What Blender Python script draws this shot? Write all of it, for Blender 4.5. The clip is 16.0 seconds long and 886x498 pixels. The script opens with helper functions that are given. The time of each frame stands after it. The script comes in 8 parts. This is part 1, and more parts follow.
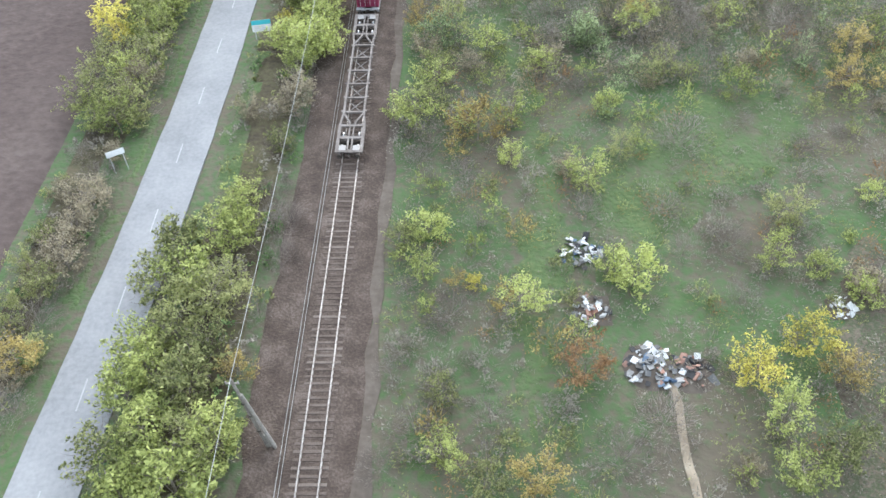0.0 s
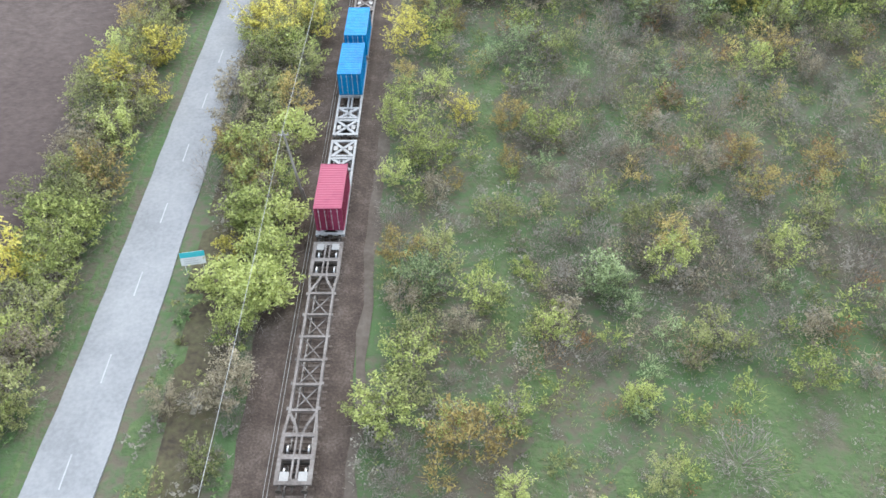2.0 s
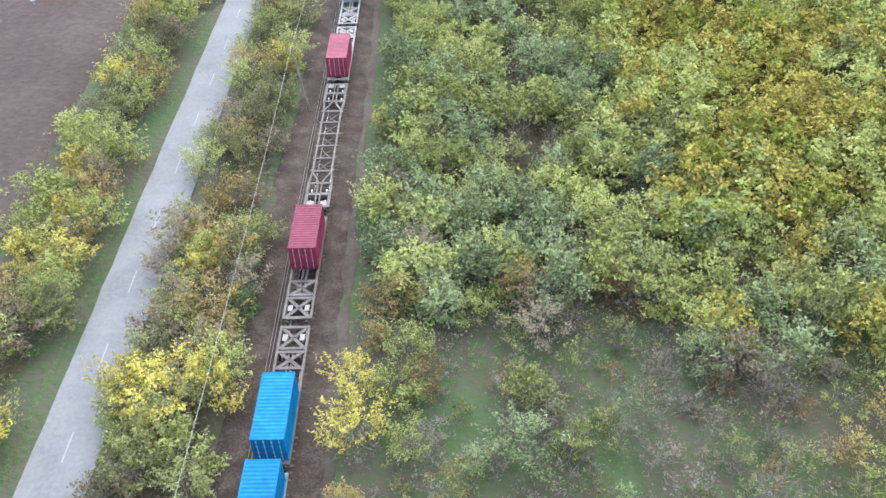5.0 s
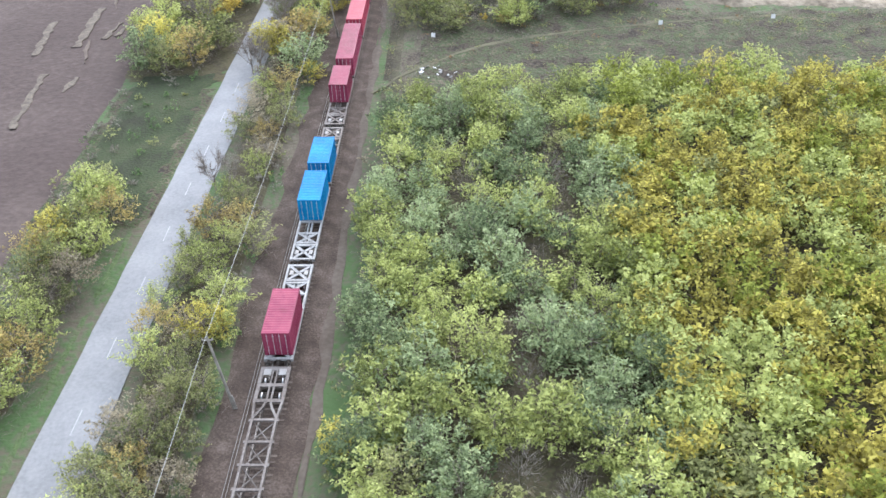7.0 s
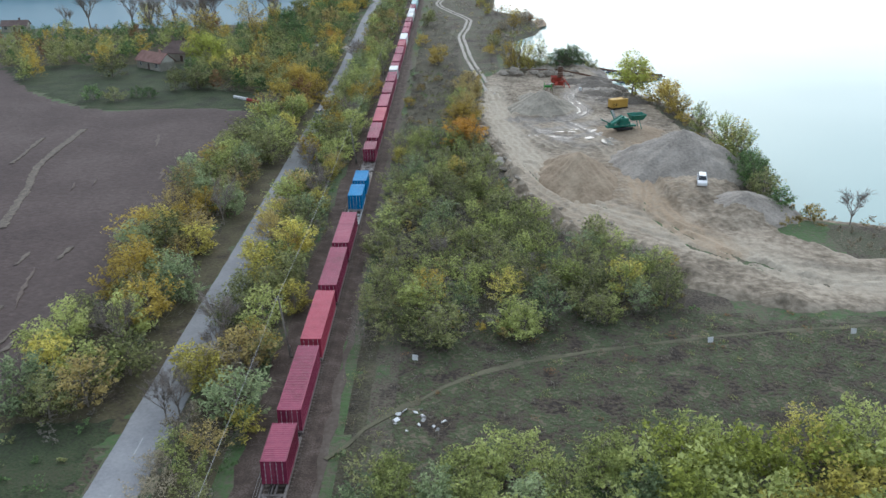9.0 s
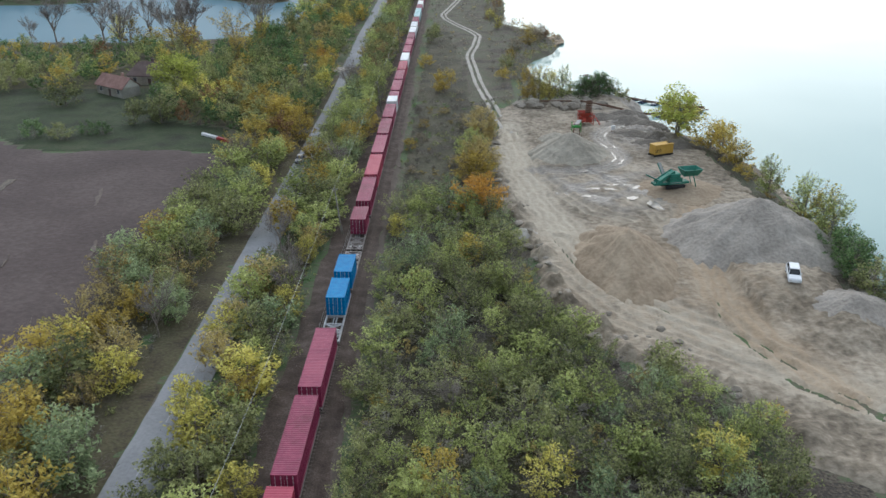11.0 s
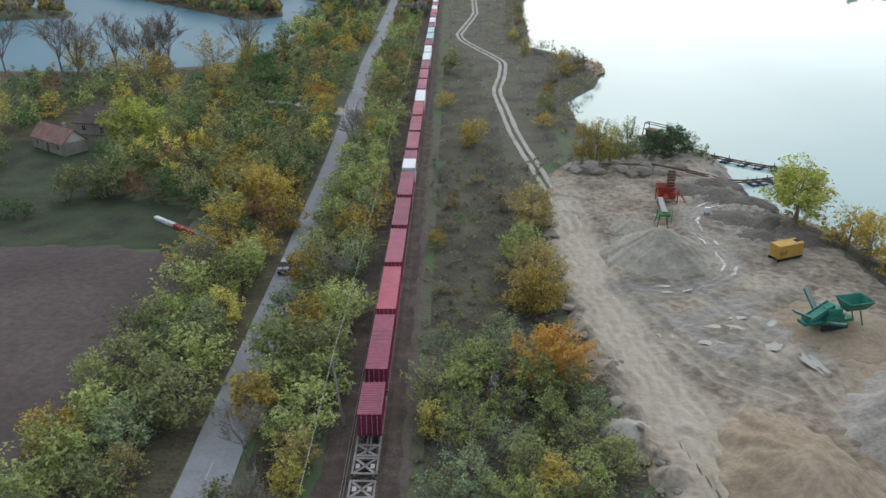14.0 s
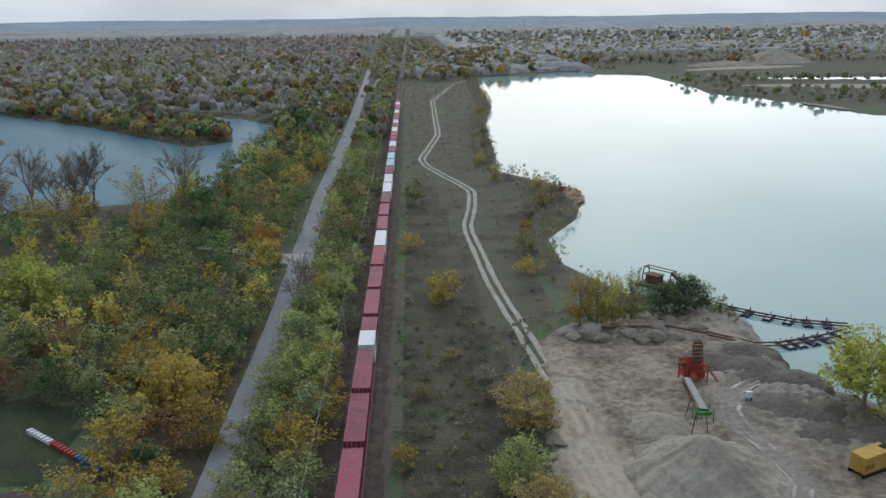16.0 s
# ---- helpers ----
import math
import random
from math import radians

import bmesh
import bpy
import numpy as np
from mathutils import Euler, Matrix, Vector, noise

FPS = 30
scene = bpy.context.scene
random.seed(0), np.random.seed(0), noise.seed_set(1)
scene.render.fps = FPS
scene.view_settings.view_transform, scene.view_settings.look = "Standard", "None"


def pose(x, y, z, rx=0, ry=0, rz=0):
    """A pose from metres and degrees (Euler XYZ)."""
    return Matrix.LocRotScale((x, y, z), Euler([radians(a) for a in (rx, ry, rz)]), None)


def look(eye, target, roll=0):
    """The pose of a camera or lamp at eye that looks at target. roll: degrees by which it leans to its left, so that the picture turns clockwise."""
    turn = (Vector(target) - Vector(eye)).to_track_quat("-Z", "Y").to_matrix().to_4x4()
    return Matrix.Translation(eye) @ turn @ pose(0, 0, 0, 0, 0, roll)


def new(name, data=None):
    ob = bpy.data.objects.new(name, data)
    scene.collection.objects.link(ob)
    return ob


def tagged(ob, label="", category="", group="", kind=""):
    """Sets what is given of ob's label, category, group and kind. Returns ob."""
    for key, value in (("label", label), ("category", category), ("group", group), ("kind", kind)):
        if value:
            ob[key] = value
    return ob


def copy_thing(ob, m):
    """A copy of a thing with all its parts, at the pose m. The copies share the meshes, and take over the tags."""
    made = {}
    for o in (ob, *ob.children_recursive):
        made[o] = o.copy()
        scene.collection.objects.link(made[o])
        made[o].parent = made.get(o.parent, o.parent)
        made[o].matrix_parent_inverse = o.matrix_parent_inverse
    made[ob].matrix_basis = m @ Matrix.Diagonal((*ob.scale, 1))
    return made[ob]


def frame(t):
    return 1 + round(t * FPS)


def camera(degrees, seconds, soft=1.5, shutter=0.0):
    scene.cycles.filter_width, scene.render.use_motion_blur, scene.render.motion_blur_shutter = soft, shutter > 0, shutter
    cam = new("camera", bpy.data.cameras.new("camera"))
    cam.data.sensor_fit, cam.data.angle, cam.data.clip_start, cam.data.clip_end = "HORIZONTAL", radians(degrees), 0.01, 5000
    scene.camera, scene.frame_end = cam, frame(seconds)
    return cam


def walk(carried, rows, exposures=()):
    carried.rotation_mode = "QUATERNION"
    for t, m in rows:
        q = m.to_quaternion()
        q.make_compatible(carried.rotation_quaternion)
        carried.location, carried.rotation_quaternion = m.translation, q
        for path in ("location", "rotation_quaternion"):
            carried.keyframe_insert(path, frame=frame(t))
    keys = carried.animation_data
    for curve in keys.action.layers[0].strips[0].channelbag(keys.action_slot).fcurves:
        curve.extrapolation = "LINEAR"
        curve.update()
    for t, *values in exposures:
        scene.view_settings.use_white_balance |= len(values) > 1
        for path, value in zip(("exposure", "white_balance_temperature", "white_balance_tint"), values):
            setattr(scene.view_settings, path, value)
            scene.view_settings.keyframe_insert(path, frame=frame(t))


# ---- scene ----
cam = camera(56.1, 16.0)
EXPOSURES = [(0, 1.61, 5860, 9), (3.0, 1.64, 5900, 9), (5.5, 1.66, 5850, 13), (6.5, 1.68, 5870, 14), (7.5, 1.66, 5820, 12), (8.0, 1.4, 5770, 10), (8.5, 1.06, 5720, 9), (9.0, 0.55, 5640, 9), (11.5, 0.45, 5770, 9), (14.5, 0.31, 5800, 9), (15.5, 0.16, 5780, 9), (16, -0.04, 5760, 9)]
PATH = [
    (0, (10.721, 12.184, 51.86), (10.667, 13.536, 50.387), -2.2),
    (0.5, (10.767, 19.699, 52.04), (10.72, 21.066, 50.581), -1.8),
    (1, (10.905, 27.202, 52.208), (10.86, 28.599, 50.777), -1.6),
    (1.5, (11.041, 34.638, 52.342), (11.001, 36.045, 50.921), -1.4),
    (2, (11.214, 42.303, 52.415), (11.18, 43.715, 51.0), -1.2),
    (2.5, (11.561, 49.905, 52.553), (11.529, 51.321, 51.141), -1.1),
    (3, (11.88, 57.685, 52.647), (11.849, 59.115, 51.25), -1.1),
    (3.2, (12.016, 60.836, 52.666), (11.987, 62.271, 51.273), -1.0),
    (5.3, (13.546, 94.248, 53.079), (13.527, 95.737, 51.744), -1.6),
    (5.5, (13.786, 97.594, 53.068), (13.768, 99.089, 51.74), -1.4),
    (6, (14.541, 106.302, 52.984), (14.521, 107.87, 51.743), -1.3),
    (6.5, (15.226, 115.285, 52.917), (15.199, 116.86, 51.684), -1.3),
    (7, (15.743, 124.805, 52.851), (15.71, 126.405, 51.653), -1.1),
    (7.5, (16.031, 134.358, 52.8), (16.002, 136.03, 51.702), -0.7),
    (8, (16.235, 144.145, 52.761), (16.206, 145.891, 51.787), -0.4),
    (8.5, (16.365, 153.687, 52.628), (16.339, 155.493, 51.769), -0.2),
    (9, (16.415, 163.581, 52.523), (16.4, 165.419, 51.735), -0.4),
    (9.2, (16.327, 167.538, 52.511), (16.31, 169.377, 51.723), -0.3),
    (11.3, (14.582, 209.181, 52.414), (14.564, 211.021, 51.629), -0.0),
    (11.5, (14.229, 213.034, 52.41), (14.209, 214.874, 51.625), -0.1),
    (12, (12.906, 222.396, 52.376), (12.888, 224.236, 51.592), -0.0),
    (12.5, (11.494, 231.325, 52.33), (11.474, 233.165, 51.546), 0.1),
    (13, (10.122, 240.236, 52.322), (10.101, 242.076, 51.54), 0.2),
    (13.5, (9.016, 248.96, 52.324), (8.997, 250.802, 51.543), 0.0),
    (14, (8.149, 257.663, 52.363), (8.131, 259.504, 51.583), 0.1),
    (14.5, (7.612, 266.009, 52.38), (7.629, 267.851, 51.601), -0.3),
    (15, (7.298, 274.673, 52.368), (7.315, 276.547, 51.669), -0.3),
    (15.5, (7.306, 283.366, 52.328), (7.321, 285.267, 51.709), -0.3),
    (16, (7.616, 292.405, 52.306), (7.685, 294.33, 51.768), -0.7),
]
walk(cam, [(t, look(eye, target, roll)) for t, eye, target, roll in PATH], EXPOSURES)

# ---- world, sun, exposure ----
SUN_EL, SUN_AZ = 32.0, 9.0          # degrees up, degrees to the right of the track's line
world = bpy.data.worlds.new("overcast_sky")
world.use_nodes = True
scene.world = world
wn, wl = world.node_tree.nodes, world.node_tree.links
bg = wn["Background"]
sky = wn.new("ShaderNodeTexSky")
sky.sky_type, sky.sun_disc = "NISHITA", False
sky.sun_elevation, sky.sun_rotation = radians(SUN_EL), radians(SUN_AZ)
sky.dust_density, sky.air_density = 4.0, 1.5
tc = wn.new("ShaderNodeTexCoord")
clouds = wn.new("ShaderNodeTexNoise")
clouds.inputs["Scale"].default_value, clouds.inputs["Detail"].default_value = 2.2, 7.0
stretch = wn.new("ShaderNodeMapping")
stretch.inputs["Scale"].default_value = (1, 1, 3.0)
wl.new(tc.outputs["Generated"], stretch.inputs["Vector"])
wl.new(stretch.outputs["Vector"], clouds.inputs["Vector"])
cr = wn.new("ShaderNodeValToRGB")
cr.color_ramp.elements[0].position, cr.color_ramp.elements[0].color = 0.38, (5.4, 6.1, 6.6, 1)
cr.color_ramp.elements[1].position, cr.color_ramp.elements[1].color = 0.64, (9.7, 10.0, 10.2, 1)
wl.new(clouds.outputs["Fac"], cr.inputs["Fac"])
veil = wn.new("ShaderNodeMix")
veil.data_type = "RGBA"
veil.inputs[0].default_value = 0.72
wl.new(sky.outputs["Color"], veil.inputs[6])
wl.new(cr.outputs["Color"], veil.inputs[7])
# the cloud cover glows round the hidden sun and dims away from it
aim = wn.new("ShaderNodeVectorMath")
aim.operation = "DOT_PRODUCT"
aim.inputs[1].default_value = (math.sin(radians(SUN_AZ)) * math.cos(radians(SUN_EL)), math.cos(radians(SUN_AZ)) * math.cos(radians(SUN_EL)), math.sin(radians(SUN_EL)))
wl.new(tc.outputs["Generated"], aim.inputs[0])
glow = wn.new("ShaderNodeMapRange")
glow.interpolation_type = "SMOOTHSTEP"
glow.inputs["From Min"].default_value, glow.inputs["From Max"].default_value = -0.7, 1.0
glow.inputs["To Min"].default_value, glow.inputs["To Max"].default_value = 0.6, 1.0
wl.new(aim.outputs["Value"], glow.inputs["Value"])
lit = wn.new("ShaderNodeVectorMath")
lit.operation = "SCALE"
wl.new(veil.outputs[2], lit.inputs[0])
wl.new(glow.outputs["Result"], lit.inputs["Scale"])
wl.new(lit.outputs["Vector"], bg.inputs["Color"])
bg.inputs["Strength"].default_value = 0.12
sun_data = bpy.data.lights.new("sun", "SUN")
sun_data.energy, sun_data.angle, sun_data.color = 0.8, radians(75), (1.0, 0.96, 0.9)
sun = new("sun", sun_data)
az, el = radians(SUN_AZ), radians(SUN_EL)
sun.matrix_world = look((0, 0, 200), Vector((0, 0, 200)) - Vector((math.sin(az) * math.cos(el), math.cos(az) * math.cos(el), math.sin(el))))

# ---- materials ----
def mat(name, cols, scale=1.0, rough=0.8, bump=0.3, metal=0.0, fine=8.0, island=0.0, obj=0.0, spec=0.3, stops=None, bump_dist=0.05):
    """A surface with two scales of noise over the colours given, varied by island or object."""
    m = bpy.data.materials.new(name)
    m.use_nodes = True
    n, l = m.node_tree.nodes, m.node_tree.links
    b = n["Principled BSDF"]
    b.inputs["Roughness"].default_value, b.inputs["Metallic"].default_value = rough, metal
    b.inputs["Specular IOR Level"].default_value = spec
    geo = n.new("ShaderNodeNewGeometry")
    big, small = n.new("ShaderNodeTexNoise"), n.new("ShaderNodeTexNoise")
    big.inputs["Scale"].default_value, big.inputs["Detail"].default_value = scale, 5.0
    small.inputs["Scale"].default_value, small.inputs["Detail"].default_value = scale * fine, 4.0
    l.new(geo.outputs["Position"], big.inputs["Vector"])
    l.new(geo.outputs["Position"], small.inputs["Vector"])
    add = n.new("ShaderNodeMath")
    add.operation = "MULTIPLY_ADD"
    add.inputs[1].default_value, add.inputs[2].default_value = 0.45, 0.0
    l.new(small.outputs["Fac"], add.inputs[0])
    mix = n.new("ShaderNodeMath")
    mix.operation = "MULTIPLY_ADD"
    mix.inputs[1].default_value = 0.55
    l.new(big.outputs["Fac"], mix.inputs[0])
    l.new(add.outputs[0], mix.inputs[2])
    fac = mix.outputs[0]
    for amount, socket in ((island, geo.outputs["Random Per Island"]), (obj, n.new("ShaderNodeObjectInfo").outputs["Random"])):
        if amount:
            off = n.new("ShaderNodeMath")
            off.operation = "MULTIPLY_ADD"
            off.inputs[1].default_value, off.inputs[2].default_value = amount, -amount / 2
            l.new(socket, off.inputs[0])
            s = n.new("ShaderNodeMath")
            s.operation = "ADD"
            l.new(fac, s.inputs[0])
            l.new(off.outputs[0], s.inputs[1])
            fac = s.outputs[0]
    ramp = n.new("ShaderNodeValToRGB")
    e = ramp.color_ramp.elements
    stops = stops or [0.3 + 0.4 * i / max(1, len(cols) - 1) for i in range(len(cols))]
    while len(e) < len(cols):
        e.new(0.5)
    for i, (c, s) in enumerate(zip(cols, stops)):
        e[i].position, e[i].color = s, (*c, 1)
    l.new(fac, ramp.inputs["Fac"])
    l.new(ramp.outputs["Color"], b.inputs["Base Color"])
    if bump:
        bp = n.new("ShaderNodeBump")
        bp.inputs["Strength"].default_value, bp.inputs["Distance"].default_value = bump, bump_dist
        l.new(small.outputs["Fac"], bp.inputs["Height"])
        l.new(bp.outputs["Normal"], b.inputs["Normal"])
    return m


def leafy(name, dark, mid, light, obj=0.35):
    """Foliage: each leaf clump its own tint, with some light let through."""
    m = mat(name, (dark, mid, light), 0.35, 0.75, 0.0, fine=3.0, island=0.55, obj=obj, spec=0.06, stops=(0.2, 0.5, 0.8))
    n, l = m.node_tree.nodes, m.node_tree.links
    b, out = n["Principled BSDF"], n["Material Output"]
    tr = n.new("ShaderNodeBsdfTranslucent")
    ms = n.new("ShaderNodeMixShader")
    ms.inputs[0].default_value = 0.4
    l.new(b.inputs["Base Color"].links[0].from_socket, tr.inputs["Color"])
    l.new(b.outputs[0], ms.inputs[1])
    l.new(tr.outputs[0], ms.inputs[2])
    l.new(ms.outputs[0], out.inputs["Surface"])
    return m


LEAF = {
    "yellow": leafy("leaf_yellow", (0.237, 0.212, 0.0624), (0.573, 0.514, 0.125), (0.823, 0.739, 0.212)),
    "lime": leafy("leaf_lime", (0.148, 0.171, 0.0612), (0.365, 0.407, 0.138), (0.589, 0.624, 0.235)),
    "olive": leafy("leaf_olive", (0.0991, 0.111, 0.049), (0.251, 0.266, 0.114), (0.443, 0.449, 0.198)),
    "grey": leafy("leaf_grey_green", (0.104, 0.136, 0.0719), (0.267, 0.327, 0.164), (0.458, 0.529, 0.283)),
    "green": leafy("leaf_green", (0.0486, 0.081, 0.0346), (0.124, 0.194, 0.0778), (0.238, 0.34, 0.135)),
    "ochre": leafy("leaf_ochre", (0.173, 0.132, 0.0594), (0.4, 0.319, 0.124), (0.594, 0.486, 0.2)),
    "gold": leafy("leaf_gold", (0.201, 0.148, 0.0403), (0.456, 0.345, 0.0806), (0.657, 0.525, 0.138)),
    "fresh": leafy("leaf_fresh_lime", (0.19, 0.215, 0.05), (0.4, 0.44, 0.095), (0.58, 0.6, 0.16)),
    "orange": leafy("leaf_orange", (0.24, 0.12, 0.032), (0.52, 0.275, 0.058), (0.68, 0.43, 0.1)),
    "rust": leafy("leaf_rust", (0.127, 0.0742, 0.0445), (0.265, 0.154, 0.0795), (0.403, 0.265, 0.143)),
    "dry": leafy("leaf_dry", (0.165, 0.14, 0.0968), (0.314, 0.27, 0.187), (0.462, 0.407, 0.292)),
}
LEAF["brush"] = leafy("leaf_brush", (0.154, 0.14, 0.117), (0.264, 0.24, 0.2), (0.385, 0.354, 0.299))
# leaf tones of the far woods, with aerial haze mixed into the colours
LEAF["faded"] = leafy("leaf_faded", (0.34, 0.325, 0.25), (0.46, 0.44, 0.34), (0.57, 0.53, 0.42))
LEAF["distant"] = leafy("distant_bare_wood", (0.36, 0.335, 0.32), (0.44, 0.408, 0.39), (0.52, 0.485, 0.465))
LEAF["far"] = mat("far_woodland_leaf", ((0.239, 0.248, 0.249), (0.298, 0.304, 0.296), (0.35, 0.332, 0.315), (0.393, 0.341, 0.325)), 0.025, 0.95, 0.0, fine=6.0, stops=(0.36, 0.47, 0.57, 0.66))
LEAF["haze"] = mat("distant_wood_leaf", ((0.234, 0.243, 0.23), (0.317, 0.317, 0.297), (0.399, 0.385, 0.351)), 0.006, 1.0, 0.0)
BARK = mat("bark", ((0.0972, 0.081, 0.0648), (0.227, 0.194, 0.162), (0.389, 0.34, 0.292)), 2.0, 0.9, 0.6, island=0.3)
TWIG = mat("bare_twigs", ((0.134, 0.112, 0.0974), (0.23, 0.196, 0.17), (0.358, 0.314, 0.274)), 0.5, 0.95, 0.0, island=0.5, obj=0.3)
GRASS = mat("meadow_grass", ((0.115, 0.098, 0.072), (0.115, 0.106, 0.072), (0.102, 0.112, 0.066), (0.086, 0.116, 0.055), (0.074, 0.122, 0.046)), 0.09, 0.95, 0.7, fine=16.0, stops=(0.4, 0.45, 0.49, 0.535, 0.6), bump_dist=0.35)
GREENGRASS = mat("lush_green_grass", ((0.12, 0.114, 0.0735), (0.0998, 0.123, 0.0602), (0.0823, 0.125, 0.0479), (0.112, 0.147, 0.0613)), 0.22, 0.95, 0.9, fine=9.0, stops=(0.38, 0.46, 0.54, 0.62), bump_dist=0.4)
DRYGRASS = mat("pale_dry_grass", ((0.085, 0.08, 0.052), (0.115, 0.108, 0.068), (0.15, 0.138, 0.09)), 0.4, 0.95, 0.4)
BROWNGRASS = mat("rank_brown_grass", ((0.0426, 0.037, 0.0269), (0.0672, 0.0582, 0.0392), (0.0739, 0.0739, 0.0403), (0.112, 0.0963, 0.0672)), 0.15, 0.95, 0.9, fine=18.0, stops=(0.4, 0.47, 0.53, 0.6), bump_dist=0.35)
SOIL = mat("ploughed_soil", ((0.0577, 0.0409, 0.0372), (0.0837, 0.0623, 0.0558), (0.123, 0.0958, 0.0846)), 0.05, 0.95, 0.9, fine=24.0, bump_dist=0.25)
STUBBLE = mat("straw_streak", ((0.0792, 0.0626, 0.0518), (0.137, 0.114, 0.0922), (0.223, 0.191, 0.151)), 1.4, 0.95, 0.3)
ASPHALT = mat("worn_pale_asphalt", ((0.194, 0.195, 0.203), (0.248, 0.249, 0.256), (0.302, 0.302, 0.306)), 0.22, 0.9, 0.25, fine=14.0)
DRYGROUND = mat("withered_grass", ((0.0497, 0.0421, 0.0346), (0.094, 0.0756, 0.0572), (0.121, 0.106, 0.0767), (0.0713, 0.0886, 0.0454), (0.144, 0.121, 0.0907)), 0.14, 0.95, 0.9, fine=20.0, stops=(0.4, 0.455, 0.5, 0.545, 0.61), bump_dist=0.3)
LITTER = mat("leaf_litter", ((0.047, 0.0381, 0.0269), (0.0739, 0.0605, 0.0381), (0.0896, 0.084, 0.0448), (0.118, 0.0941, 0.0582)), 0.25, 0.95, 0.7, fine=9.0, stops=(0.38, 0.46, 0.54, 0.63), bump_dist=0.2)
PAINT = mat("road_paint", ((0.29, 0.29, 0.3), (0.43, 0.43, 0.43)), 1.5, 0.7, 0.0)
BALLAST = mat("track_ballast", ((0.04, 0.029, 0.023), (0.078, 0.058, 0.047), (0.16, 0.128, 0.108)), 0.5, 0.95, 1.0, fine=11.0, bump_dist=0.1)
PATHDIRT = mat("bare_earth_path", ((0.075, 0.06, 0.048), (0.11, 0.09, 0.073), (0.15, 0.126, 0.105)), 0.25, 0.95, 0.4)
SLEEPER = mat("weathered_sleeper", ((0.075, 0.055, 0.045), (0.115, 0.09, 0.075), (0.165, 0.135, 0.115)), 1.2, 0.9, 0.4, obj=0.3)
RAILSTEEL = mat("rail_steel", ((0.2, 0.17, 0.15), (0.42, 0.4, 0.38)), 2.0, 0.35, 0.1, metal=0.8)
SAND = mat("quarry_sand", ((0.17, 0.137, 0.098), (0.238, 0.193, 0.141), (0.3, 0.247, 0.182), (0.375, 0.315, 0.236)), 0.07, 0.95, 1.0, fine=14.0, stops=(0.36, 0.46, 0.54, 0.65), bump_dist=0.25)
SPOIL = mat("dark_wet_spoil", ((0.085, 0.072, 0.058), (0.13, 0.112, 0.092), (0.19, 0.168, 0.142)), 0.35, 0.9, 0.9, fine=7.0, bump_dist=0.3)
BROWNSAND = mat("brown_sand", ((0.193, 0.142, 0.094), (0.285, 0.219, 0.15), (0.376, 0.302, 0.214)), 0.16, 0.95, 0.6, fine=10.0, bump_dist=0.25)
GRAVEL = mat("grey_gravel", ((0.178, 0.155, 0.129), (0.278, 0.247, 0.21), (0.397, 0.356, 0.305)), 0.2, 0.95, 0.8, fine=10.0, bump_dist=0.25)
PALESAND = mat("pale_washed_sand", ((0.22, 0.194, 0.152), (0.305, 0.272, 0.217), (0.4, 0.362, 0.292)), 0.22, 0.95, 0.6, fine=9.0, bump_dist=0.25)
DIRT = mat("pale_dirt_track", ((0.26, 0.235, 0.2), (0.36, 0.33, 0.285), (0.45, 0.42, 0.37)), 0.2, 0.95, 0.4)
WHITEPAINT = mat("white_paint", ((0.6, 0.6, 0.6), (0.8, 0.8, 0.79)), 0.8, 0.55, 0.05)


def water_mat(name, deep, shallow, gloss=0.5, rough=0.06):
    m = bpy.data.materials.new(name)
    m.use_nodes = True
    n, l = m.node_tree.nodes, m.node_tree.links
    b = n["Principled BSDF"]
    b.inputs["Roughness"].default_value, b.inputs["IOR"].default_value = rough, 1.33
    geo, big, fine = n.new("ShaderNodeNewGeometry"), n.new("ShaderNodeTexNoise"), n.new("ShaderNodeTexNoise")
    big.inputs["Scale"].default_value, fine.inputs["Scale"].default_value, fine.inputs["Detail"].default_value = 0.012, 0.8, 4.0
    l.new(geo.outputs["Position"], big.inputs["Vector"])
    l.new(geo.outputs["Position"], fine.inputs["Vector"])
    r = n.new("ShaderNodeValToRGB")
    r.color_ramp.elements[0].color, r.color_ramp.elements[1].color = deep, shallow
    l.new(big.outputs["Fac"], r.inputs["Fac"])
    l.new(r.outputs["Color"], b.inputs["Base Color"])
    bp = n.new("ShaderNodeBump")
    bp.inputs["Strength"].default_value, bp.inputs["Distance"].default_value = 0.06, 0.1
    b.inputs["Specular IOR Level"].default_value = gloss
    l.new(fine.outputs["Fac"], bp.inputs["Height"])
    l.new(bp.outputs["Normal"], b.inputs["Normal"])
    return m


WATER = water_mat("turbid_lake_water", (0.19, 0.3, 0.285, 1), (0.3, 0.41, 0.385, 1), 0.17)
DARKWATER = water_mat("dark_lake_water", (0.105, 0.178, 0.215, 1), (0.145, 0.232, 0.275, 1), 0.01, 0.3)
DARKGRASS = mat("dark_rank_grass", ((0.0312, 0.0328, 0.0203), (0.0429, 0.0507, 0.0265), (0.0468, 0.0663, 0.0281), (0.0663, 0.0702, 0.039)), 0.15, 0.95, 0.9, fine=22.0, stops=(0.4, 0.47, 0.53, 0.6), bump_dist=0.3)

# ---- building helpers ----
rng = np.random.default_rng(7)


def mesh_of(name, verts, faces, material):
    me = bpy.data.meshes.new(name)
    me.from_pydata([tuple(v) for v in verts], [], [tuple(f) for f in faces])
    me.materials.append(material)
    me.update()
    return me


def put(name, me, parent=None, label="", at=None):
    ob = new(name, me)
    if at is not None:
        ob.matrix_basis = at
    if parent:
        ob.parent = parent
    if label:
        ob["label"] = label
    return ob


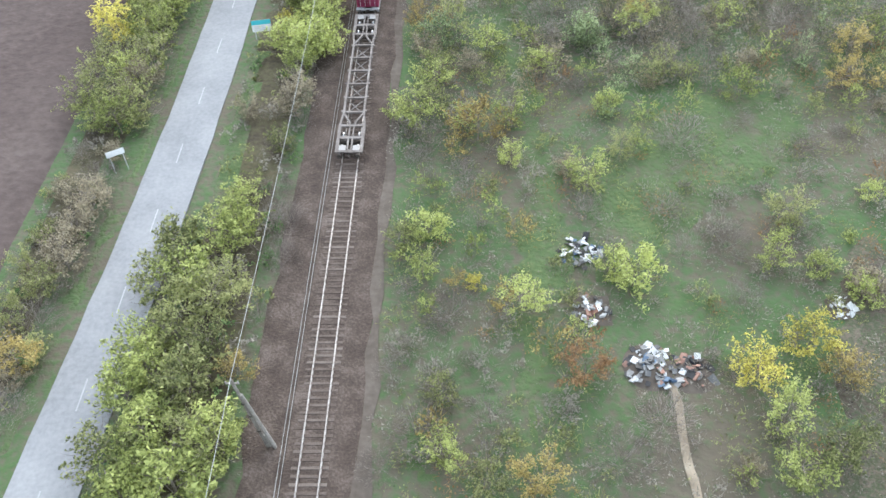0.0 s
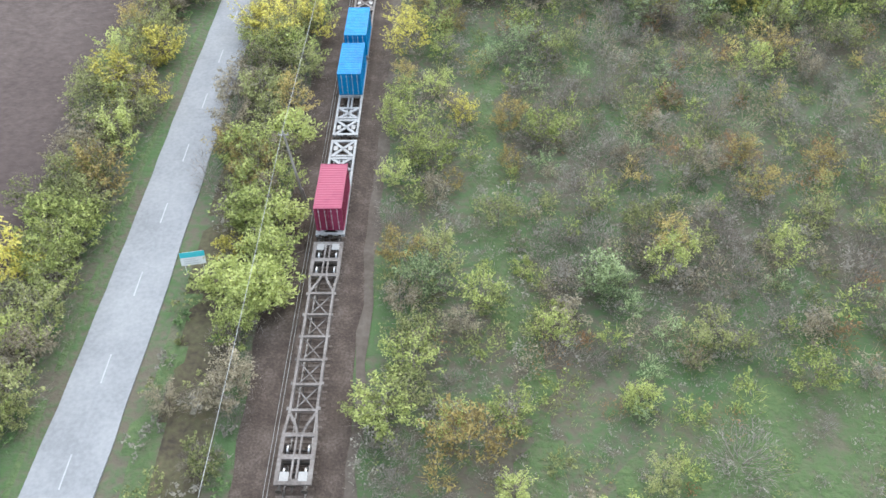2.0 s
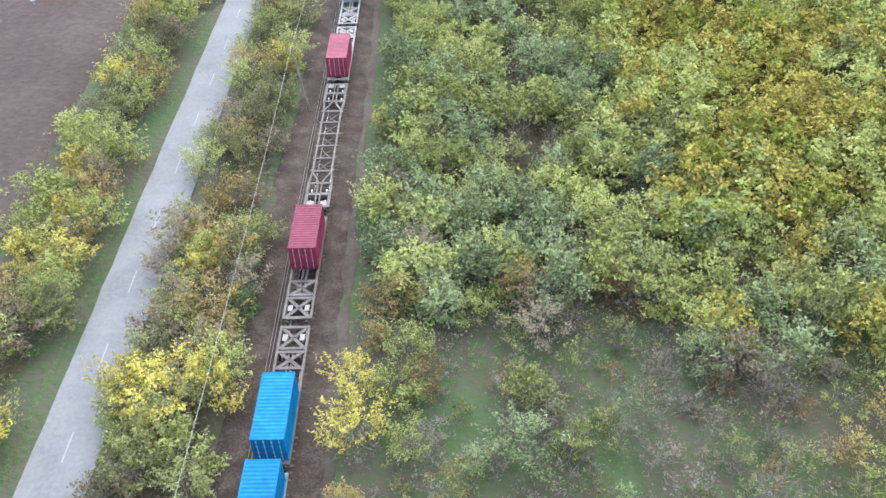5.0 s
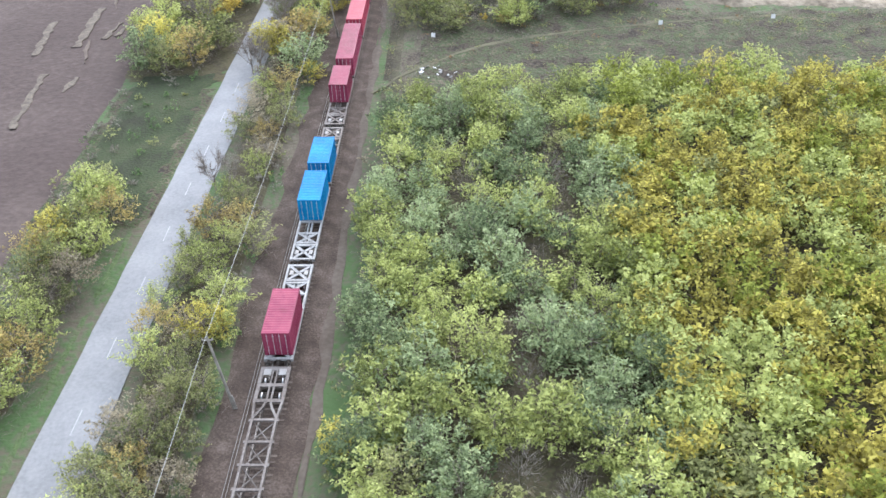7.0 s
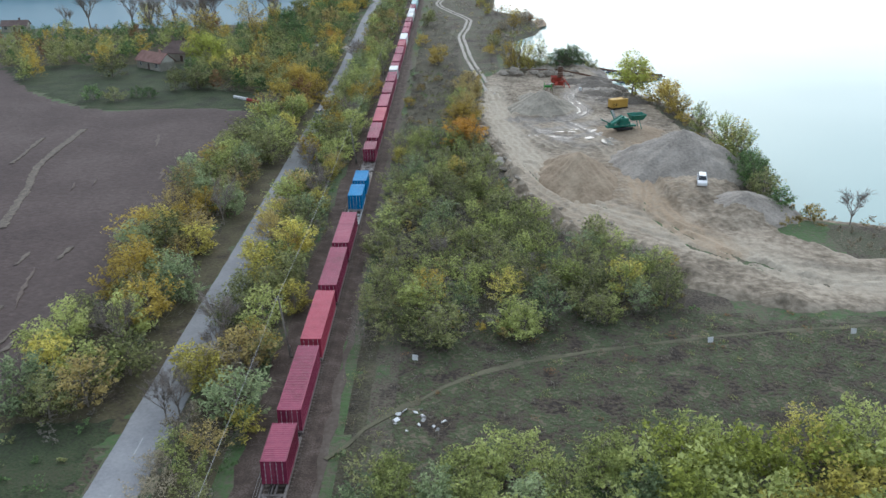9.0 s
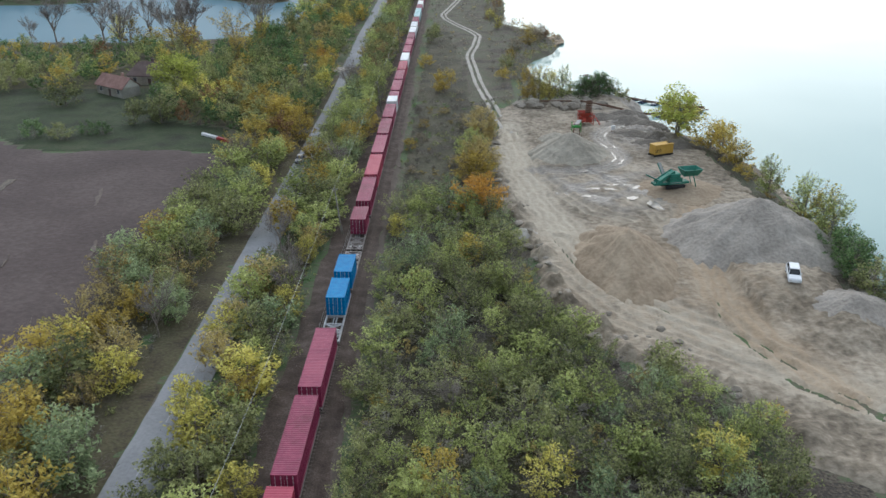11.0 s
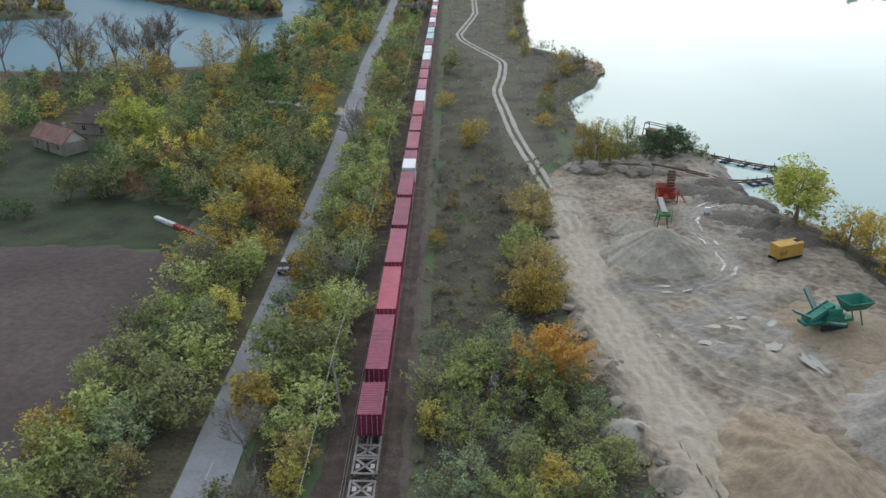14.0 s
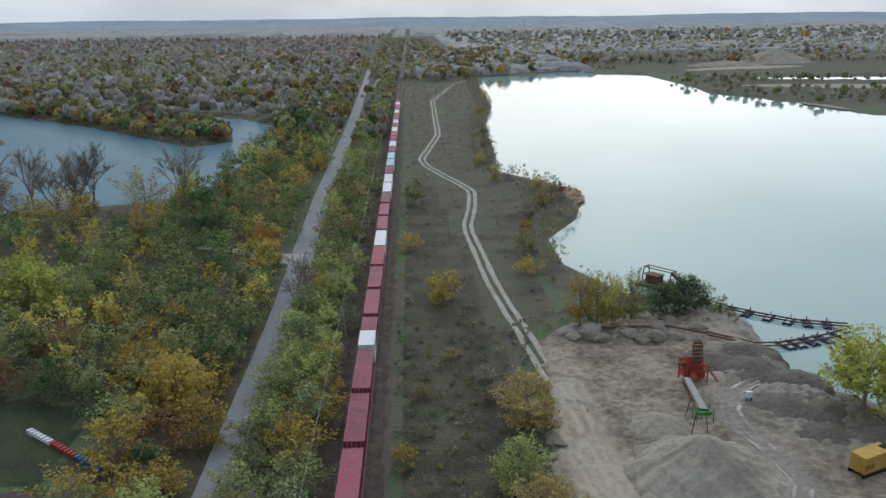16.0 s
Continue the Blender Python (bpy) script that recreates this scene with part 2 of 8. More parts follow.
def part(name, bm, material, parent=None, label="", smooth=False):
    me = bpy.data.meshes.new(name)
    bm.to_mesh(me)
    bm.free()
    me.materials.append(material)
    if smooth:
        me.polygons.foreach_set("use_smooth", [True] * len(me.polygons))
    return put(name, me, parent, label)


def box(bm, x0, x1, y0, y1, z0, z1, bevel=0.0):
    r = bmesh.ops.create_cube(bm, size=1, matrix=Matrix.LocRotScale(((x0 + x1) / 2, (y0 + y1) / 2, (z0 + z1) / 2), None, (x1 - x0, y1 - y0, z1 - z0)))
    if bevel:
        es = list({e for v in r["verts"] for e in v.link_edges})
        bmesh.ops.bevel(bm, geom=es, offset=bevel, segments=1, affect="EDGES")
    return bm


def rod(bm, a, b, r0, r1=None, n=6):
    """A tapered round bar from a to b."""
    a, b = Vector(a), Vector(b)
    d = b - a
    m = Matrix.Translation((a + b) / 2) @ d.to_track_quat("Z", "Y").to_matrix().to_4x4()
    bmesh.ops.create_cone(bm, cap_ends=True, segments=n, radius1=r0, radius2=r0 if r1 is None else r1, depth=d.length, matrix=m)
    return bm


def beam(bm, a, b, w, h):
    """A square bar from a to b."""
    a, b = Vector(a), Vector(b)
    d = b - a
    q = d.to_track_quat("X", "Z")
    bmesh.ops.create_cube(bm, size=1, matrix=Matrix.LocRotScale((a + b) / 2, q, (d.length, w, h)))
    return bm


def tube(pts, r, n=6):
    """One unbroken pipe or wire through the points given."""
    bm = B()
    rings = []
    for i, p in enumerate(pts):
        d = (Vector(pts[min(i + 1, len(pts) - 1)]) - Vector(pts[max(i - 1, 0)])).normalized()
        u = d.cross(Vector((0, 0, 1))).normalized()
        w = u.cross(d)
        rings.append([bm.verts.new(Vector(p) + (u * math.cos(6.2832 * k / n) + w * math.sin(6.2832 * k / n)) * r) for k in range(n)])
    for a, b in zip(rings, rings[1:]):
        for k in range(n):
            bm.faces.new((a[k], a[(k + 1) % n], b[(k + 1) % n], b[k]))
    bm.faces.new(rings[0][::-1])
    bm.faces.new(rings[-1])
    return bm


def B():
    return bmesh.new()


def inside(poly, x, y):
    """Which of the points lie in the polygon."""
    x, y = np.asarray(x, float), np.asarray(y, float)
    hit = np.zeros(x.shape, bool)
    for (ax, ay), (bx, by) in zip(poly, poly[1:] + poly[:1]):
        if ay != by:
            hit ^= ((ay > y) != (by > y)) & (x < (bx - ax) * (y - ay) / (by - ay) + ax)
    return hit


def edge_gap(poly, x, y):
    """How far each point lies from the polygon's outline."""
    best = np.full(np.shape(x), 1e9)
    for (ax, ay), (bx, by) in zip(poly, poly[1:] + poly[:1]):
        dx, dy = bx - ax, by - ay
        t = np.clip(((x - ax) * dx + (y - ay) * dy) / (dx * dx + dy * dy + 1e-9), 0, 1)
        best = np.minimum(best, np.hypot(x - ax - t * dx, y - ay - t * dy))
    return best


def waves(x, y, size, seed=0.0):
    """Soft uneven relief between -1 and 1 without any grid."""
    s = 2 * math.pi / size
    return (np.sin(s * (x + 0.6 * y) + seed) + np.sin(s * 1.7 * (0.8 * y - 0.5 * x) + 2.1 * seed + 1) + np.sin(s * 2.9 * (0.7 * x + 0.4 * y) + 3.7 * seed + 2) * 0.6 + np.sin(s * 4.3 * (0.9 * y - 0.3 * x) + 5 * seed) * 0.4) / 3.0


def ribbon(name, line, widths, z, material, label, category, kind="structure", edge=0.0, step=3.0, follow=False):
    """A strip of even thickness along a smooth line of (x, y), with ragged edges."""
    pts = np.array(line, float)
    seg = np.r_[0, np.cumsum(np.hypot(*np.diff(pts, axis=0).T))]
    s = np.arange(0, seg[-1], step)
    c = np.c_[np.interp(s, seg, pts[:, 0]), np.interp(s, seg, pts[:, 1])]
    for _ in range(4):
        c[1:-1] = (c[:-2] + 2 * c[1:-1] + c[2:]) / 4
    w = np.interp(s, seg, widths if np.ndim(widths) else [widths] * len(pts)) / 2
    d = np.gradient(c, axis=0)
    nrm = np.c_[d[:, 1], -d[:, 0]] / np.hypot(d[:, 0], d[:, 1])[:, None]
    jl, jr = (rng.uniform(-edge, edge, len(s)) for _ in range(2))
    le, ri = c - nrm * (w + jl)[:, None], c + nrm * (w + jr)[:, None]
    verts, faces = [], []
    zl, zc, zr = (land_height(q[:, 0], q[:, 1]) + z if follow else np.full(len(s), z) for q in (le, c, ri))
    for i in range(len(s)):
        verts += [(*le[i], zl[i] - 0.25), (*le[i], zl[i]), (*c[i], zc[i] + 0.03), (*ri[i], zr[i]), (*ri[i], zr[i] - 0.25)]
        if i:
            o = 5 * i
            faces += [(o - 5 + k, o + k, o + k + 1, o - 4 + k) for k in range(4)]
    faces = [tuple(reversed(f)) for f in faces]
    ob = put(name, mesh_of(name, verts, faces, material))
    return tagged(ob, label, category, kind=kind)


# ---- the land ----
LAKE_EAST = [(160, 292), (92, 297), (79, 302), (76, 330), (80, 352), (80, 371), (75, 391), (71, 399), (66, 403.5), (64.8, 412), (64.8, 424), (63.5, 440), (60, 447), (50, 448), (41, 470), (41, 492), (52, 512), (57, 531), (54, 560), (38, 586), (42, 640), (44, 712), (57, 806), (66, 1062), (160, 1120), (222, 1064), (222, 923), (215, 876), (245, 810), (262, 730), (420, 640), (700, 560), (760, 330), (420, 285)]
LAKE_WEST = [(-420, 550), (-250, 536), (-112, 531), (-80, 541), (-57, 558), (-58, 610), (-54, 684), (-62, 727), (-90, 768), (-149, 806), (-190, 846), (-215, 835), (-150, 772), (-104, 733), (-81, 707), (-74, 674), (-88, 658), (-121, 693), (-165, 741), (-239, 805), (-420, 900), (-420, 716), (-214, 706), (-184, 690), (-176, 668), (-200, 655), (-420, 650)]
POND_NORTH = [(-130, 905), (-70, 892), (-62, 915), (-140, 935)]
POND_EAST = [(300, 985), (420, 950), (700, 930), (700, 1010), (430, 1010), (310, 1030)]
LAKES = [LAKE_EAST, LAKE_WEST, POND_NORTH, POND_EAST]


def span(lo, hi, near0, near1, fine, grow=1.13):
    """Grid lines: even and fine between near0 and near1, wider and wider towards lo and hi."""
    a = list(np.arange(near0, near1 + 0.01, fine))
    s = fine
    while a[-1] < hi:
        s *= grow
        a.append(min(hi, a[-1] + s))
    s = fine
    while a[0] > lo:
        s *= grow
        a.insert(0, max(lo, a[0] - s))
    return np.array(a)


def land_height(x, y):
    z = 0.18 * waves(x, y, 37) * np.clip((np.abs(x) - 5) / 8, 0, 1)
    z = np.where((x > -21.5) & (x < 5), np.minimum(z, 0.0), z)
    for lake in LAKES:
        near = edge_gap(lake, x, y)
        z = np.where(inside(lake, x, y), -1.5 - np.clip(near, 0, 3) * 0.5, np.where(near < 5, z - 1.5 * np.clip(1 - near / 5, 0, 1) ** 1.5, z))
    return z


def grid_mesh(name, gx, gy, z, material):
    nx, ny = len(gx), len(gy)
    X, Y = np.meshgrid(gx, gy)
    v = np.c_[X.ravel(), Y.ravel(), z.ravel()]
    i = (np.arange(ny - 1)[:, None] * nx + np.arange(nx - 1)[None, :]).ravel()
    f = np.c_[i, i + 1, i + nx + 1, i + nx]
    me = bpy.data.meshes.new(name)
    me.vertices.add(len(v))
    me.vertices.foreach_set("co", v.ravel())
    me.loops.add(f.size)
    me.loops.foreach_set("vertex_index", f.ravel())
    me.polygons.add(len(f))
    me.polygons.foreach_set("loop_start", np.arange(0, f.size, 4))
    me.polygons.foreach_set("use_smooth", np.ones(len(f), bool))
    me.materials.append(material)
    me.update(calc_edges=True)
    return me


gx, gy = span(-4700, 4700, -130, 130, 2.5), span(-900, 4900, 20, 640, 3.0)
GX, GY = np.meshgrid(gx, gy)
ground = put("ground", grid_mesh("ground", gx, gy, land_height(GX, GY), GRASS))
tagged(ground, "rough autumn meadow of green and dry brown grass", "ground", kind="structure")
for name, lake, wet, label in (("lake_water", LAKE_EAST, WATER, "calm pale teal gravel-pit lake mirroring bright clouds"), ("lake_water", LAKE_WEST, DARKWATER, "dark blue still lake behind the wooded shore"), ("pond_water", POND_NORTH, DARKWATER, "small still pond among far woods"), ("pond_water", POND_EAST, WATER, "pale far pond beyond the sand spit")):
    me = mesh_of(name, [(x, y, -1.5) for x, y in lake], [tuple(range(len(lake)))], wet)
    ob = tagged(put(name, me), label, "lake", kind="structure")
    bm = B()
    bm.from_mesh(me)
    bmesh.ops.triangulate(bm, faces=bm.faces[:])
    if sum(f.normal.z for f in bm.faces) < 0:
        bmesh.ops.reverse_faces(bm, faces=bm.faces[:])
    bm.to_mesh(me)
    bm.free()

FIELD = [(-27.5, -60), (-27.5, 100), (-30, 130), (-31, 200), (-33, 240), (-33.5, 300), (-31.5, 345), (-30, 364), (-32, 373.5), (-38, 380.5), (-48, 382), (-60, 381.5), (-74, 380.5), (-86, 386), (-103, 401), (-150, 470), (-900, 470), (-900, -60)]
fx, fy = span(-900, -27, -110, -27, 1.5), np.arange(-60, 482, 3.0)
FX, FY = np.meshgrid(fx, fy)
fin, fgap = inside(FIELD, FX, FY), edge_gap(FIELD, FX, FY)
field = put("ploughed_field", grid_mesh("ploughed_field", fx, fy, np.where(fin, np.clip(fgap * 0.2, 0, 0.32) + 0.05 * np.sin((FX + 0.3 * FY) * 1.3) + 0.05 * waves(FX, FY, 23), -0.4 - 0.0 * FX), SOIL))
tagged(field, "dark brown ploughed field with faint furrows", "field", kind="structure")

ROAD = [(-23, -60), (-19.4, 15), (-17.95, 38), (-16.75, 62), (-16.2, 84), (-16.2, 130), (-16.1, 180), (-15.8, 230), (-15.5, 290), (-15.7, 380), (-16.3, 428), (-16.9, 452), (-18.1, 480), (-19.9, 540), (-22, 680), (-26.6, 880), (-39, 1340), (-60, 2000)]
ribbon("road", ROAD, 5.2, 0.1, ASPHALT, "narrow straight country road of pale worn asphalt", "road", edge=0.07)
ribbon("track_bed", [(-0.7, -60), (-0.7, 1400), (3, 2200)], 8.4, 0.06, BALLAST, "brown gravel bed beside the railway track", "gravel", edge=0.5)
ribbon("footpath", [(3.75, -20), (3.6, 60), (3.8, 140), (3.6, 240), (3.9, 330), (3.7, 450)], 0.9, 0.07, PATHDIRT, "trodden beige path beside the gravel bed", "path", edge=0.35)


def patch(name, poly, step, material, label, lift=0.09, rag=0.0):
    """A ground cover that follows the land inside an outline, with a ragged rim."""
    px, py = [q[0] for q in poly], [q[1] for q in poly]
    xs, ys = np.arange(min(px) - step, max(px) + 2 * step, step), np.arange(min(py) - step, max(py) + 2 * step, step)
    X, Y = np.meshgrid(xs, ys)
    ok = inside(poly, X, Y) & (edge_gap(poly, X, Y) > 1.2 * step * (0.6 + 0.5 * waves(X, Y, 9, 0.3)) + rag * (1 + waves(X, Y, 7, 1.1) + 0.7 * waves(Y, X, 2.6, 0.4)))
    z = land_height(X, Y)
    return tagged(put(name, grid_mesh(name, xs, ys, np.where(ok, z + lift, z - 0.25), material)), label, "ground", kind="structure")


patch("dry_grass", [(4.9, 228), (120, 226), (120, 264), (60, 264), (46, 286), (32, 296), (29, 326), (24.5, 345), (25.5, 400), (29, 424), (35, 434), (36, 450), (38, 470), (38, 492), (49, 514), (53, 531), (50, 556), (35, 586), (39, 640), (41, 712), (54, 806), (62, 1050), (4.9, 1050)], 2.5, DRYGROUND, "withered brown and olive grass between track and lake")
patch("leaf_litter", [(-150, 408), (-92, 412), (-60, 409), (-48, 402), (-38, 400), (-36, 378), (-21, 376), (-20, 420), (-21, 470), (-24, 536), (-70, 540), (-112, 530), (-150, 534)], 2.5, LITTER, "dark leaf litter below the autumn wood")
patch("leaf_litter", [(5.5, 142), (110, 138), (110, 229), (5.5, 227)], 2.5, LITTER, "dark leaf litter below the young wood")
patch("leaf_litter", [(-12.9, 25), (-5.4, 25), (-5.4, 460), (-12.9, 460)], 1.2, LITTER, "brown leaf litter between road and track")
patch("leaf_litter", [(-27, 25), (-22, 25), (-22, 200), (-30, 200)], 1.2, LITTER, "brown leaf litter in the field hedge")
patch("leaf_litter", [(-36, 236), (-22.5, 236), (-22.5, 378), (-38, 378)], 1.2, LITTER, "brown leaf litter in the long hedge")
for poly in ([(12, 84), (18, 86), (18.8, 98), (17.5, 110), (17, 126), (11, 126), (11, 104)], [(13, 30), (17, 40), (18, 50), (21.5, 57), (20.5, 70), (19, 97), (13, 99), (14.5, 75), (13.5, 60)], [(20, 53), (33, 63), (43, 70), (46, 82), (33, 82), (21, 74)], [(5.2, 34), (9.5, 38), (9, 47), (5.2, 46)], [(-25, 20), (-22.3, 20), (-20.6, 45), (-19.2, 68), (-18.9, 200), (-21.2, 200), (-21.6, 70), (-23.2, 42)], [(-13.6, 62), (-9.5, 62), (-9.8, 90), (-13.2, 90)]):
    patch("green_grass", poly, 0.8, GREENGRASS, "lush green grass between the autumn scrub", 0.13, 0.9 if poly[0][0] > 0 else 0.2)
patch("green_grass", [(-31, 200), (-19, 200), (-19, 240), (-32, 240)], 0.8, DARKGRASS, "dark green grass at the field corner", 0.13, 0.3)
patch("dry_grass", [(33, 34), (43, 36), (47, 52), (46, 64), (41, 60), (37, 50)], 0.8, DRYGROUND, "withered brown tussock grass on the meadow", 0.16, 0.9)
patch("dry_bank", [(66, 296), (79, 298), (77, 330), (79, 352), (80, 371), (74, 394), (67, 407), (66, 426), (58, 447), (40, 447), (30, 432), (60, 432), (64, 404), (70, 380), (70, 300)], 1.5, DRYGROUND, "brown overgrown bank between sand yard and lake", 0.06)
patch("dry_bank", [(78, 279), (170, 276), (170, 290), (92, 296), (78, 299)], 1.5, DRYGROUND, "brown reedy bank beside the sand road", 0.06)
patch("far_heath", [(8, 1040), (62, 1050), (68, 1068), (160, 1126), (227, 1068), (228, 923), (221, 878), (251, 814), (268, 732), (424, 645), (704, 565), (1400, 565), (1400, 1180), (8, 1180)], 9.0, DRYGROUND, "withered brown heath across the lake", 0.12)
patch("far_heath", [(-2600, 1150), (2600, 1150), (2600, 4700), (-2600, 4700)], 40.0, DRYGROUND, "withered brown farmland out on the plain", 0.2)

patch("leaf_litter", [(-24, 236), (-17.8, 236), (-17.6, 380), (-18.2, 430), (-19.5, 466), (-25, 466), (-24.5, 380)], 0.8, LITTER, "brown leaf litter on the verge under the hedge", 0.1)
patch("dark_grass", [(-160, 392), (-104, 402), (-84, 383.5), (-73, 378.3), (-60, 379.3), (-47, 379.6), (-38, 377.5), (-33, 372), (-37, 401), (-56, 409), (-60, 430), (-66, 446), (-100, 446), (-160, 440)], 1.8, DARKGRASS, "dark rank grass of the farm meadow", 0.16)
patch("dark_grass", [(4.6, 262), (26, 262), (24, 345), (22, 430), (16, 560), (4.6, 560)], 1.5, BROWNGRASS, "dark rank brown grass beside the track", 0.15)
patch("dark_bank", [(-245, 806), (-167, 741), (-121, 690), (-88, 655), (-72, 672), (-79, 708), (-102, 736), (-150, 776), (-217, 838)], 3.0, LITTER, "dark litter under the trees on the spit", 0.2)
patch("dark_bank", [(-54, 540), (-22, 536), (-24, 700), (-30, 900), (-60, 900), (-64, 735), (-50, 690), (-54, 610)], 2.5, LITTER, "dark leaf litter between road and lake", 0.1)
ribbon("side_lane", [(-18.6, 473), (-23, 475.5), (-30, 480), (-44, 486)], [9.0, 6.0, 3.6, 3.0], 0.13, DIRT, "pale gravel mouth of a side lane at the road", "lane", edge=0.3, step=1.0)
patch("dark_grass", [(4.6, 226), (9, 226), (8, 264), (4.6, 264)], 0.9, BROWNGRASS, "dark rank grass strip at the clearing's edge", 0.14)
patch("dry_bank", [(34, 447), (44, 447), (43, 470), (43, 492), (54, 512), (59, 531), (56, 560), (40, 588), (44, 640), (46, 712), (59, 806), (68, 1062), (60, 1062), (51, 806), (38, 712), (36, 640), (32, 586), (46, 556), (49, 531), (45, 514), (34, 492), (33, 470)], 1.6, DRYGROUND, "brown overgrown bank along the lake", 0.05)
CLEARGRASS = mat("tufted_clearing_grass", ((0.036, 0.029, 0.023), (0.085, 0.066, 0.05), (0.07, 0.074, 0.04), (0.06, 0.084, 0.036), (0.14, 0.116, 0.082)), 0.3, 0.95, 1.0, fine=7.0, stops=(0.4, 0.455, 0.5, 0.545, 0.61), bump_dist=0.5)
patch("clearing_grass", [(9, 228), (122, 225), (122, 262), (60, 263), (48, 267), (9, 264)], 1.6, CLEARGRASS, "tufted brown and green grass of the clearing", 0.16)
patch("clearing_grass", [(-33, 199), (-17.9, 199), (-17.9, 235), (-33, 235)], 1.0, CLEARGRASS, "tufted grass in the gap of the hedge", 0.1)

# ---- railway track ----
def ballast_bank():
    ys = np.arange(-40, 2001, 2.0)
    prof = [(-2.6, 0.0), (-1.75, 0.28), (1.75, 0.28), (2.6, 0.0)]
    v, f = [], []
    for i, y in enumerate(ys):
        x0 = 0.0 if y < 1400 else 3 * (y - 1400) / 800
        v += [(x0 + x + (rng.uniform(-0.12, 0.12) if abs(x) > 2 else 0), y, z) for x, z in prof]
        if i:
            o = 4 * i
            f += [(o - 4 + k, o - 3 + k, o + k + 1, o + k) for k in range(3)]
    return mesh_of("ballast", v, f, BALLAST)


tagged(put("ballast", ballast_bank()), "low bank of dark brown crushed stone", "ballast", kind="structure")
track = tagged(new("railway_track"), "single straight railway track with steel rails on sleepers", "track", kind="structure")
RAIL_TOP = 0.45
for x in (-0.753, 0.753):
    bm = B()
    box(bm, x - 0.036, x + 0.036, -40, 2000, RAIL_TOP - 0.04, RAIL_TOP)
    box(bm, x - 0.012, x + 0.012, -40, 2000, RAIL_TOP - 0.13, RAIL_TOP - 0.04)
    box(bm, x - 0.07, x + 0.07, -40, 2000, RAIL_TOP - 0.16, RAIL_TOP - 0.13)
    part("rail", bm, RAILSTEEL, track)


bm = box(B(), -1.3, 1.3, -0.12, 0.12, 0.2, 0.325, 0.02)
sleeper_mesh = bpy.data.meshes.new("sleeper")
bm.to_mesh(sleeper_mesh)
bm.free()
sleeper_mesh.materials.append(SLEEPER)

# road markings
for i in range(70):
    y = 8 + 9.0 * i
    x = float(np.interp(y, [p[1] for p in ROAD], [p[0] for p in ROAD]))
    put("road_marking", mesh_of("road_marking", [(x - 0.06, y, 0.138), (x + 0.06, y, 0.138), (x + 0.06, y + 2.8, 0.138), (x - 0.06, y + 2.8, 0.138)], [(0, 1, 2, 3)], PAINT), bpy.data.objects["road"])

# ---- goods train ----
TRAIN_END = 70.0                     # where the last wagon's buffers stand along the track
DECK = RAIL_TOP + 1.12
MAROON = mat("maroon_container_paint", ((0.15, 0.017, 0.042), (0.22, 0.027, 0.07), (0.29, 0.05, 0.095)), 0.35, 0.5, 0.03, fine=5, obj=0.35, spec=0.3)
SCARLET = mat("scarlet_container_paint", ((0.24, 0.027, 0.05), (0.33, 0.04, 0.075), (0.39, 0.06, 0.095)), 0.35, 0.5, 0.03, fine=5, obj=0.2, spec=0.3)
AZURE = mat("azure_container_paint", ((0.004, 0.11, 0.27), (0.006, 0.175, 0.4), (0.012, 0.24, 0.48)), 0.35, 0.55, 0.03, fine=5, obj=0.15, spec=0.2)
PALE = mat("pale_container_paint", ((0.42, 0.43, 0.43), (0.62, 0.63, 0.63), (0.7, 0.7, 0.7)), 0.35, 0.45, 0.03, fine=5, obj=0.2, spec=0.5)
TEAL = mat("teal_container_paint", ((0.2, 0.36, 0.38), (0.3, 0.48, 0.5), (0.4, 0.56, 0.57)), 0.35, 0.45, 0.03, fine=5, obj=0.2, spec=0.5)
WAGONGREY = mat("worn_wagon_grey", ((0.08, 0.066, 0.058), (0.16, 0.138, 0.125), (0.24, 0.22, 0.205)), 0.7, 0.6, 0.15, fine=7, obj=0.1)
WAGONPALE = mat("pale_wagon_grey", ((0.17, 0.168, 0.165), (0.29, 0.287, 0.285), (0.4, 0.4, 0.4)), 0.7, 0.6, 0.1, fine=7)
PAD = mat("light_floor_plate", ((0.26, 0.245, 0.23), (0.36, 0.345, 0.33)), 1.2, 0.6, 0.1)
UNDER = mat("grimy_running_gear", ((0.025, 0.022, 0.02), (0.05, 0.042, 0.036), (0.09, 0.075, 0.06)), 1.5, 0.75, 0.3)
TREAD = mat("bright_wheel_tread", ((0.35, 0.34, 0.33), (0.55, 0.54, 0.53)), 3.0, 0.3, 0.0, metal=0.9)
GALV = mat("galvanised_bar", ((0.4, 0.4, 0.4), (0.62, 0.62, 0.62)), 2.0, 0.5, 0.05, metal=0.3)


def corrugated(length, height, pitch, deep, fn):
    """Panel with trapezoid ribs: fn places (along, up, out)."""
    n = max(3, round(length / pitch))
    v, f, a = [], [], 0.0
    q = length / n
    for i in range(n):
        for da, out in ((0.0, 0.0), (0.32 * q, 0.0), (0.5 * q, deep), (0.82 * q, deep)):
            v += [fn(a + da, 0, out), fn(a + da, height, out)]
        a += q
    v += [fn(length, 0, 0.0), fn(length, height, 0.0)]
    f = [(2 * i, 2 * i + 2, 2 * i + 3, 2 * i + 1) for i in range(len(v) // 2 - 1)]
    return v, f


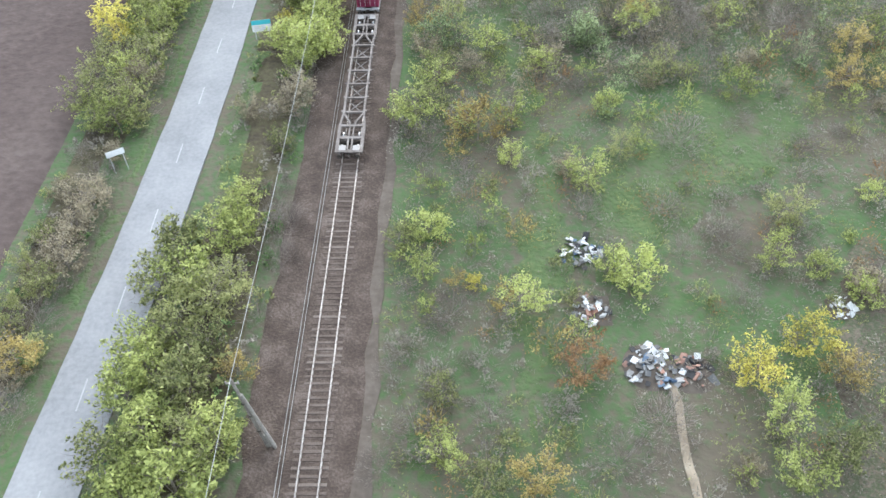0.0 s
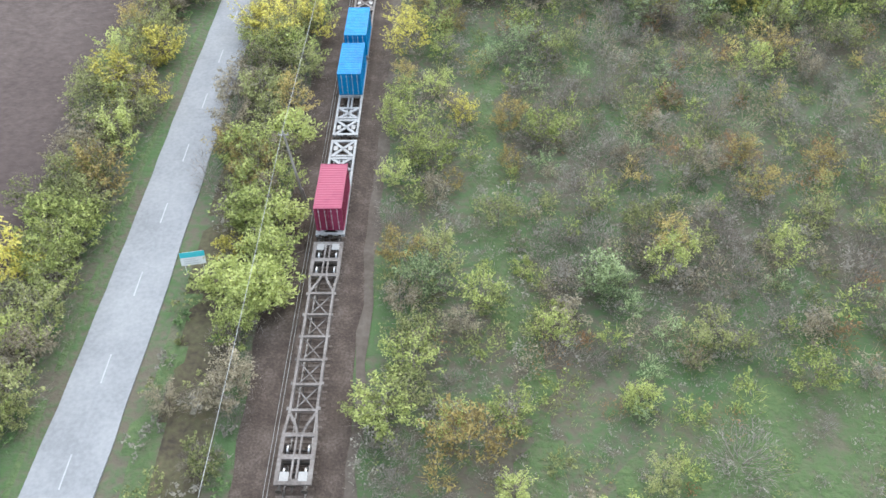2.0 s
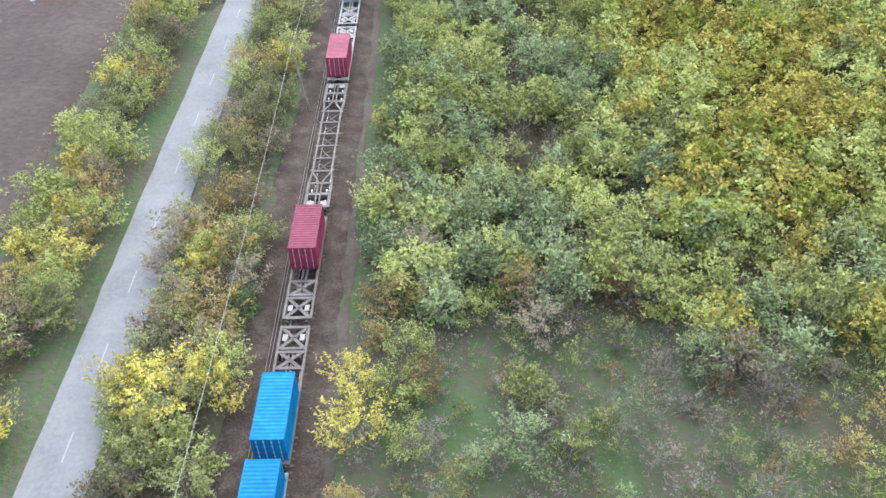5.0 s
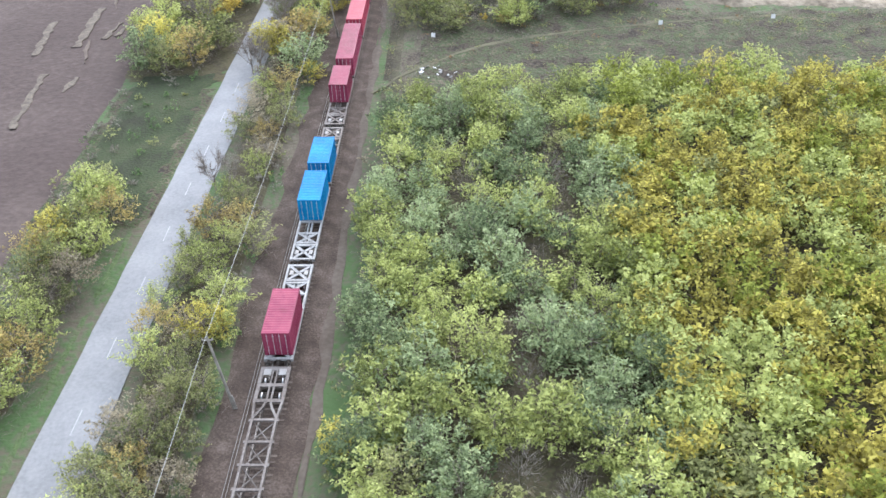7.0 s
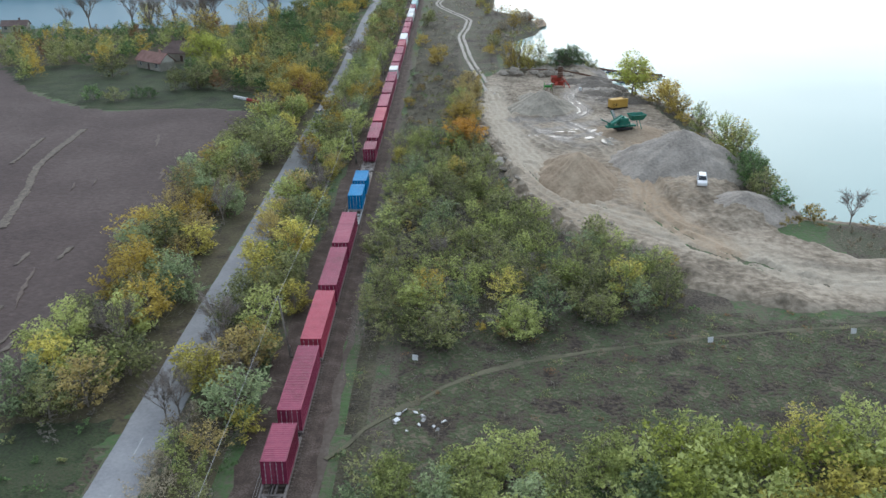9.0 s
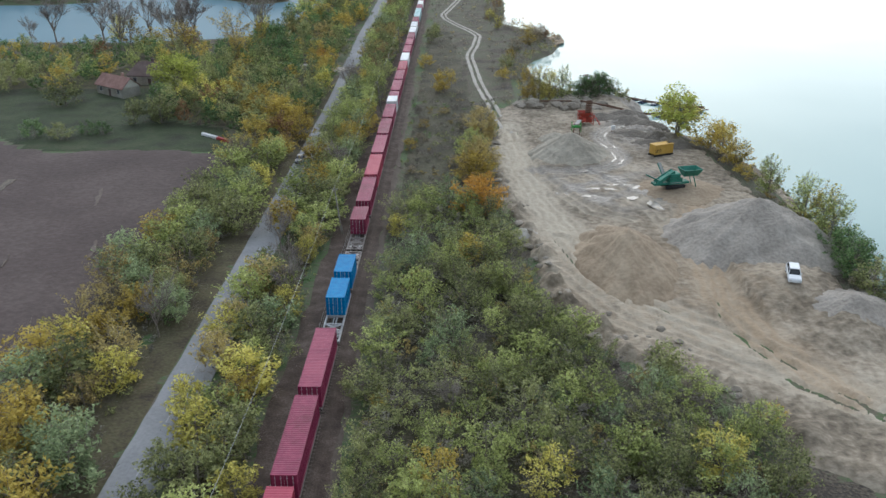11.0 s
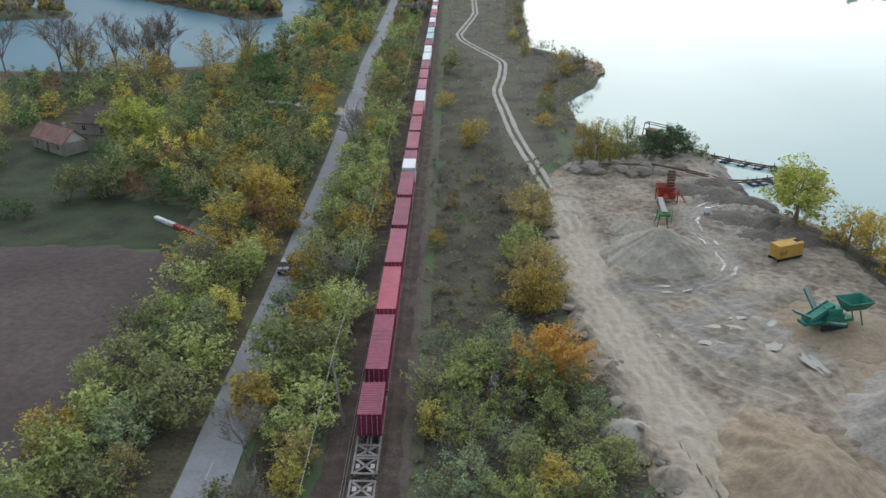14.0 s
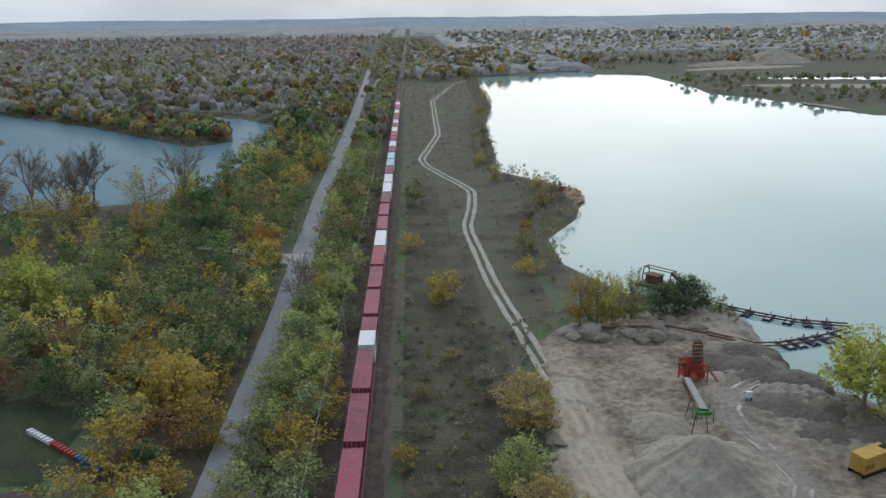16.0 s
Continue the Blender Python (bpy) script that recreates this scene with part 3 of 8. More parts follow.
def container(length, paint, label, height=2.6):
    """A shipping container; its door end faces back along the track."""
    w = 1.19
    c = tagged(new("shipping_container"), label, "container", "containers on the train")
    for side in (-1, 1):
        v, f = corrugated(length - 0.2, height - 0.24, 0.28, 0.034, lambda a, u, o, s=side: (s * (w - 0.03 + o), 0.1 + a, 0.14 + u))
        put("side_wall", mesh_of("side_wall", v, f, paint), c)
    v, f = corrugated(2 * w - 0.1, height - 0.24, 0.26, 0.034, lambda a, u, o: (-w + 0.05 + a, length - 0.05 + o, 0.14 + u))
    put("front_wall", mesh_of("front_wall", v, f, paint), c)
    v, f = corrugated(length - 0.2, 2 * w - 0.06, 0.32, 0.022, lambda a, u, o: (-w + 0.03 + u, 0.1 + a, height - 0.035 + o))
    put("roof", mesh_of("roof", v, f, paint), c)
    for sx in (-1, 1):
        for y in (0.0, length - 0.15):
            x = sx * (w - 0.045)
            part("corner_post", box(box(box(B(), x - 0.07, x + 0.07, y, y + 0.15, 0.12, height - 0.12), x - 0.085, x + 0.085, y - 0.01, y + 0.17, 0, 0.12, 0.01), x - 0.085, x + 0.085, y - 0.01, y + 0.17, height - 0.12, height + 0.012, 0.01), paint, c)
        for z in (0.02, height - 0.11):
            part("side_rail", box(B(), sx * w - 0.045, sx * w + 0.045, 0.15, length - 0.15, z, z + 0.11), paint, c)
        door = part("door", box(box(box(B(), min(sx * 0.02, sx * (w - 0.12)), max(sx * 0.02, sx * (w - 0.12)), 0.03, 0.07, 0.16, height - 0.14), sx * 0.6 - 0.45, sx * 0.6 + 0.45, 0.02, 0.03, 0.35, 1.1, 0.005), sx * 0.6 - 0.45, sx * 0.6 + 0.45, 0.02, 0.03, 1.35, height - 0.4, 0.005), paint, c)
        for k in (0.28, 0.82):
            bm = rod(B(), (sx * k, -0.01, 0.1), (sx * k, -0.01, height - 0.1), 0.022, n=6)
            for z in (0.5, 0.95, 1.7, 2.2):
                box(bm, sx * k - 0.06, sx * k + 0.06, -0.03, 0.03, z, z + 0.05)
            part("locking_bar", bm, GALV, door, "pale galvanised locking bar")
    for y in (0.0, length - 0.1):
        for z in (0.02, height - 0.13):
            part("end_rail", box(B(), -w + 0.12, w - 0.12, y + 0.01, y + 0.1, z, z + 0.12), paint, c)
    return c


def wheelset(parent, y, z):
    bm = rod(B(), (-0.75, y, z), (0.75, y, z), 0.08, n=8)
    ws = part("wheelset", bm, UNDER, parent)
    for x in (-0.753, 0.753):
        part("wheel", rod(B(), (x - 0.065, y, z), (x + 0.065, y, z), 0.46, n=20), TREAD, ws, "round steel wheel with a bright tread")


def bogie(wagon, y, gap=0.9):
    """Side frames, bolster and two wheelsets."""
    z = RAIL_TOP + 0.46
    bm = B()
    for x in (-1.0, 1.0):
        box(bm, x - 0.07, x + 0.07, y - gap - 0.45, y + gap + 0.45, z - 0.05, z + 0.14, 0.03)
        for e in (-gap, gap):
            box(bm, x - 0.1, x + 0.1, y + e - 0.14, y + e + 0.14, z - 0.14, z + 0.16, 0.02)
    box(bm, -1.0, 1.0, y - 0.2, y + 0.2, z - 0.1, z + 0.2, 0.03)
    b = part("bogie", bm, UNDER, wagon)
    for e in (-gap, gap):
        wheelset(b, y + e, z)


def platform(wagon, y0, sgn, paint, wide, deep=4.2):
    """An end deck of the skeleton wagon, with four wheel openings cut through and two light plates."""
    t0, t1 = DECK - 0.16, DECK
    Y = lambda d: (min(y0 + sgn * d[0], y0 + sgn * d[1]), max(y0 + sgn * d[0], y0 + sgn * d[1]))
    for d, xs in (((0, 0.45), [(-wide, wide)]), ((1.95, 2.35), [(-wide, wide)]), ((3.75, 4.1), [(-wide, wide)])):
        for x in xs:
            part("deck_plate", box(B(), *x, *Y(d), t0, t1, 0.015), paint, wagon)
    for d in ((0.45, 1.95), (2.35, 3.75)):
        for x in ((-wide, -wide + 0.3), (-0.26, -0.12), (0.12, 0.26), (wide - 0.3, wide)):
            part("deck_bar", box(B(), *x, *Y(d), t0, t1), paint, wagon)
    for x in (-0.98, 0.32):
        part("floor_plate", box(B(), x, x + 0.66, *Y((0.25, 1.0)), t1 - 0.06, t1 + 0.012, 0.03), PAD, wagon, "worn light grey steel plate")


def buffers(wagon, y, sgn):
    for x in (-0.87, 0.87):
        bm = rod(B(), (x, y, RAIL_TOP + 1.0), (x, y - sgn * 0.45, RAIL_TOP + 1.0), 0.1, n=10)
        rod(bm, (x, y - sgn * 0.42, RAIL_TOP + 1.0), (x, y - sgn * 0.5, RAIL_TOP + 1.0), 0.23, n=14)
        part("buffer", bm, UNDER, wagon, "round dark buffer")
    part("coupling_hook", box(rod(B(), (0, y, RAIL_TOP + 0.95), (0, y - sgn * 0.45, RAIL_TOP + 0.85), 0.05, n=6), -0.2, 0.2, y - 0.06, y + 0.06, RAIL_TOP + 0.8, RAIL_TOP + 1.1), UNDER, wagon)


def skeleton_wagon(y0, y1, paint, label, crosses, wide=1.3, waist=0.98, heavy=0.09):
    """Open-framed container wagon: side beams, cross beams, braces, end decks, bogies."""
    wg = tagged(new("container_wagon"), label, "wagon", "wagons of the train")
    a, b = y0 + 4.1, y1 - 4.1
    for sx in (-1, 1):
        bm = beam(B(), (sx * waist, a + 1.6, DECK - 0.16), (sx * waist, b - 1.6, DECK - 0.16), 0.2, 0.34)
        beam(bm, (sx * (wide - 0.12), a - 0.1, DECK - 0.13), (sx * waist, a + 1.7, DECK - 0.15), 0.2, 0.26)
        beam(bm, (sx * (wide - 0.12), b + 0.1, DECK - 0.13), (sx * waist, b - 1.7, DECK - 0.15), 0.2, 0.26)
        part("side_beam", bm, paint, wg)
        for e, d in ((a, 1), (b, -1)):
            bm = beam(B(), (sx * waist, e + d * 1.75, DECK - 0.08), (sx * 0.36, e + d * 0.5, DECK - 0.08), 0.2, 0.14)
            beam(bm, (sx * 0.36, e + d * 0.5, DECK - 0.08), (sx * 0.2, e - d * 0.1, DECK - 0.08), 0.2, 0.14)
            part("corner_brace", bm, paint, wg)
        for k in range(crosses + 1):
            y = a + 2.0 + (b - a - 4.0) * k / max(1, crosses)
            part("container_spigot", box(B(), sx * (waist + 0.1), sx * (waist + 0.1) + sx * 0.16, y - 0.14, y + 0.14, DECK - 0.06, DECK + 0.03) if sx > 0 else box(B(), -(waist + 0.26), -(waist + 0.1), y - 0.14, y + 0.14, DECK - 0.06, DECK + 0.03), paint, wg)
    ys = [a + 1.9 + (b - a - 3.8) * k / max(1, crosses) for k in range(crosses + 1)]
    for y in ys:
        part("cross_beam", beam(B(), (-waist, y, DECK - 0.1), (waist, y, DECK - 0.1), 0.22, 0.18), paint, wg)
    for p, q in zip(ys, ys[1:]):
        for s in (-1, 1):
            part("diagonal_brace", beam(B(), (-s * waist * 0.9, p, DECK - 0.32), (s * waist * 0.9, q, DECK - 0.32), heavy, 0.07), paint, wg)
    part("brake_pipe", rod(B(), (-0.3, a, DECK - 0.45), (-0.34, b, DECK - 0.45), 0.05, n=6), UNDER, wg)
    platform(wg, y0, 1, paint, wide)
    platform(wg, y1, -1, paint, wide)
    bogie(wg, y0 + 2.1)
    bogie(wg, y1 - 2.1)
    buffers(wg, y0, 1)
    buffers(wg, y1, -1)
    return wg


def short_wagon(label, paint, length=13.6, wide=1.28, braced=True):
    """Shorter flat with heavy X-shaped deck frames, built with its rear end at the origin."""
    wg = tagged(new("container_wagon"), label, "wagon", "wagons of the train")
    for sx in (-1, 1):
        part("side_beam", box(B(), min(sx * (wide - 0.22), sx * wide), max(sx * (wide - 0.22), sx * wide), 0, length, DECK - 0.3, DECK, 0.015), paint, wg)
        part("centre_sill", box(B(), min(sx * 0.1, sx * 0.26), max(sx * 0.1, sx * 0.26), 2.6, length - 2.6, DECK - 0.4, DECK - 0.1), paint, wg)
    for y in (0.16, 2.5, 2.9, 4.6, length / 2, length - 4.6, length - 2.9, length - 2.5, length - 0.16) if braced else (0.16, length / 2, length - 0.16):
        part("cross_beam", box(B(), -wide + 0.22, wide - 0.22, y - 0.14, y + 0.14, DECK - 0.2, DECK - 0.012), paint, wg)
    for p, q in ((0.3, 2.4), (2.9, 4.6), (length - 4.6, length - 2.9), (length - 2.4, length - 0.3)) if braced else ():
        for s in (-1, 1):
            part("diagonal_brace", beam(B(), (-s * 0.95, p, DECK - 0.1), (s * 0.95, q, DECK - 0.1), 0.3, 0.12), paint, wg)
    for y in (1.3, length - 1.3) if braced else ():
        for x in (-0.72, 0.72):
            part("floor_plate", box(B(), x - 0.2, x + 0.2, y - 0.35, y + 0.35, DECK - 0.1, DECK - 0.03), PAD, wg)
    bogie(wg, 2.0, 0.85)
    bogie(wg, length - 2.0, 0.85)
    buffers(wg, 0, 1)
    buffers(wg, length, -1)
    return wg


pale_wagon = short_wagon("empty pale grey container wagon with X-shaped braces", WAGONPALE)
dark_wagon = short_wagon("worn grey-brown container wagon on the rails", WAGONGREY)
flat_wagon = short_wagon("worn grey-brown flat wagon under a long container", WAGONGREY, braced=False)
RED20 = container(6.1, MAROON, "short maroon shipping container with ribbed walls")
RED40 = container(13.1, MAROON, "long maroon shipping container with ribbed walls")
SCAR40 = container(13.1, SCARLET, "long bright red shipping container with ribbed walls")
BLUE20 = container(6.1, AZURE, "short azure blue shipping container with ribbed walls")
PALE20 = container(6.1, PALE, "short off-white shipping container with ribbed walls", 2.9)
PALE40 = container(13.1, PALE, "long off-white shipping container with ribbed walls")
TEAL40 = container(13.1, TEAL, "long pale teal shipping container with ribbed walls")
used = set()


def couple(kind, s, z=0.0):
    """Stands a wagon or container s metres before the train's end: the first is the model, later ones are copies."""
    m = pose(0, TRAIN_END + s, z)
    if kind in used:
        copy_thing(kind, m)
    else:
        kind.matrix_basis = m
        used.add(kind)


def load(kind, s):
    couple(kind, s, DECK + 0.03)


PITCH = 14.65                        # from wagon to wagon
for s in (0.0, 82.4):                # two rakes that begin with a long empty wagon
    skeleton_wagon(TRAIN_END + s + 0.6, TRAIN_END + s + 24.0, WAGONGREY, "empty long skeleton container wagon in worn grey-brown steel", 5)
    couple(pale_wagon, s + 24.9)
    load(RED20, s + 25.4)
    couple(pale_wagon, s + 39.3)
    load(BLUE20, s + 46.2)
    couple(dark_wagon, s + 53.6)
    load(BLUE20, s + 53.9)
    couple(dark_wagon, s + 68.0)
    load(RED20, s + 74.1)
for k, kind in enumerate((RED40, SCAR40, RED40, RED40)):
    couple(flat_wagon, 164.65 + PITCH * k)
    load(kind, 164.9 + PITCH * k)
couple(pale_wagon, 223.25)
load(BLUE20, 230.15)
couple(dark_wagon, 237.9)
load(BLUE20, 238.2)
couple(dark_wagon, 252.3)
load(RED20, 258.4)
LOADS = {"r": RED40, "s": SCAR40, "w": PALE40, "t": TEAL40}
for k, c in enumerate("rsrrrprrswrrrwwrttrwrswrwrrwrswr"):
    couple(flat_wagon, 266.95 + PITCH * k)
    if c == "p":
        load(PALE20, 267.2 + PITCH * k)
        load(RED20, 274.2 + PITCH * k)
    else:
        load(LOADS[c], 267.2 + PITCH * k)

# ---- poles and wires ----
POLEWOOD = mat("grey_pole_wood", ((0.16, 0.14, 0.12), (0.27, 0.25, 0.22), (0.38, 0.36, 0.33)), 1.5, 0.85, 0.3, obj=0.2)
WIRE = mat("bright_wire", ((0.3, 0.3, 0.29), (0.5, 0.5, 0.48)), 3.0, 0.5, 0.0)
PORCELAIN = mat("brown_porcelain", ((0.25, 0.22, 0.2), (0.45, 0.42, 0.4)), 3.0, 0.3, 0.0)
POLES = [18.0, 101.0, 173.0, 252.5, 332.3, 417.0, 506.5, 606.0, 700.0, 790.0]


def utility_pole(y, strut=False):
    p = tagged(new("utility_pole"), "weathered grey wooden pole beside the track" + (" with a bracing strut" if strut else ""), "pole", "poles along the track")
    part("pole", rod(B(), (-3.15, y, -0.4), (-4.05, y, 8.3), 0.15, 0.1, 9), POLEWOOD, p)
    if strut:
        part("strut", rod(B(), (-2.6, y - 0.1, -0.4), (-3.75, y, 6.6), 0.15, 0.11, 9), POLEWOOD, p)
        for z in (2.2, 4.1, 5.6):
            part("tie_plate", beam(B(), (-3.0 - z * 0.13, y, z), (-3.35 - z * 0.1, y, z + 0.05), 0.3, 0.12), UNDER, p)
    arm = part("crossarm", beam(B(), (-4.5, y, 7.9), (-3.6, y, 7.9), 0.09, 0.1), POLEWOOD, p)
    for x in (-4.45, -4.05, -3.65):
        part("insulator", rod(B(), (x, y, 7.92 if x != -4.05 else 8.25), (x, y, 8.15 if x != -4.05 else 8.45), 0.05, 0.035, 8), PORCELAIN, p)
    part("stake", rod(B(), (-3.0, y, -0.3), (-3.2, y, 1.6), 0.12, 0.1, 8), POLEWOOD, p)


for y in POLES:
    utility_pole(y)
utility_pole(41.2, True)
line_y = sorted(POLES + [41.2])
for a, b in zip(line_y, line_y[1:]):
    bm = tube([(-4.05, a + (b - a) * t, 8.42 - 4 * 0.9 * t * (1 - t) * (b - a) / 80) for t in (k / 12 for k in range(13))], 0.02, 4)
    tagged(part("overhead_wire", bm, WIRE), "thin pale overhead wire hanging between the poles", "wire", "wires along the track")
for x in (-1.85, -2.12):
    wire = tagged(new("signal_wire"), "thin pale signal wire running low beside the rails", "wire", "wires along the track")
    part("strand", rod(B(), (x, -20, 0.52), (x, 1000, 0.52), 0.016, n=4), WIRE, wire)
    for y in range(10, 300, 12):
        part("stake", box(B(), x - 0.025, x + 0.025, y - 0.025, y + 0.025, -0.1, 0.53), UNDER, wire)

# ---- gravel works ----
QUARRY = [(27, 421), (25.5, 400), (22.8, 383), (23.3, 363), (23.6, 342), (26.6, 328), (28.8, 301), (37, 289), (49, 281), (50, 271), (63, 263), (90, 262), (150, 258), (150, 276), (92, 280), (80, 283), (73, 292), (72, 308), (74, 331), (74, 345), (73, 360), (72, 380), (69, 394), (64.6, 403.5), (63.4, 412), (63.2, 424), (60, 435), (50, 436), (40, 430), (32, 428)]
PILES = [(62, 310, 13, 3.0), (67, 299, 8, 2.2), (60, 356, 8, 1.2), (47, 422, 6, 2.2), (36.5, 422, 4.5, 2.2), (42, 421.5, 4.5, 2.0), (56, 427, 9, 2.2), (27.8, 332, 2.6, 0.8), (28, 316, 3.5, 1.2), (33, 300, 3.5, 1.3), (52, 276, 4, 1.5), (63, 266, 5, 1.6), (61, 398, 6, 1.1), (66, 391, 5, 1.3), (56, 404, 5, 0.9), (26.5, 352, 3, 1.1), (78, 288, 6, 1.9), (88, 283, 6, 1.8), (100, 281, 7, 1.9), (114, 279, 7, 1.9), (38, 352, 5, 0.5)]
WETLINE = [(61, 405), (57.5, 403), (51.5, 398), (49.2, 391), (50.2, 384.5), (51.6, 378), (51, 372.6), (48, 368.6), (43.4, 366.2), (38, 365.2), (32.5, 366.5)]
for _ in range(2):                                       # corners cut to a smooth curve
    WETLINE = [WETLINE[0]] + [(a[0] * (1 - k) + b[0] * k, a[1] * (1 - k) + b[1] * k) for a, b in zip(WETLINE, WETLINE[1:]) for k in (0.25, 0.75)] + [WETLINE[-1]]
RUTS = [([(30, 396), (31, 380), (32, 366), (36, 352), (40, 342), (46, 338)], 1.0, 0.35), ([(33, 330), (36, 316), (41, 306), (50, 298), (58, 290), (66, 274), (90, 270), (150, 266)], 1.1, 0.35), ([(56, 344), (54, 336), (56, 326), (55, 314), (52, 302), (56, 286), (70, 272)], 1.0, 0.4), ([(31, 318), (38, 300), (50, 290), (60, 280), (80, 274), (150, 270)], 0.9, 0.3), ([(40, 372), (46, 358), (50, 346), (52, 332)], 0.9, 0.3)]
LEFT_BANK = np.array([(25.8, 396), (24.4, 383), (25, 363), (25.4, 345), (28.4, 328), (30.6, 303), (38, 291), (48, 283.5)])
bank = np.random.default_rng(3)
for s in bank.uniform(0, 7, 64):
    i = int(s)
    c = LEFT_BANK[i] + (LEFT_BANK[i + 1] - LEFT_BANK[i]) * (s - i) + bank.normal(0, 0.9, 2)
    PILES.append((float(c[0]) + 0.6, float(c[1]), float(bank.uniform(1.0, 2.6)), float(bank.uniform(1.0, 2.3))))
HAUL = [(28.5, 402), (28.4, 385), (29, 366), (31.5, 345), (34.5, 330), (37.5, 314), (44, 303), (52, 294), (60, 284), (72, 273), (95, 269), (150, 266)]
SLOPE = [(60, 350), (57, 338), (54, 322), (53, 308), (55, 296), (60, 284)]
qx, qy = np.r_[np.arange(22, 80, 0.42), np.arange(80, 151, 1.0)], np.r_[np.arange(255, 288, 0.7), np.arange(288, 440, 0.42)]
QX, QY = np.meshgrid(qx, qy)


def line_gap(line, x, y):
    far = np.full(np.shape(x), 1e9)
    for (ax, ay), (bx, by) in zip(line, line[1:]):
        t = np.clip(((x - ax) * (bx - ax) + (y - ay) * (by - ay)) / ((bx - ax) ** 2 + (by - ay) ** 2), 0, 1)
        far = np.minimum(far, np.hypot(x - ax - t * (bx - ax), y - ay - t * (by - ay)))
    return far


def quarry_height(x, y):
    z = 0.6 + 0.16 * waves(x, y, 17, 1.3) + 0.12 * waves(y, x, 6.3, 0.9) + 0.06 * waves(x, y, 2.7, 0.4)
    for cx, cy, r, h in PILES:
        d = np.hypot(x - cx + 0.5 * waves(x, y, 11, cx), y - cy + 0.5 * waves(x, y, 8, cy)) / r
        z = np.maximum(z, z * 0.4 + h * np.clip(1 - d, 0, 1) ** 0.92)
    # ground churned up by bulldozers behind and beside the plant
    for cx, cy, rx, ry, lift in ((60, 397, 8, 20, 1.0), (36, 405, 11, 18, 0.55), (45, 352, 12, 12, 0.35), (66, 312, 9, 22, 0.7)):
        churn = lift * np.exp(-np.hypot((x - cx) / rx, (y - cy) / ry) ** 4)
        z = z + churn * (0.5 * np.abs(waves(x, y, 5.1, 0.3)) + 0.28 * waves(y, x, 2.9, 0.7) + 0.16 * waves(x, y, 1.7, 1.1))
    # loader tracks swirl round the washed sand and run along the haul lane
    for cx, cy, r0, r1 in ((41.9, 379.5, 10, 22), (57, 371, 2, 12), (42.3, 316, 11, 19)):
        d = np.hypot(x - cx, y - cy) + 1.2 * waves(x, y, 19, cx)
        z = z + 0.13 * np.sin(d * 3.5 + 2 * waves(x, y, 13, 2)) * np.clip((d - r0) / 3, 0, 1) * np.clip((r1 - d) / 4, 0, 1) * (0.6 + 0.6 * waves(x, y, 23, cy))
    for line, wide in ((HAUL, 4.2), (SLOPE, 3.4)):
        d = line_gap(line, x, y)
        z = np.where(d < wide, 0.45 + 0.55 * (z - 0.6) * (d / wide) ** 2 + 0.1 * np.sin(d * 4.6 + 1.5 * waves(x, y, 15, 1)), z)
    d = line_gap(WETLINE, x, y) + 0.25 * waves(x, y, 6, 3)      # wet track churned by the loaders
    on = np.exp(-(d / 2.3) ** 6)
    z = z * (1 - 0.8 * on) + on * 0.8 * 0.5 - on * 0.13 * np.cos(d * 5.6) + 0.28 * np.exp(-((d - 2.7) / 0.45) ** 2) * (0.6 + 0.5 * waves(x, y, 4, 1))
    for line, w, deep in RUTS:                       # wheel ruts pressed into the floor
        far = np.full(np.shape(x), 1e9)
        for (ax, ay), (bx, by) in zip(line, line[1:]):
            t = np.clip(((x - ax) * (bx - ax) + (y - ay) * (by - ay)) / ((bx - ax) ** 2 + (by - ay) ** 2), 0, 1)
            far = np.minimum(far, np.hypot(x - ax - t * (bx - ax), y - ay - t * (by - ay)))
        z = z - deep * np.exp(-((far - w) / 0.45) ** 2) + 0.5 * deep * np.exp(-((far - w - 0.9) / 0.5) ** 2)
    return z


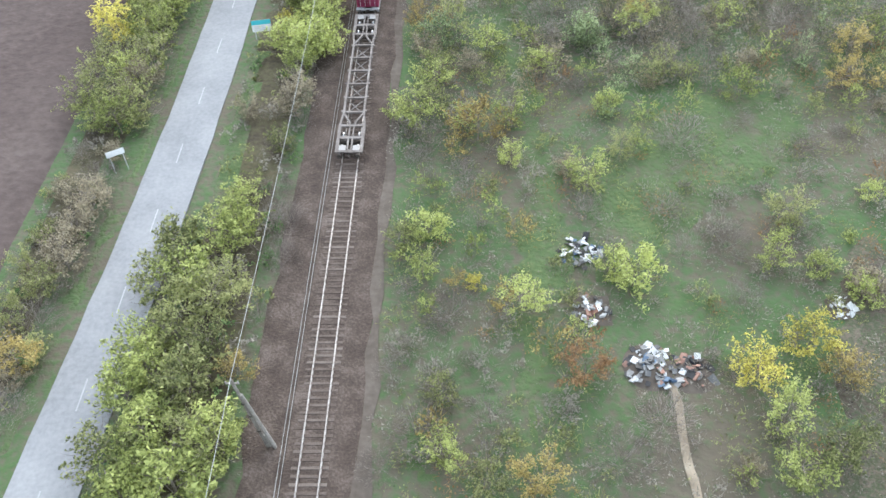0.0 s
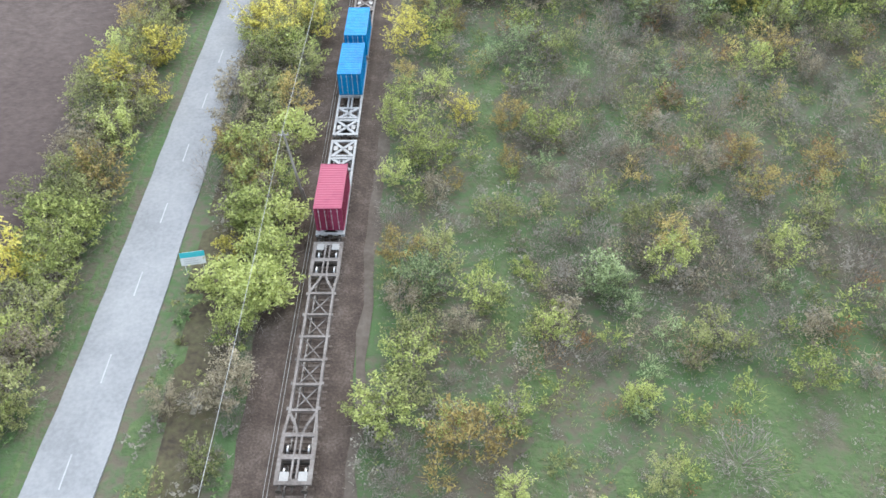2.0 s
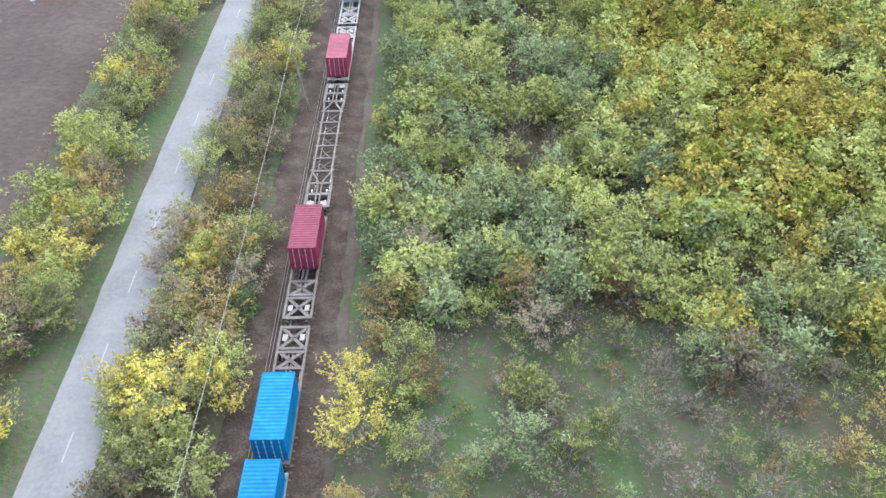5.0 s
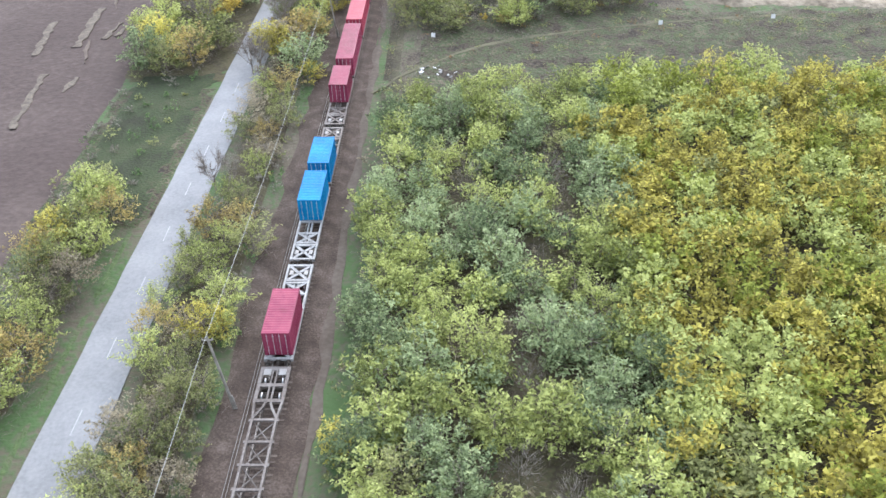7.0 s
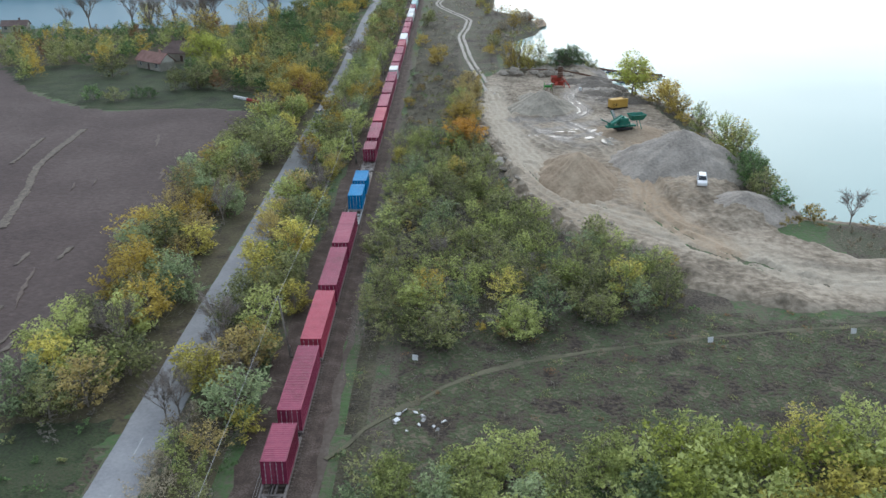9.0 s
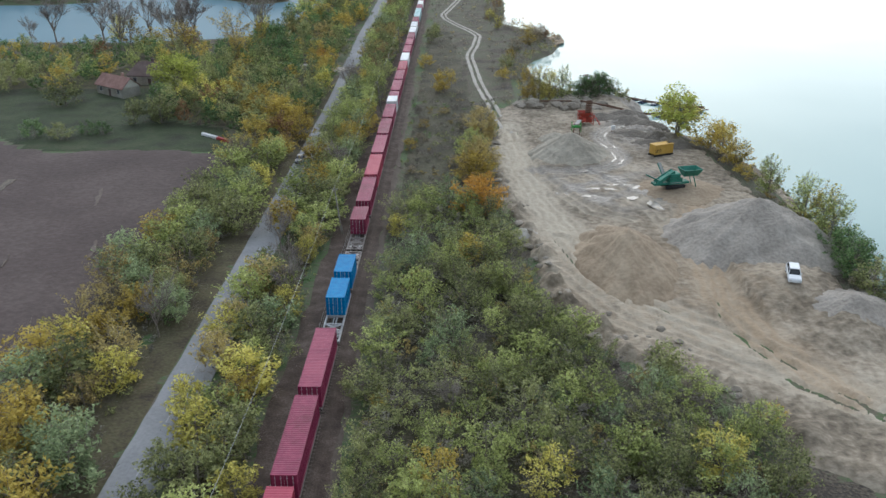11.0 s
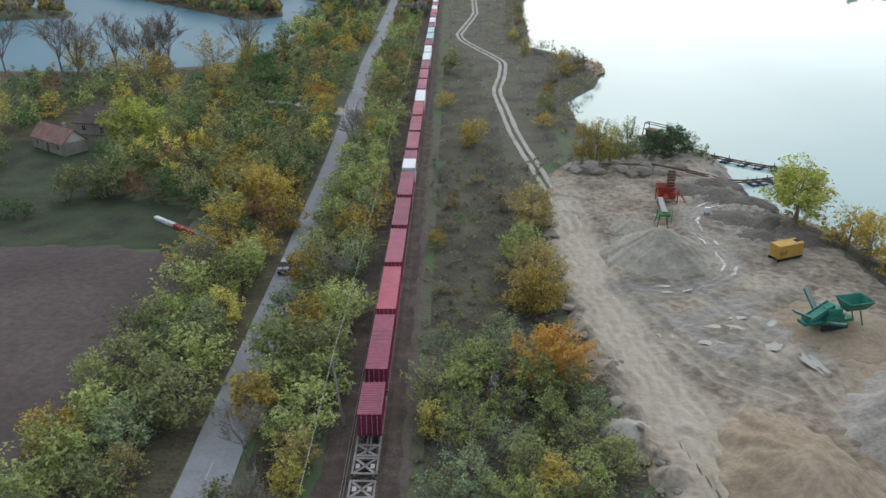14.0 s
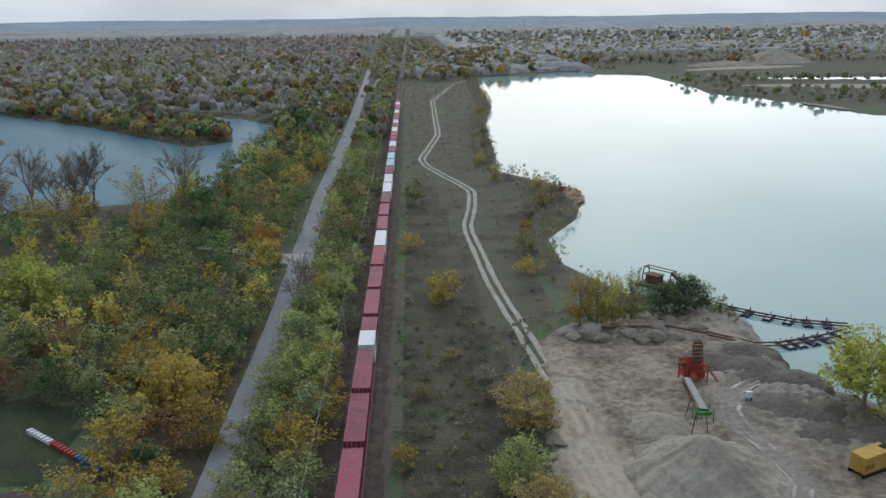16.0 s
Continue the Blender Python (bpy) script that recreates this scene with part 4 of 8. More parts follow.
def yard_mat():
    """Sand whose packed, damp and ochre stretches follow where the yard is driven and wet."""
    m = mat("quarry_yard_sand", ((0.115, 0.093, 0.067), (0.2, 0.164, 0.12), (0.28, 0.233, 0.174), (0.39, 0.332, 0.254)), 0.11, 0.95, 1.0, fine=9.0, stops=(0.37, 0.46, 0.53, 0.63), bump_dist=0.35)
    n, l = m.node_tree.nodes, m.node_tree.links
    b = n["Principled BSDF"]
    colour = b.inputs["Base Color"].links[0].from_socket
    streak = n.new("ShaderNodeTexNoise")
    streak.inputs["Scale"].default_value, streak.inputs["Detail"].default_value = 0.9, 6.0
    l.new(n["Geometry"].outputs["Position"], streak.inputs["Vector"])
    for name, pale, dark in (("packed", (0.48, 0.425, 0.335, 1), (0.34, 0.29, 0.22, 1)), ("ochre", (0.4, 0.3, 0.195, 1), (0.27, 0.195, 0.125, 1)), ("damp", (0.215, 0.198, 0.175, 1), (0.12, 0.108, 0.095, 1))):
        tint = n.new("ShaderNodeMix")
        tint.data_type = "RGBA"
        l.new(streak.outputs["Fac"], tint.inputs[0])
        tint.inputs[6].default_value, tint.inputs[7].default_value = dark, pale
        at = n.new("ShaderNodeAttribute")
        at.attribute_name = name
        mx = n.new("ShaderNodeMix")
        mx.data_type = "RGBA"
        l.new(at.outputs["Fac"], mx.inputs[0])
        l.new(colour, mx.inputs[6])
        l.new(tint.outputs[2], mx.inputs[7])
        colour = mx.outputs[2]
        if name == "damp":
            dry = n.new("ShaderNodeMapRange")
            dry.inputs["To Min"].default_value, dry.inputs["To Max"].default_value = 0.95, 0.38
            l.new(at.outputs["Fac"], dry.inputs["Value"])
            l.new(dry.outputs["Result"], b.inputs["Roughness"])
    l.new(colour, b.inputs["Base Color"])
    return m


qin, qgap = inside(QUARRY, QX, QY), edge_gap(QUARRY, QX, QY)
rim = np.clip((qgap + 0.9 * waves(QX, QY, 7, 2.0)) / 2.2, 0, 1)
QZ = np.where(qin, quarry_height(QX, QY) * rim - 0.5 * (1 - rim), -0.7)
QZ = np.where(inside(LAKE_EAST, QX, QY), -2.5, QZ)
quarry_mesh = grid_mesh("quarry_floor", qx, qy, QZ, yard_mat())
grain = 0.5 + 0.5 * waves(QX, QY, 5.3, 0.8)
stripe = lambda d: 0.75 + 0.25 * np.sin(d * 4.2 + 1.3 * waves(QX, QY, 21, 3.0))
haul_gap, slope_gap = (line_gap(q, QX, QY) + 0.8 * waves(QX, QY, 9, k) for k, q in ((1.0, HAUL), (2.0, SLOPE)))
packed = np.exp(-(haul_gap / 4.2) ** 4) * stripe(haul_gap)
for q, w, _ in RUTS:
    d = line_gap(q, QX, QY)
    packed = np.maximum(packed, 0.8 * np.exp(-((d - w) / 0.6) ** 2) * (0.4 + 0.6 * grain))
ochre = np.maximum(np.exp(-(slope_gap / 3.4) ** 4), 0.8 * np.exp(-(np.hypot((QX - 47) / 17, (QY - 312) / 22)) ** 4) * grain) * stripe(slope_gap)
wet_gap = line_gap(WETLINE, QX, QY) + 0.25 * waves(QX, QY, 6, 3)
damp = np.maximum(np.exp(-(wet_gap / 2.4) ** 6) * (0.74 + 0.26 * np.cos(wet_gap * 5.6)), np.clip(1.5 * np.exp(-(np.hypot((QX - 46) / 12, (QY - 356) / 13)) ** 4) * (0.35 + 0.75 * waves(QX, QY, 12, 1.9)), 0, 0.9))
damp = np.maximum(damp, np.exp(-(np.hypot((QX - 60) / 9, (QY - 398) / 20)) ** 4) * (0.45 + 0.55 * grain))
for name, field_values in (("packed", packed * (1 - 0.8 * damp)), ("ochre", ochre * 0.85), ("damp", damp * 0.9)):
    quarry_mesh.attributes.new(name, "FLOAT", "POINT").data.foreach_set("value", np.clip(field_values, 0, 1).astype(np.float32).ravel())
tagged(put("quarry_floor", quarry_mesh), "pale sand and gravel yard with heaps and wheel ruts", "sand", kind="structure")
def heap(cx, cy, r, h, name, label, material=SAND, stretch=1.0, n=56, top=0.92):
    """A loose heap with gullies and a ragged foot."""
    gx, gy = np.linspace(-r * 1.15, r * 1.15, n), np.linspace(-r * 1.15, r * 1.15, n)
    X, Y = np.meshgrid(gx, gy)
    d = np.hypot(X + 0.06 * r * waves(X, Y, r * 0.7, cx), Y + 0.06 * r * waves(X, Y, r * 0.6, cy)) / r
    a = np.arctan2(Y, X)
    d = d * (1 + 0.035 * np.sin(11 * a + cx) + 0.02 * np.sin(23 * a + 2 * cy))
    z = h * (np.sqrt((1 - d) ** 2 + 0.012) + (1 - d)) / 2 - np.where(d > 1, 0.15 + (d - 1) * 5, 0.0) - 0.05 * h * np.clip(d * 3 - 2, 0, 1)
    slope = np.clip(4 * d * (1 - d), 0, 1)
    z = z + slope * (0.02 * h * np.sin(17 * a + 1.2 * waves(X, Y, r, cy)) + 0.035 * h * waves(X, Y, r * 0.45, cx)) + 0.05 * waves(X, Y, r * 0.13, 1.0)
    ob = put(name, grid_mesh(name, gx * stretch, gy, z, material), at=pose(cx, cy, 0.5))
    return tagged(ob, label, "sand heap")


heap(40.9, 377.8, 8.8, 4.9, "sand_heap", "pale cone of washed sand under the conveyor", PALESAND, n=80)
heap(42.0, 320.5, 14.5, 5.4, "sand_heap", "broad heap of brown sand in the yard", BROWNSAND, 0.52, n=80)
heap(39, 389.6, 4.2, 1.7, "sand_heap", "small grey sand heap beside the conveyor", PALESAND, n=40)
heap(64.4, 329, 14.5, 7.6, "gravel_heap", "tall grey gravel heap at the lake side", GRAVEL)
heap(59, 354, 8.5, 1.3, "sand_heap", "low brown sand bank under the green screener", BROWNSAND)
heap(69, 303, 8.5, 3.2, "gravel_heap", "lower grey gravel heap with a ragged foot", GRAVEL)
heap(56, 428, 9, 1.8, "sand_heap", "grey-brown sand mound at the shore", GRAVEL)
HEAPS = [(40.9, 377.8, 8.8, 4.9), (39, 389.6, 4.2, 1.7), (42.0, 320.5, 9.0, 4.8), (64.4, 329, 14.5, 7.6), (59, 354, 8.5, 1.3), (69, 303, 8.5, 3.2), (56, 428, 9, 1.8)]
QH = lambda x, y: max([float(quarry_height(np.array([x]), np.array([y]))[0])] + [0.5 + h * (1 - math.hypot(x - a, y - b) / r) for a, b, r, h in HEAPS])

TRACKLINE = [(55, 1010), (41, 968), (21.3, 832), (19.6, 673), (10.9, 606), (13, 590), (26, 546), (24, 520), (21.2, 500), (23.2, 453), (25.7, 427), (28.2, 402), (28.5, 393)]
def offset_line(line, d):
    p = np.array(line, float)
    g = np.gradient(p, axis=0)
    n = np.c_[g[:, 1], -g[:, 0]] / np.hypot(g[:, 0], g[:, 1])[:, None]
    return [tuple(v) for v in p + n * d]
for d in (-0.95, 0.95):
    ribbon("dirt_track", offset_line(TRACKLINE, d), 1.0, 0.17, DIRT, "pale twin-rutted dirt track along the lake", "track", edge=0.12, follow=True)
ribbon("dirt_track", [(24.4, 49), (26, 46), (25.6, 41), (25.9, 37), (27, 28)], 0.6, 0.06, SAND, "short sandy rut beside a rubbish heap", "track", edge=0.1, step=1.0, follow=True)
ribbon("footpath", [(4, 232), (9, 240), (23.6, 251), (42, 255), (55, 258), (75, 260)], 0.6, 0.18, DRYGRASS, "faint trodden path across dry grass", "path", edge=0.3, follow=True)

RUST = mat("rusty_red_paint", ((0.2, 0.045, 0.03), (0.38, 0.06, 0.04), (0.45, 0.1, 0.06)), 0.8, 0.6, 0.2)
RUSTSTEEL = mat("brown_rust_steel", ((0.06, 0.035, 0.025), (0.13, 0.075, 0.05), (0.2, 0.12, 0.08)), 1.0, 0.8, 0.3)
MACHGREEN = mat("machine_green_paint", ((0.02, 0.1, 0.07), (0.03, 0.17, 0.12), (0.06, 0.24, 0.17)), 0.8, 0.5, 0.1)
LIMEGREEN = mat("bright_green_paint", ((0.03, 0.16, 0.03), (0.06, 0.28, 0.06)), 0.8, 0.5, 0.1)
YELLOWP = mat("yellow_machine_paint", ((0.34, 0.2, 0.035), (0.48, 0.29, 0.055), (0.55, 0.36, 0.09)), 0.6, 0.5, 0.05)
DARKGLASS = mat("dark_glass", ((0.01, 0.012, 0.015), (0.02, 0.024, 0.03)), 1.0, 0.08, 0.0, spec=0.6)
RUBBER = mat("black_rubber", ((0.015, 0.015, 0.015), (0.04, 0.04, 0.04)), 2.0, 0.85, 0.2)
BELT = mat("dusty_belt", ((0.2, 0.19, 0.18), (0.36, 0.35, 0.33)), 1.0, 0.8, 0.1)
PONTOON = mat("blue_black_pontoon", ((0.02, 0.03, 0.06), (0.05, 0.07, 0.13)), 1.0, 0.5, 0.05)


def screening_plant(x, y):
    """Red sand plant: hopper on legs, bucket ladder, stairs."""
    z = QH(x, y)
    p = tagged(new("screening_plant"), "rusty red sand screening plant with a tall bucket ladder", "machine")
    for sx in (-2.4, 2.4):
        for sy in (-1.6, 1.6):
            part("leg", beam(B(), (sx, sy, -0.6), (sx, sy, 3.0), 0.25, 0.25), RUST, p)
    bm = B()
    for sy in (-1.7, 1.7):
        beam(bm, (-2.6, sy, 2.6), (2.6, sy, 2.6), 0.2, 0.3)
        beam(bm, (-2.4, sy, 0.4), (2.4, sy, 2.4), 0.12, 0.12)
        beam(bm, (2.4, sy, 0.4), (-2.4, sy, 2.4), 0.12, 0.12)
    part("frame", bm, RUST, p)
    part("body", box(B(), -2.2, 2.0, -1.5, 1.5, 0.9, 2.3, 0.08), RUST, p)
    bm = B()
    r = bmesh.ops.create_cone(bm, cap_ends=False, segments=4, radius1=0.9, radius2=3.0, depth=2.0, matrix=pose(-0.6, -0.4, 3.0, 0, 0, 45))
    part("hopper", bm, RUST, p)
    part("chute", beam(box(B(), -1.4, -0.2, -3.2, -1.6, 1.6, 1.9), (-0.8, -1.6, 2.6), (-0.8, -3.4, 1.5), 1.1, 0.12), RUST, p)
    ladder = part("bucket_ladder", beam(beam(B(), (-0.5, -1.2, 1.8), (0.2, 1.9, 6.6), 0.18, 0.7), (1.5, -1.2, 1.8), (2.2, 1.9, 6.6), 0.18, 0.7), RUSTSTEEL, p, "brown rusty bucket ladder")
    for k in range(8):
        t = (k + 0.5) / 8
        part("bucket", box(B(), -0.35 + 0.7 * t, 1.35 + 0.7 * t, -1.3 + 3.1 * t, -0.85 + 3.1 * t, 2.05 + 4.8 * t, 2.6 + 4.8 * t, 0.08), RUSTSTEEL, ladder)
    bm = beam(beam(B(), (2.6, 0.6, 2.7), (5.2, -1.6, -0.6), 0.1, 0.16), (2.9, 1.3, 2.7), (5.6, -0.9, -0.6), 0.1, 0.16)
    for k in range(9):
        t = k / 9
        beam(bm, (2.6 + 2.6 * t, 0.6 - 2.2 * t, 2.7 - 3.3 * t), (2.95 + 2.7 * t, 1.3 - 2.2 * t, 2.7 - 3.3 * t), 0.22, 0.04)
    part("stairs", bm, RUST, p)
    bm = B()
    for a, b in (((-2.6, -1.8), (2.6, -1.8)), ((-2.6, 1.8), (2.6, 1.8)), ((-2.6, -1.8), (-2.6, 1.8))):
        for zz in (3.3, 3.8):
            rod(bm, (*a, zz), (*b, zz), 0.035, n=5)
        for t in (0, 0.5, 1):
            rod(bm, (a[0] + (b[0] - a[0]) * t, a[1] + (b[1] - a[1]) * t, 2.7), (a[0] + (b[0] - a[0]) * t, a[1] + (b[1] - a[1]) * t, 3.85), 0.035, n=5)
    part("railing", bm, RUST, p)
    part("motor", box(rod(B(), (-2.2, 0.9, 3.1), (-1.2, 0.9, 3.1), 0.35, n=12), -2.1, -1.3, 0.6, 1.2, 2.6, 2.8), RUSTSTEEL, p)
    p.matrix_basis = pose(x, y, z - 0.1) @ Matrix.Diagonal((0.72, 0.72, 0.78, 1))


def conveyor(ax, ay, az, bx, by, bz, head=True):
    """Belt on a lattice boom from its tail to its head."""
    c = tagged(new("belt_conveyor"), "grey belt conveyor on a lattice boom with a green discharge head", "conveyor")
    a, b = Vector((ax, ay, az)), Vector((bx, by, bz))
    side = (b - a).cross(Vector((0, 0, 1))).normalized() * 0.55
    bm = B()
    for s in (-1, 1):
        beam(bm, a + s * side, b + s * side, 0.1, 0.16)
        beam(bm, a + s * side + Vector((0, 0, -0.7)), b + s * side + Vector((0, 0, -0.7)), 0.1, 0.1)
        for k in range(10):
            p, q = a.lerp(b, k / 10) + s * side, a.lerp(b, (k + 1) / 10) + s * side
            beam(bm, p, q + Vector((0, 0, -0.7)), 0.06, 0.06)
            beam(bm, q, q + Vector((0, 0, -0.7)), 0.06, 0.06)
    part("boom", bm, RUSTSTEEL, c, "rusty lattice boom")
    part("belt", beam(B(), a + Vector((0, 0, 0.12)), b + Vector((0, 0, 0.12)), 0.9, 0.06), BELT, c, "pale dusty conveyor belt")
    for t in (0.55, 0.9):
        p = a.lerp(b, t)
        bm = B()
        for s in (-1, 1):
            foot = p + s * side * 2.0
            foot.z = QH(foot.x, foot.y) - 0.3
            beam(bm, p + s * side + Vector((0, 0, -0.6)), foot, 0.12, 0.12)
        part("support", bm, RUSTSTEEL, c)
    bm = B()
    for s in (-1, 1):
        beam(bm, b + s * side * 1.8 + Vector((0, -0.6, -1.5)), b + s * side * 1.8 + Vector((0, -0.6, 0.5)), 0.1, 0.1)
        beam(bm, b + s * side * 1.8 + Vector((0, 0.9, -1.5)), b + s * side * 1.8 + Vector((0, 0.9, 0.5)), 0.1, 0.1)
        beam(bm, b + s * side * 1.8 + Vector((0, -0.6, 0.5)), b + s * side * 1.8 + Vector((0, 0.9, 0.5)), 0.1, 0.1)
    box(bm, b.x - 0.9, b.x + 0.9, b.y - 0.5, b.y + 0.6, b.z - 0.55, b.z - 0.1, 0.04)
    part("discharge_head", bm, LIMEGREEN, c, "bright green discharge head")


def mobile_crusher(x, y, turn):
    """Green tracked screener with a hopper and folded side conveyors."""
    m = tagged(new("mobile_screener"), "green tracked screening machine with a hopper and conveyor arms", "machine")
    for sy in (-1.1, 1.1):
        part("crawler_track", box(B(), -2.0, 2.0, sy - 0.25, sy + 0.25, -0.05, 0.75, 0.2), RUBBER, m)
    part("chassis", box(box(B(), -4.2, 3.0, -0.8, 0.8, 0.75, 1.15, 0.05), -1.2, 1.4, -1.0, 1.0, 1.15, 2.0, 0.08), MACHGREEN, m)
    part("engine_cover", box(B(), -1.2, 0.9, -1.1, 1.1, 2.0, 2.9, 0.12), MACHGREEN, m)
    bm = B()
    for s in (-1, 1):
        beam(bm, (-3.6, s * 0.7, 1.2), (-0.2, s * 0.7, 3.2), 0.12, 0.5)
    beam(bm, (-3.6, 0, 1.25), (-0.2, 0, 3.25), 1.2, 0.1)
    part("screen_box", bm, MACHGREEN, m)
    bm = B()
    v = [(1.4, -1.5, 3.5), (5.2, -1.5, 3.5), (5.2, 1.5, 3.5), (1.4, 1.5, 3.5), (1.9, -0.6, 2.1), (4.7, -0.6, 2.1), (4.7, 0.6, 2.1), (1.9, 0.6, 2.1)]
    me = mesh_of("hopper", v + [(a * 0.97 + 0.1, b * 0.93, c + 0.02) for a, b, c in v], [(0, 1, 5, 4), (1, 2, 6, 5), (2, 3, 7, 6), (3, 0, 4, 7), (9, 8, 12, 13), (10, 9, 13, 14), (11, 10, 14, 15), (8, 11, 15, 12), (12, 15, 14, 13), (0, 8, 9, 1), (1, 9, 10, 2), (2, 10, 11, 3), (3, 11, 8, 0)], MACHGREEN)
    put("hopper", me, m)
    for k, (b, lab) in enumerate((((-5.6, 0.0, 2.8), ""), ((-1.2, 4.0, 3.6), ""), ((-0.4, -3.4, 1.9), ""))):
        a = (-2.0, 0, 1.0) if k == 0 else (-1.0, 0.9 if k == 1 else -0.9, 1.0)
        bm = beam(B(), a, b, 0.7, 0.22)
        arm = part("conveyor_arm", bm, MACHGREEN, m)
        part("belt", beam(B(), Vector(a) + Vector((0, 0, 0.15)), Vector(b) + Vector((0, 0, 0.15)), 0.5, 0.05), BELT, arm, "pale dusty belt")
    part("leg", beam(beam(B(), (4.4, -0.9, -0.1), (3.6, -0.9, 2.2), 0.14, 0.14), (4.4, 0.9, -0.1), (3.6, 0.9, 2.2), 0.14, 0.14), MACHGREEN, m)
    m.matrix_basis = pose(x, y, QH(x, y) - 0.05, 0, 0, turn)


def generator_box(x, y, turn):
    g = tagged(new("generator_container"), "yellow generator container standing on the sand", "generator")
    part("body", box(B(), -3, 3, -1.2, 1.2, 0.18, 2.6, 0.06), YELLOWP, g)
    part("skid", box(box(B(), -3.1, 3.1, -1.25, -1.0, -0.3, 0.18), -3.1, 3.1, 1.0, 1.25, -0.3, 0.18), RUBBER, g, "black steel skid")
    part("roof", box(B(), -3.04, 3.04, -1.24, 1.24, 2.6, 2.68, 0.02), YELLOWP, g)
    for xx in (-2.3, -1.3):
        grille = part("grille", box(B(), xx - 0.35, xx + 0.35, -1.225, -1.19, 0.8, 1.5), RUBBER, g, "black louvred grille")
        for k in range(5):
            part("slat", box(B(), xx - 0.33, xx + 0.33, -1.245, -1.22, 0.84 + 0.13 * k, 0.9 + 0.13 * k), YELLOWP, grille)
    part("door", box(B(), 0.6, 1.6, -1.23, -1.19, 0.35, 2.4, 0.01), YELLOWP, g)
    part("exhaust_hatch", box(B(), 1.8, 2.9, -0.5, 0.5, 2.68, 2.78, 0.02), RUBBER, g)
    g.matrix_basis = pose(x, y, QH(x, y) + 0.1, 0, 0, turn) @ Matrix.Diagonal((0.8, 0.85, 0.85, 1))


def car(x, y, z, turn, paint, label, pitch=0.0, suv=False):
    """A hatchback: shaped body, glasshouse, wheels, lamps."""
    c = tagged(new("car"), label, "car")
    hgt = 1.62 if suv else 1.45
    prof = [(-2.1, 0.35), (-2.12, 0.72), (-1.95, 0.95), (-0.95, 1.02), (1.5, 1.02), (2.05, 0.96), (2.12, 0.6), (2.08, 0.35)]
    def extrude(pr, w0, w1):
        v = [(-w0 if z < 0.8 else -w1, y, z) for y, z in pr] + [(w0 if z < 0.8 else w1, y, z) for y, z in pr]
        n = len(pr)
        f = [tuple(range(n)), tuple(range(2 * n - 1, n - 1, -1))] + [(i, n + i, n + (i + 1) % n, (i + 1) % n) for i in range(n)]
        return v, f
    v, f = extrude(prof, 0.88, 0.84)
    bm = B()
    tmp = mesh_of("body", v, f, paint)
    bm.from_mesh(tmp)
    bmesh.ops.recalc_face_normals(bm, faces=bm.faces[:])
    bmesh.ops.bevel(bm, geom=bm.edges[:], offset=0.06, segments=2, affect="EDGES")
    part("body", bm, paint, c, smooth=False)
    w = 0.78
    cab = [(-1.0, 1.0), (-0.35, hgt - 0.03), (1.25, hgt - 0.03), (1.85, 1.0)]
    v = [(-w, y, z) if z < 1.1 else (-w + 0.16, y, z) for y, z in cab] + [(w, y, z) if z < 1.1 else (w - 0.16, y, z) for y, z in cab]
    put("glasshouse", mesh_of("glasshouse", v, [(0, 1, 2, 3), (7, 6, 5, 4), (0, 4, 5, 1), (1, 5, 6, 2), (2, 6, 7, 3)], DARKGLASS), c, "dark glass windows")
    part("roof", box(B(), -w + 0.14, w - 0.14, -0.4, 1.3, hgt - 0.05, hgt + 0.02, 0.03), paint, c)
    for sx in (-1, 1):
        bm = beam(beam(beam(B(), (sx * (w + 0.01), -1.02, 1.0), (sx * (w - 0.14), -0.36, hgt), 0.07, 0.07), (sx * (w + 0.01), 1.88, 1.0), (sx * (w - 0.14), 1.27, hgt), 0.09, 0.09), (sx * (w + 0.02), 0.45, 1.0), (sx * (w - 0.13), 0.45, hgt), 0.06, 0.08)
        part("pillar", bm, paint, c)
        for yy in (-1.3, 1.28):
            wh = part("wheel", rod(B(), (sx * 0.7, yy, 0.32), (sx * 0.9, yy, 0.32), 0.32, n=18), RUBBER, c)
            part("rim", rod(B(), (sx * 0.89, yy, 0.32), (sx * 0.915, yy, 0.32), 0.2, n=12), GALV, wh, "silver wheel rim")
        part("headlight", box(B(), sx * 0.62 - 0.17, sx * 0.62 + 0.17, -2.14, -2.05, 0.66, 0.82, 0.03), GALV, c, "clear glass headlight")
        part("tail_light", box(B(), sx * 0.68 - 0.12, sx * 0.68 + 0.12, 2.07, 2.14, 0.72, 0.92, 0.02), RUST, c, "red tail light")
        part("mirror", box(B(), sx * 0.9 - 0.1, sx * 0.9 + 0.1, -0.75, -0.6, 0.98, 1.12, 0.03), paint, c)
    part("number_plate", box(B(), -0.26, 0.26, -2.16, -2.12, 0.45, 0.56), WHITEPAINT, c, "plain white bar")
    c.matrix_basis = pose(x, y, z, pitch, 0, turn)
    return c


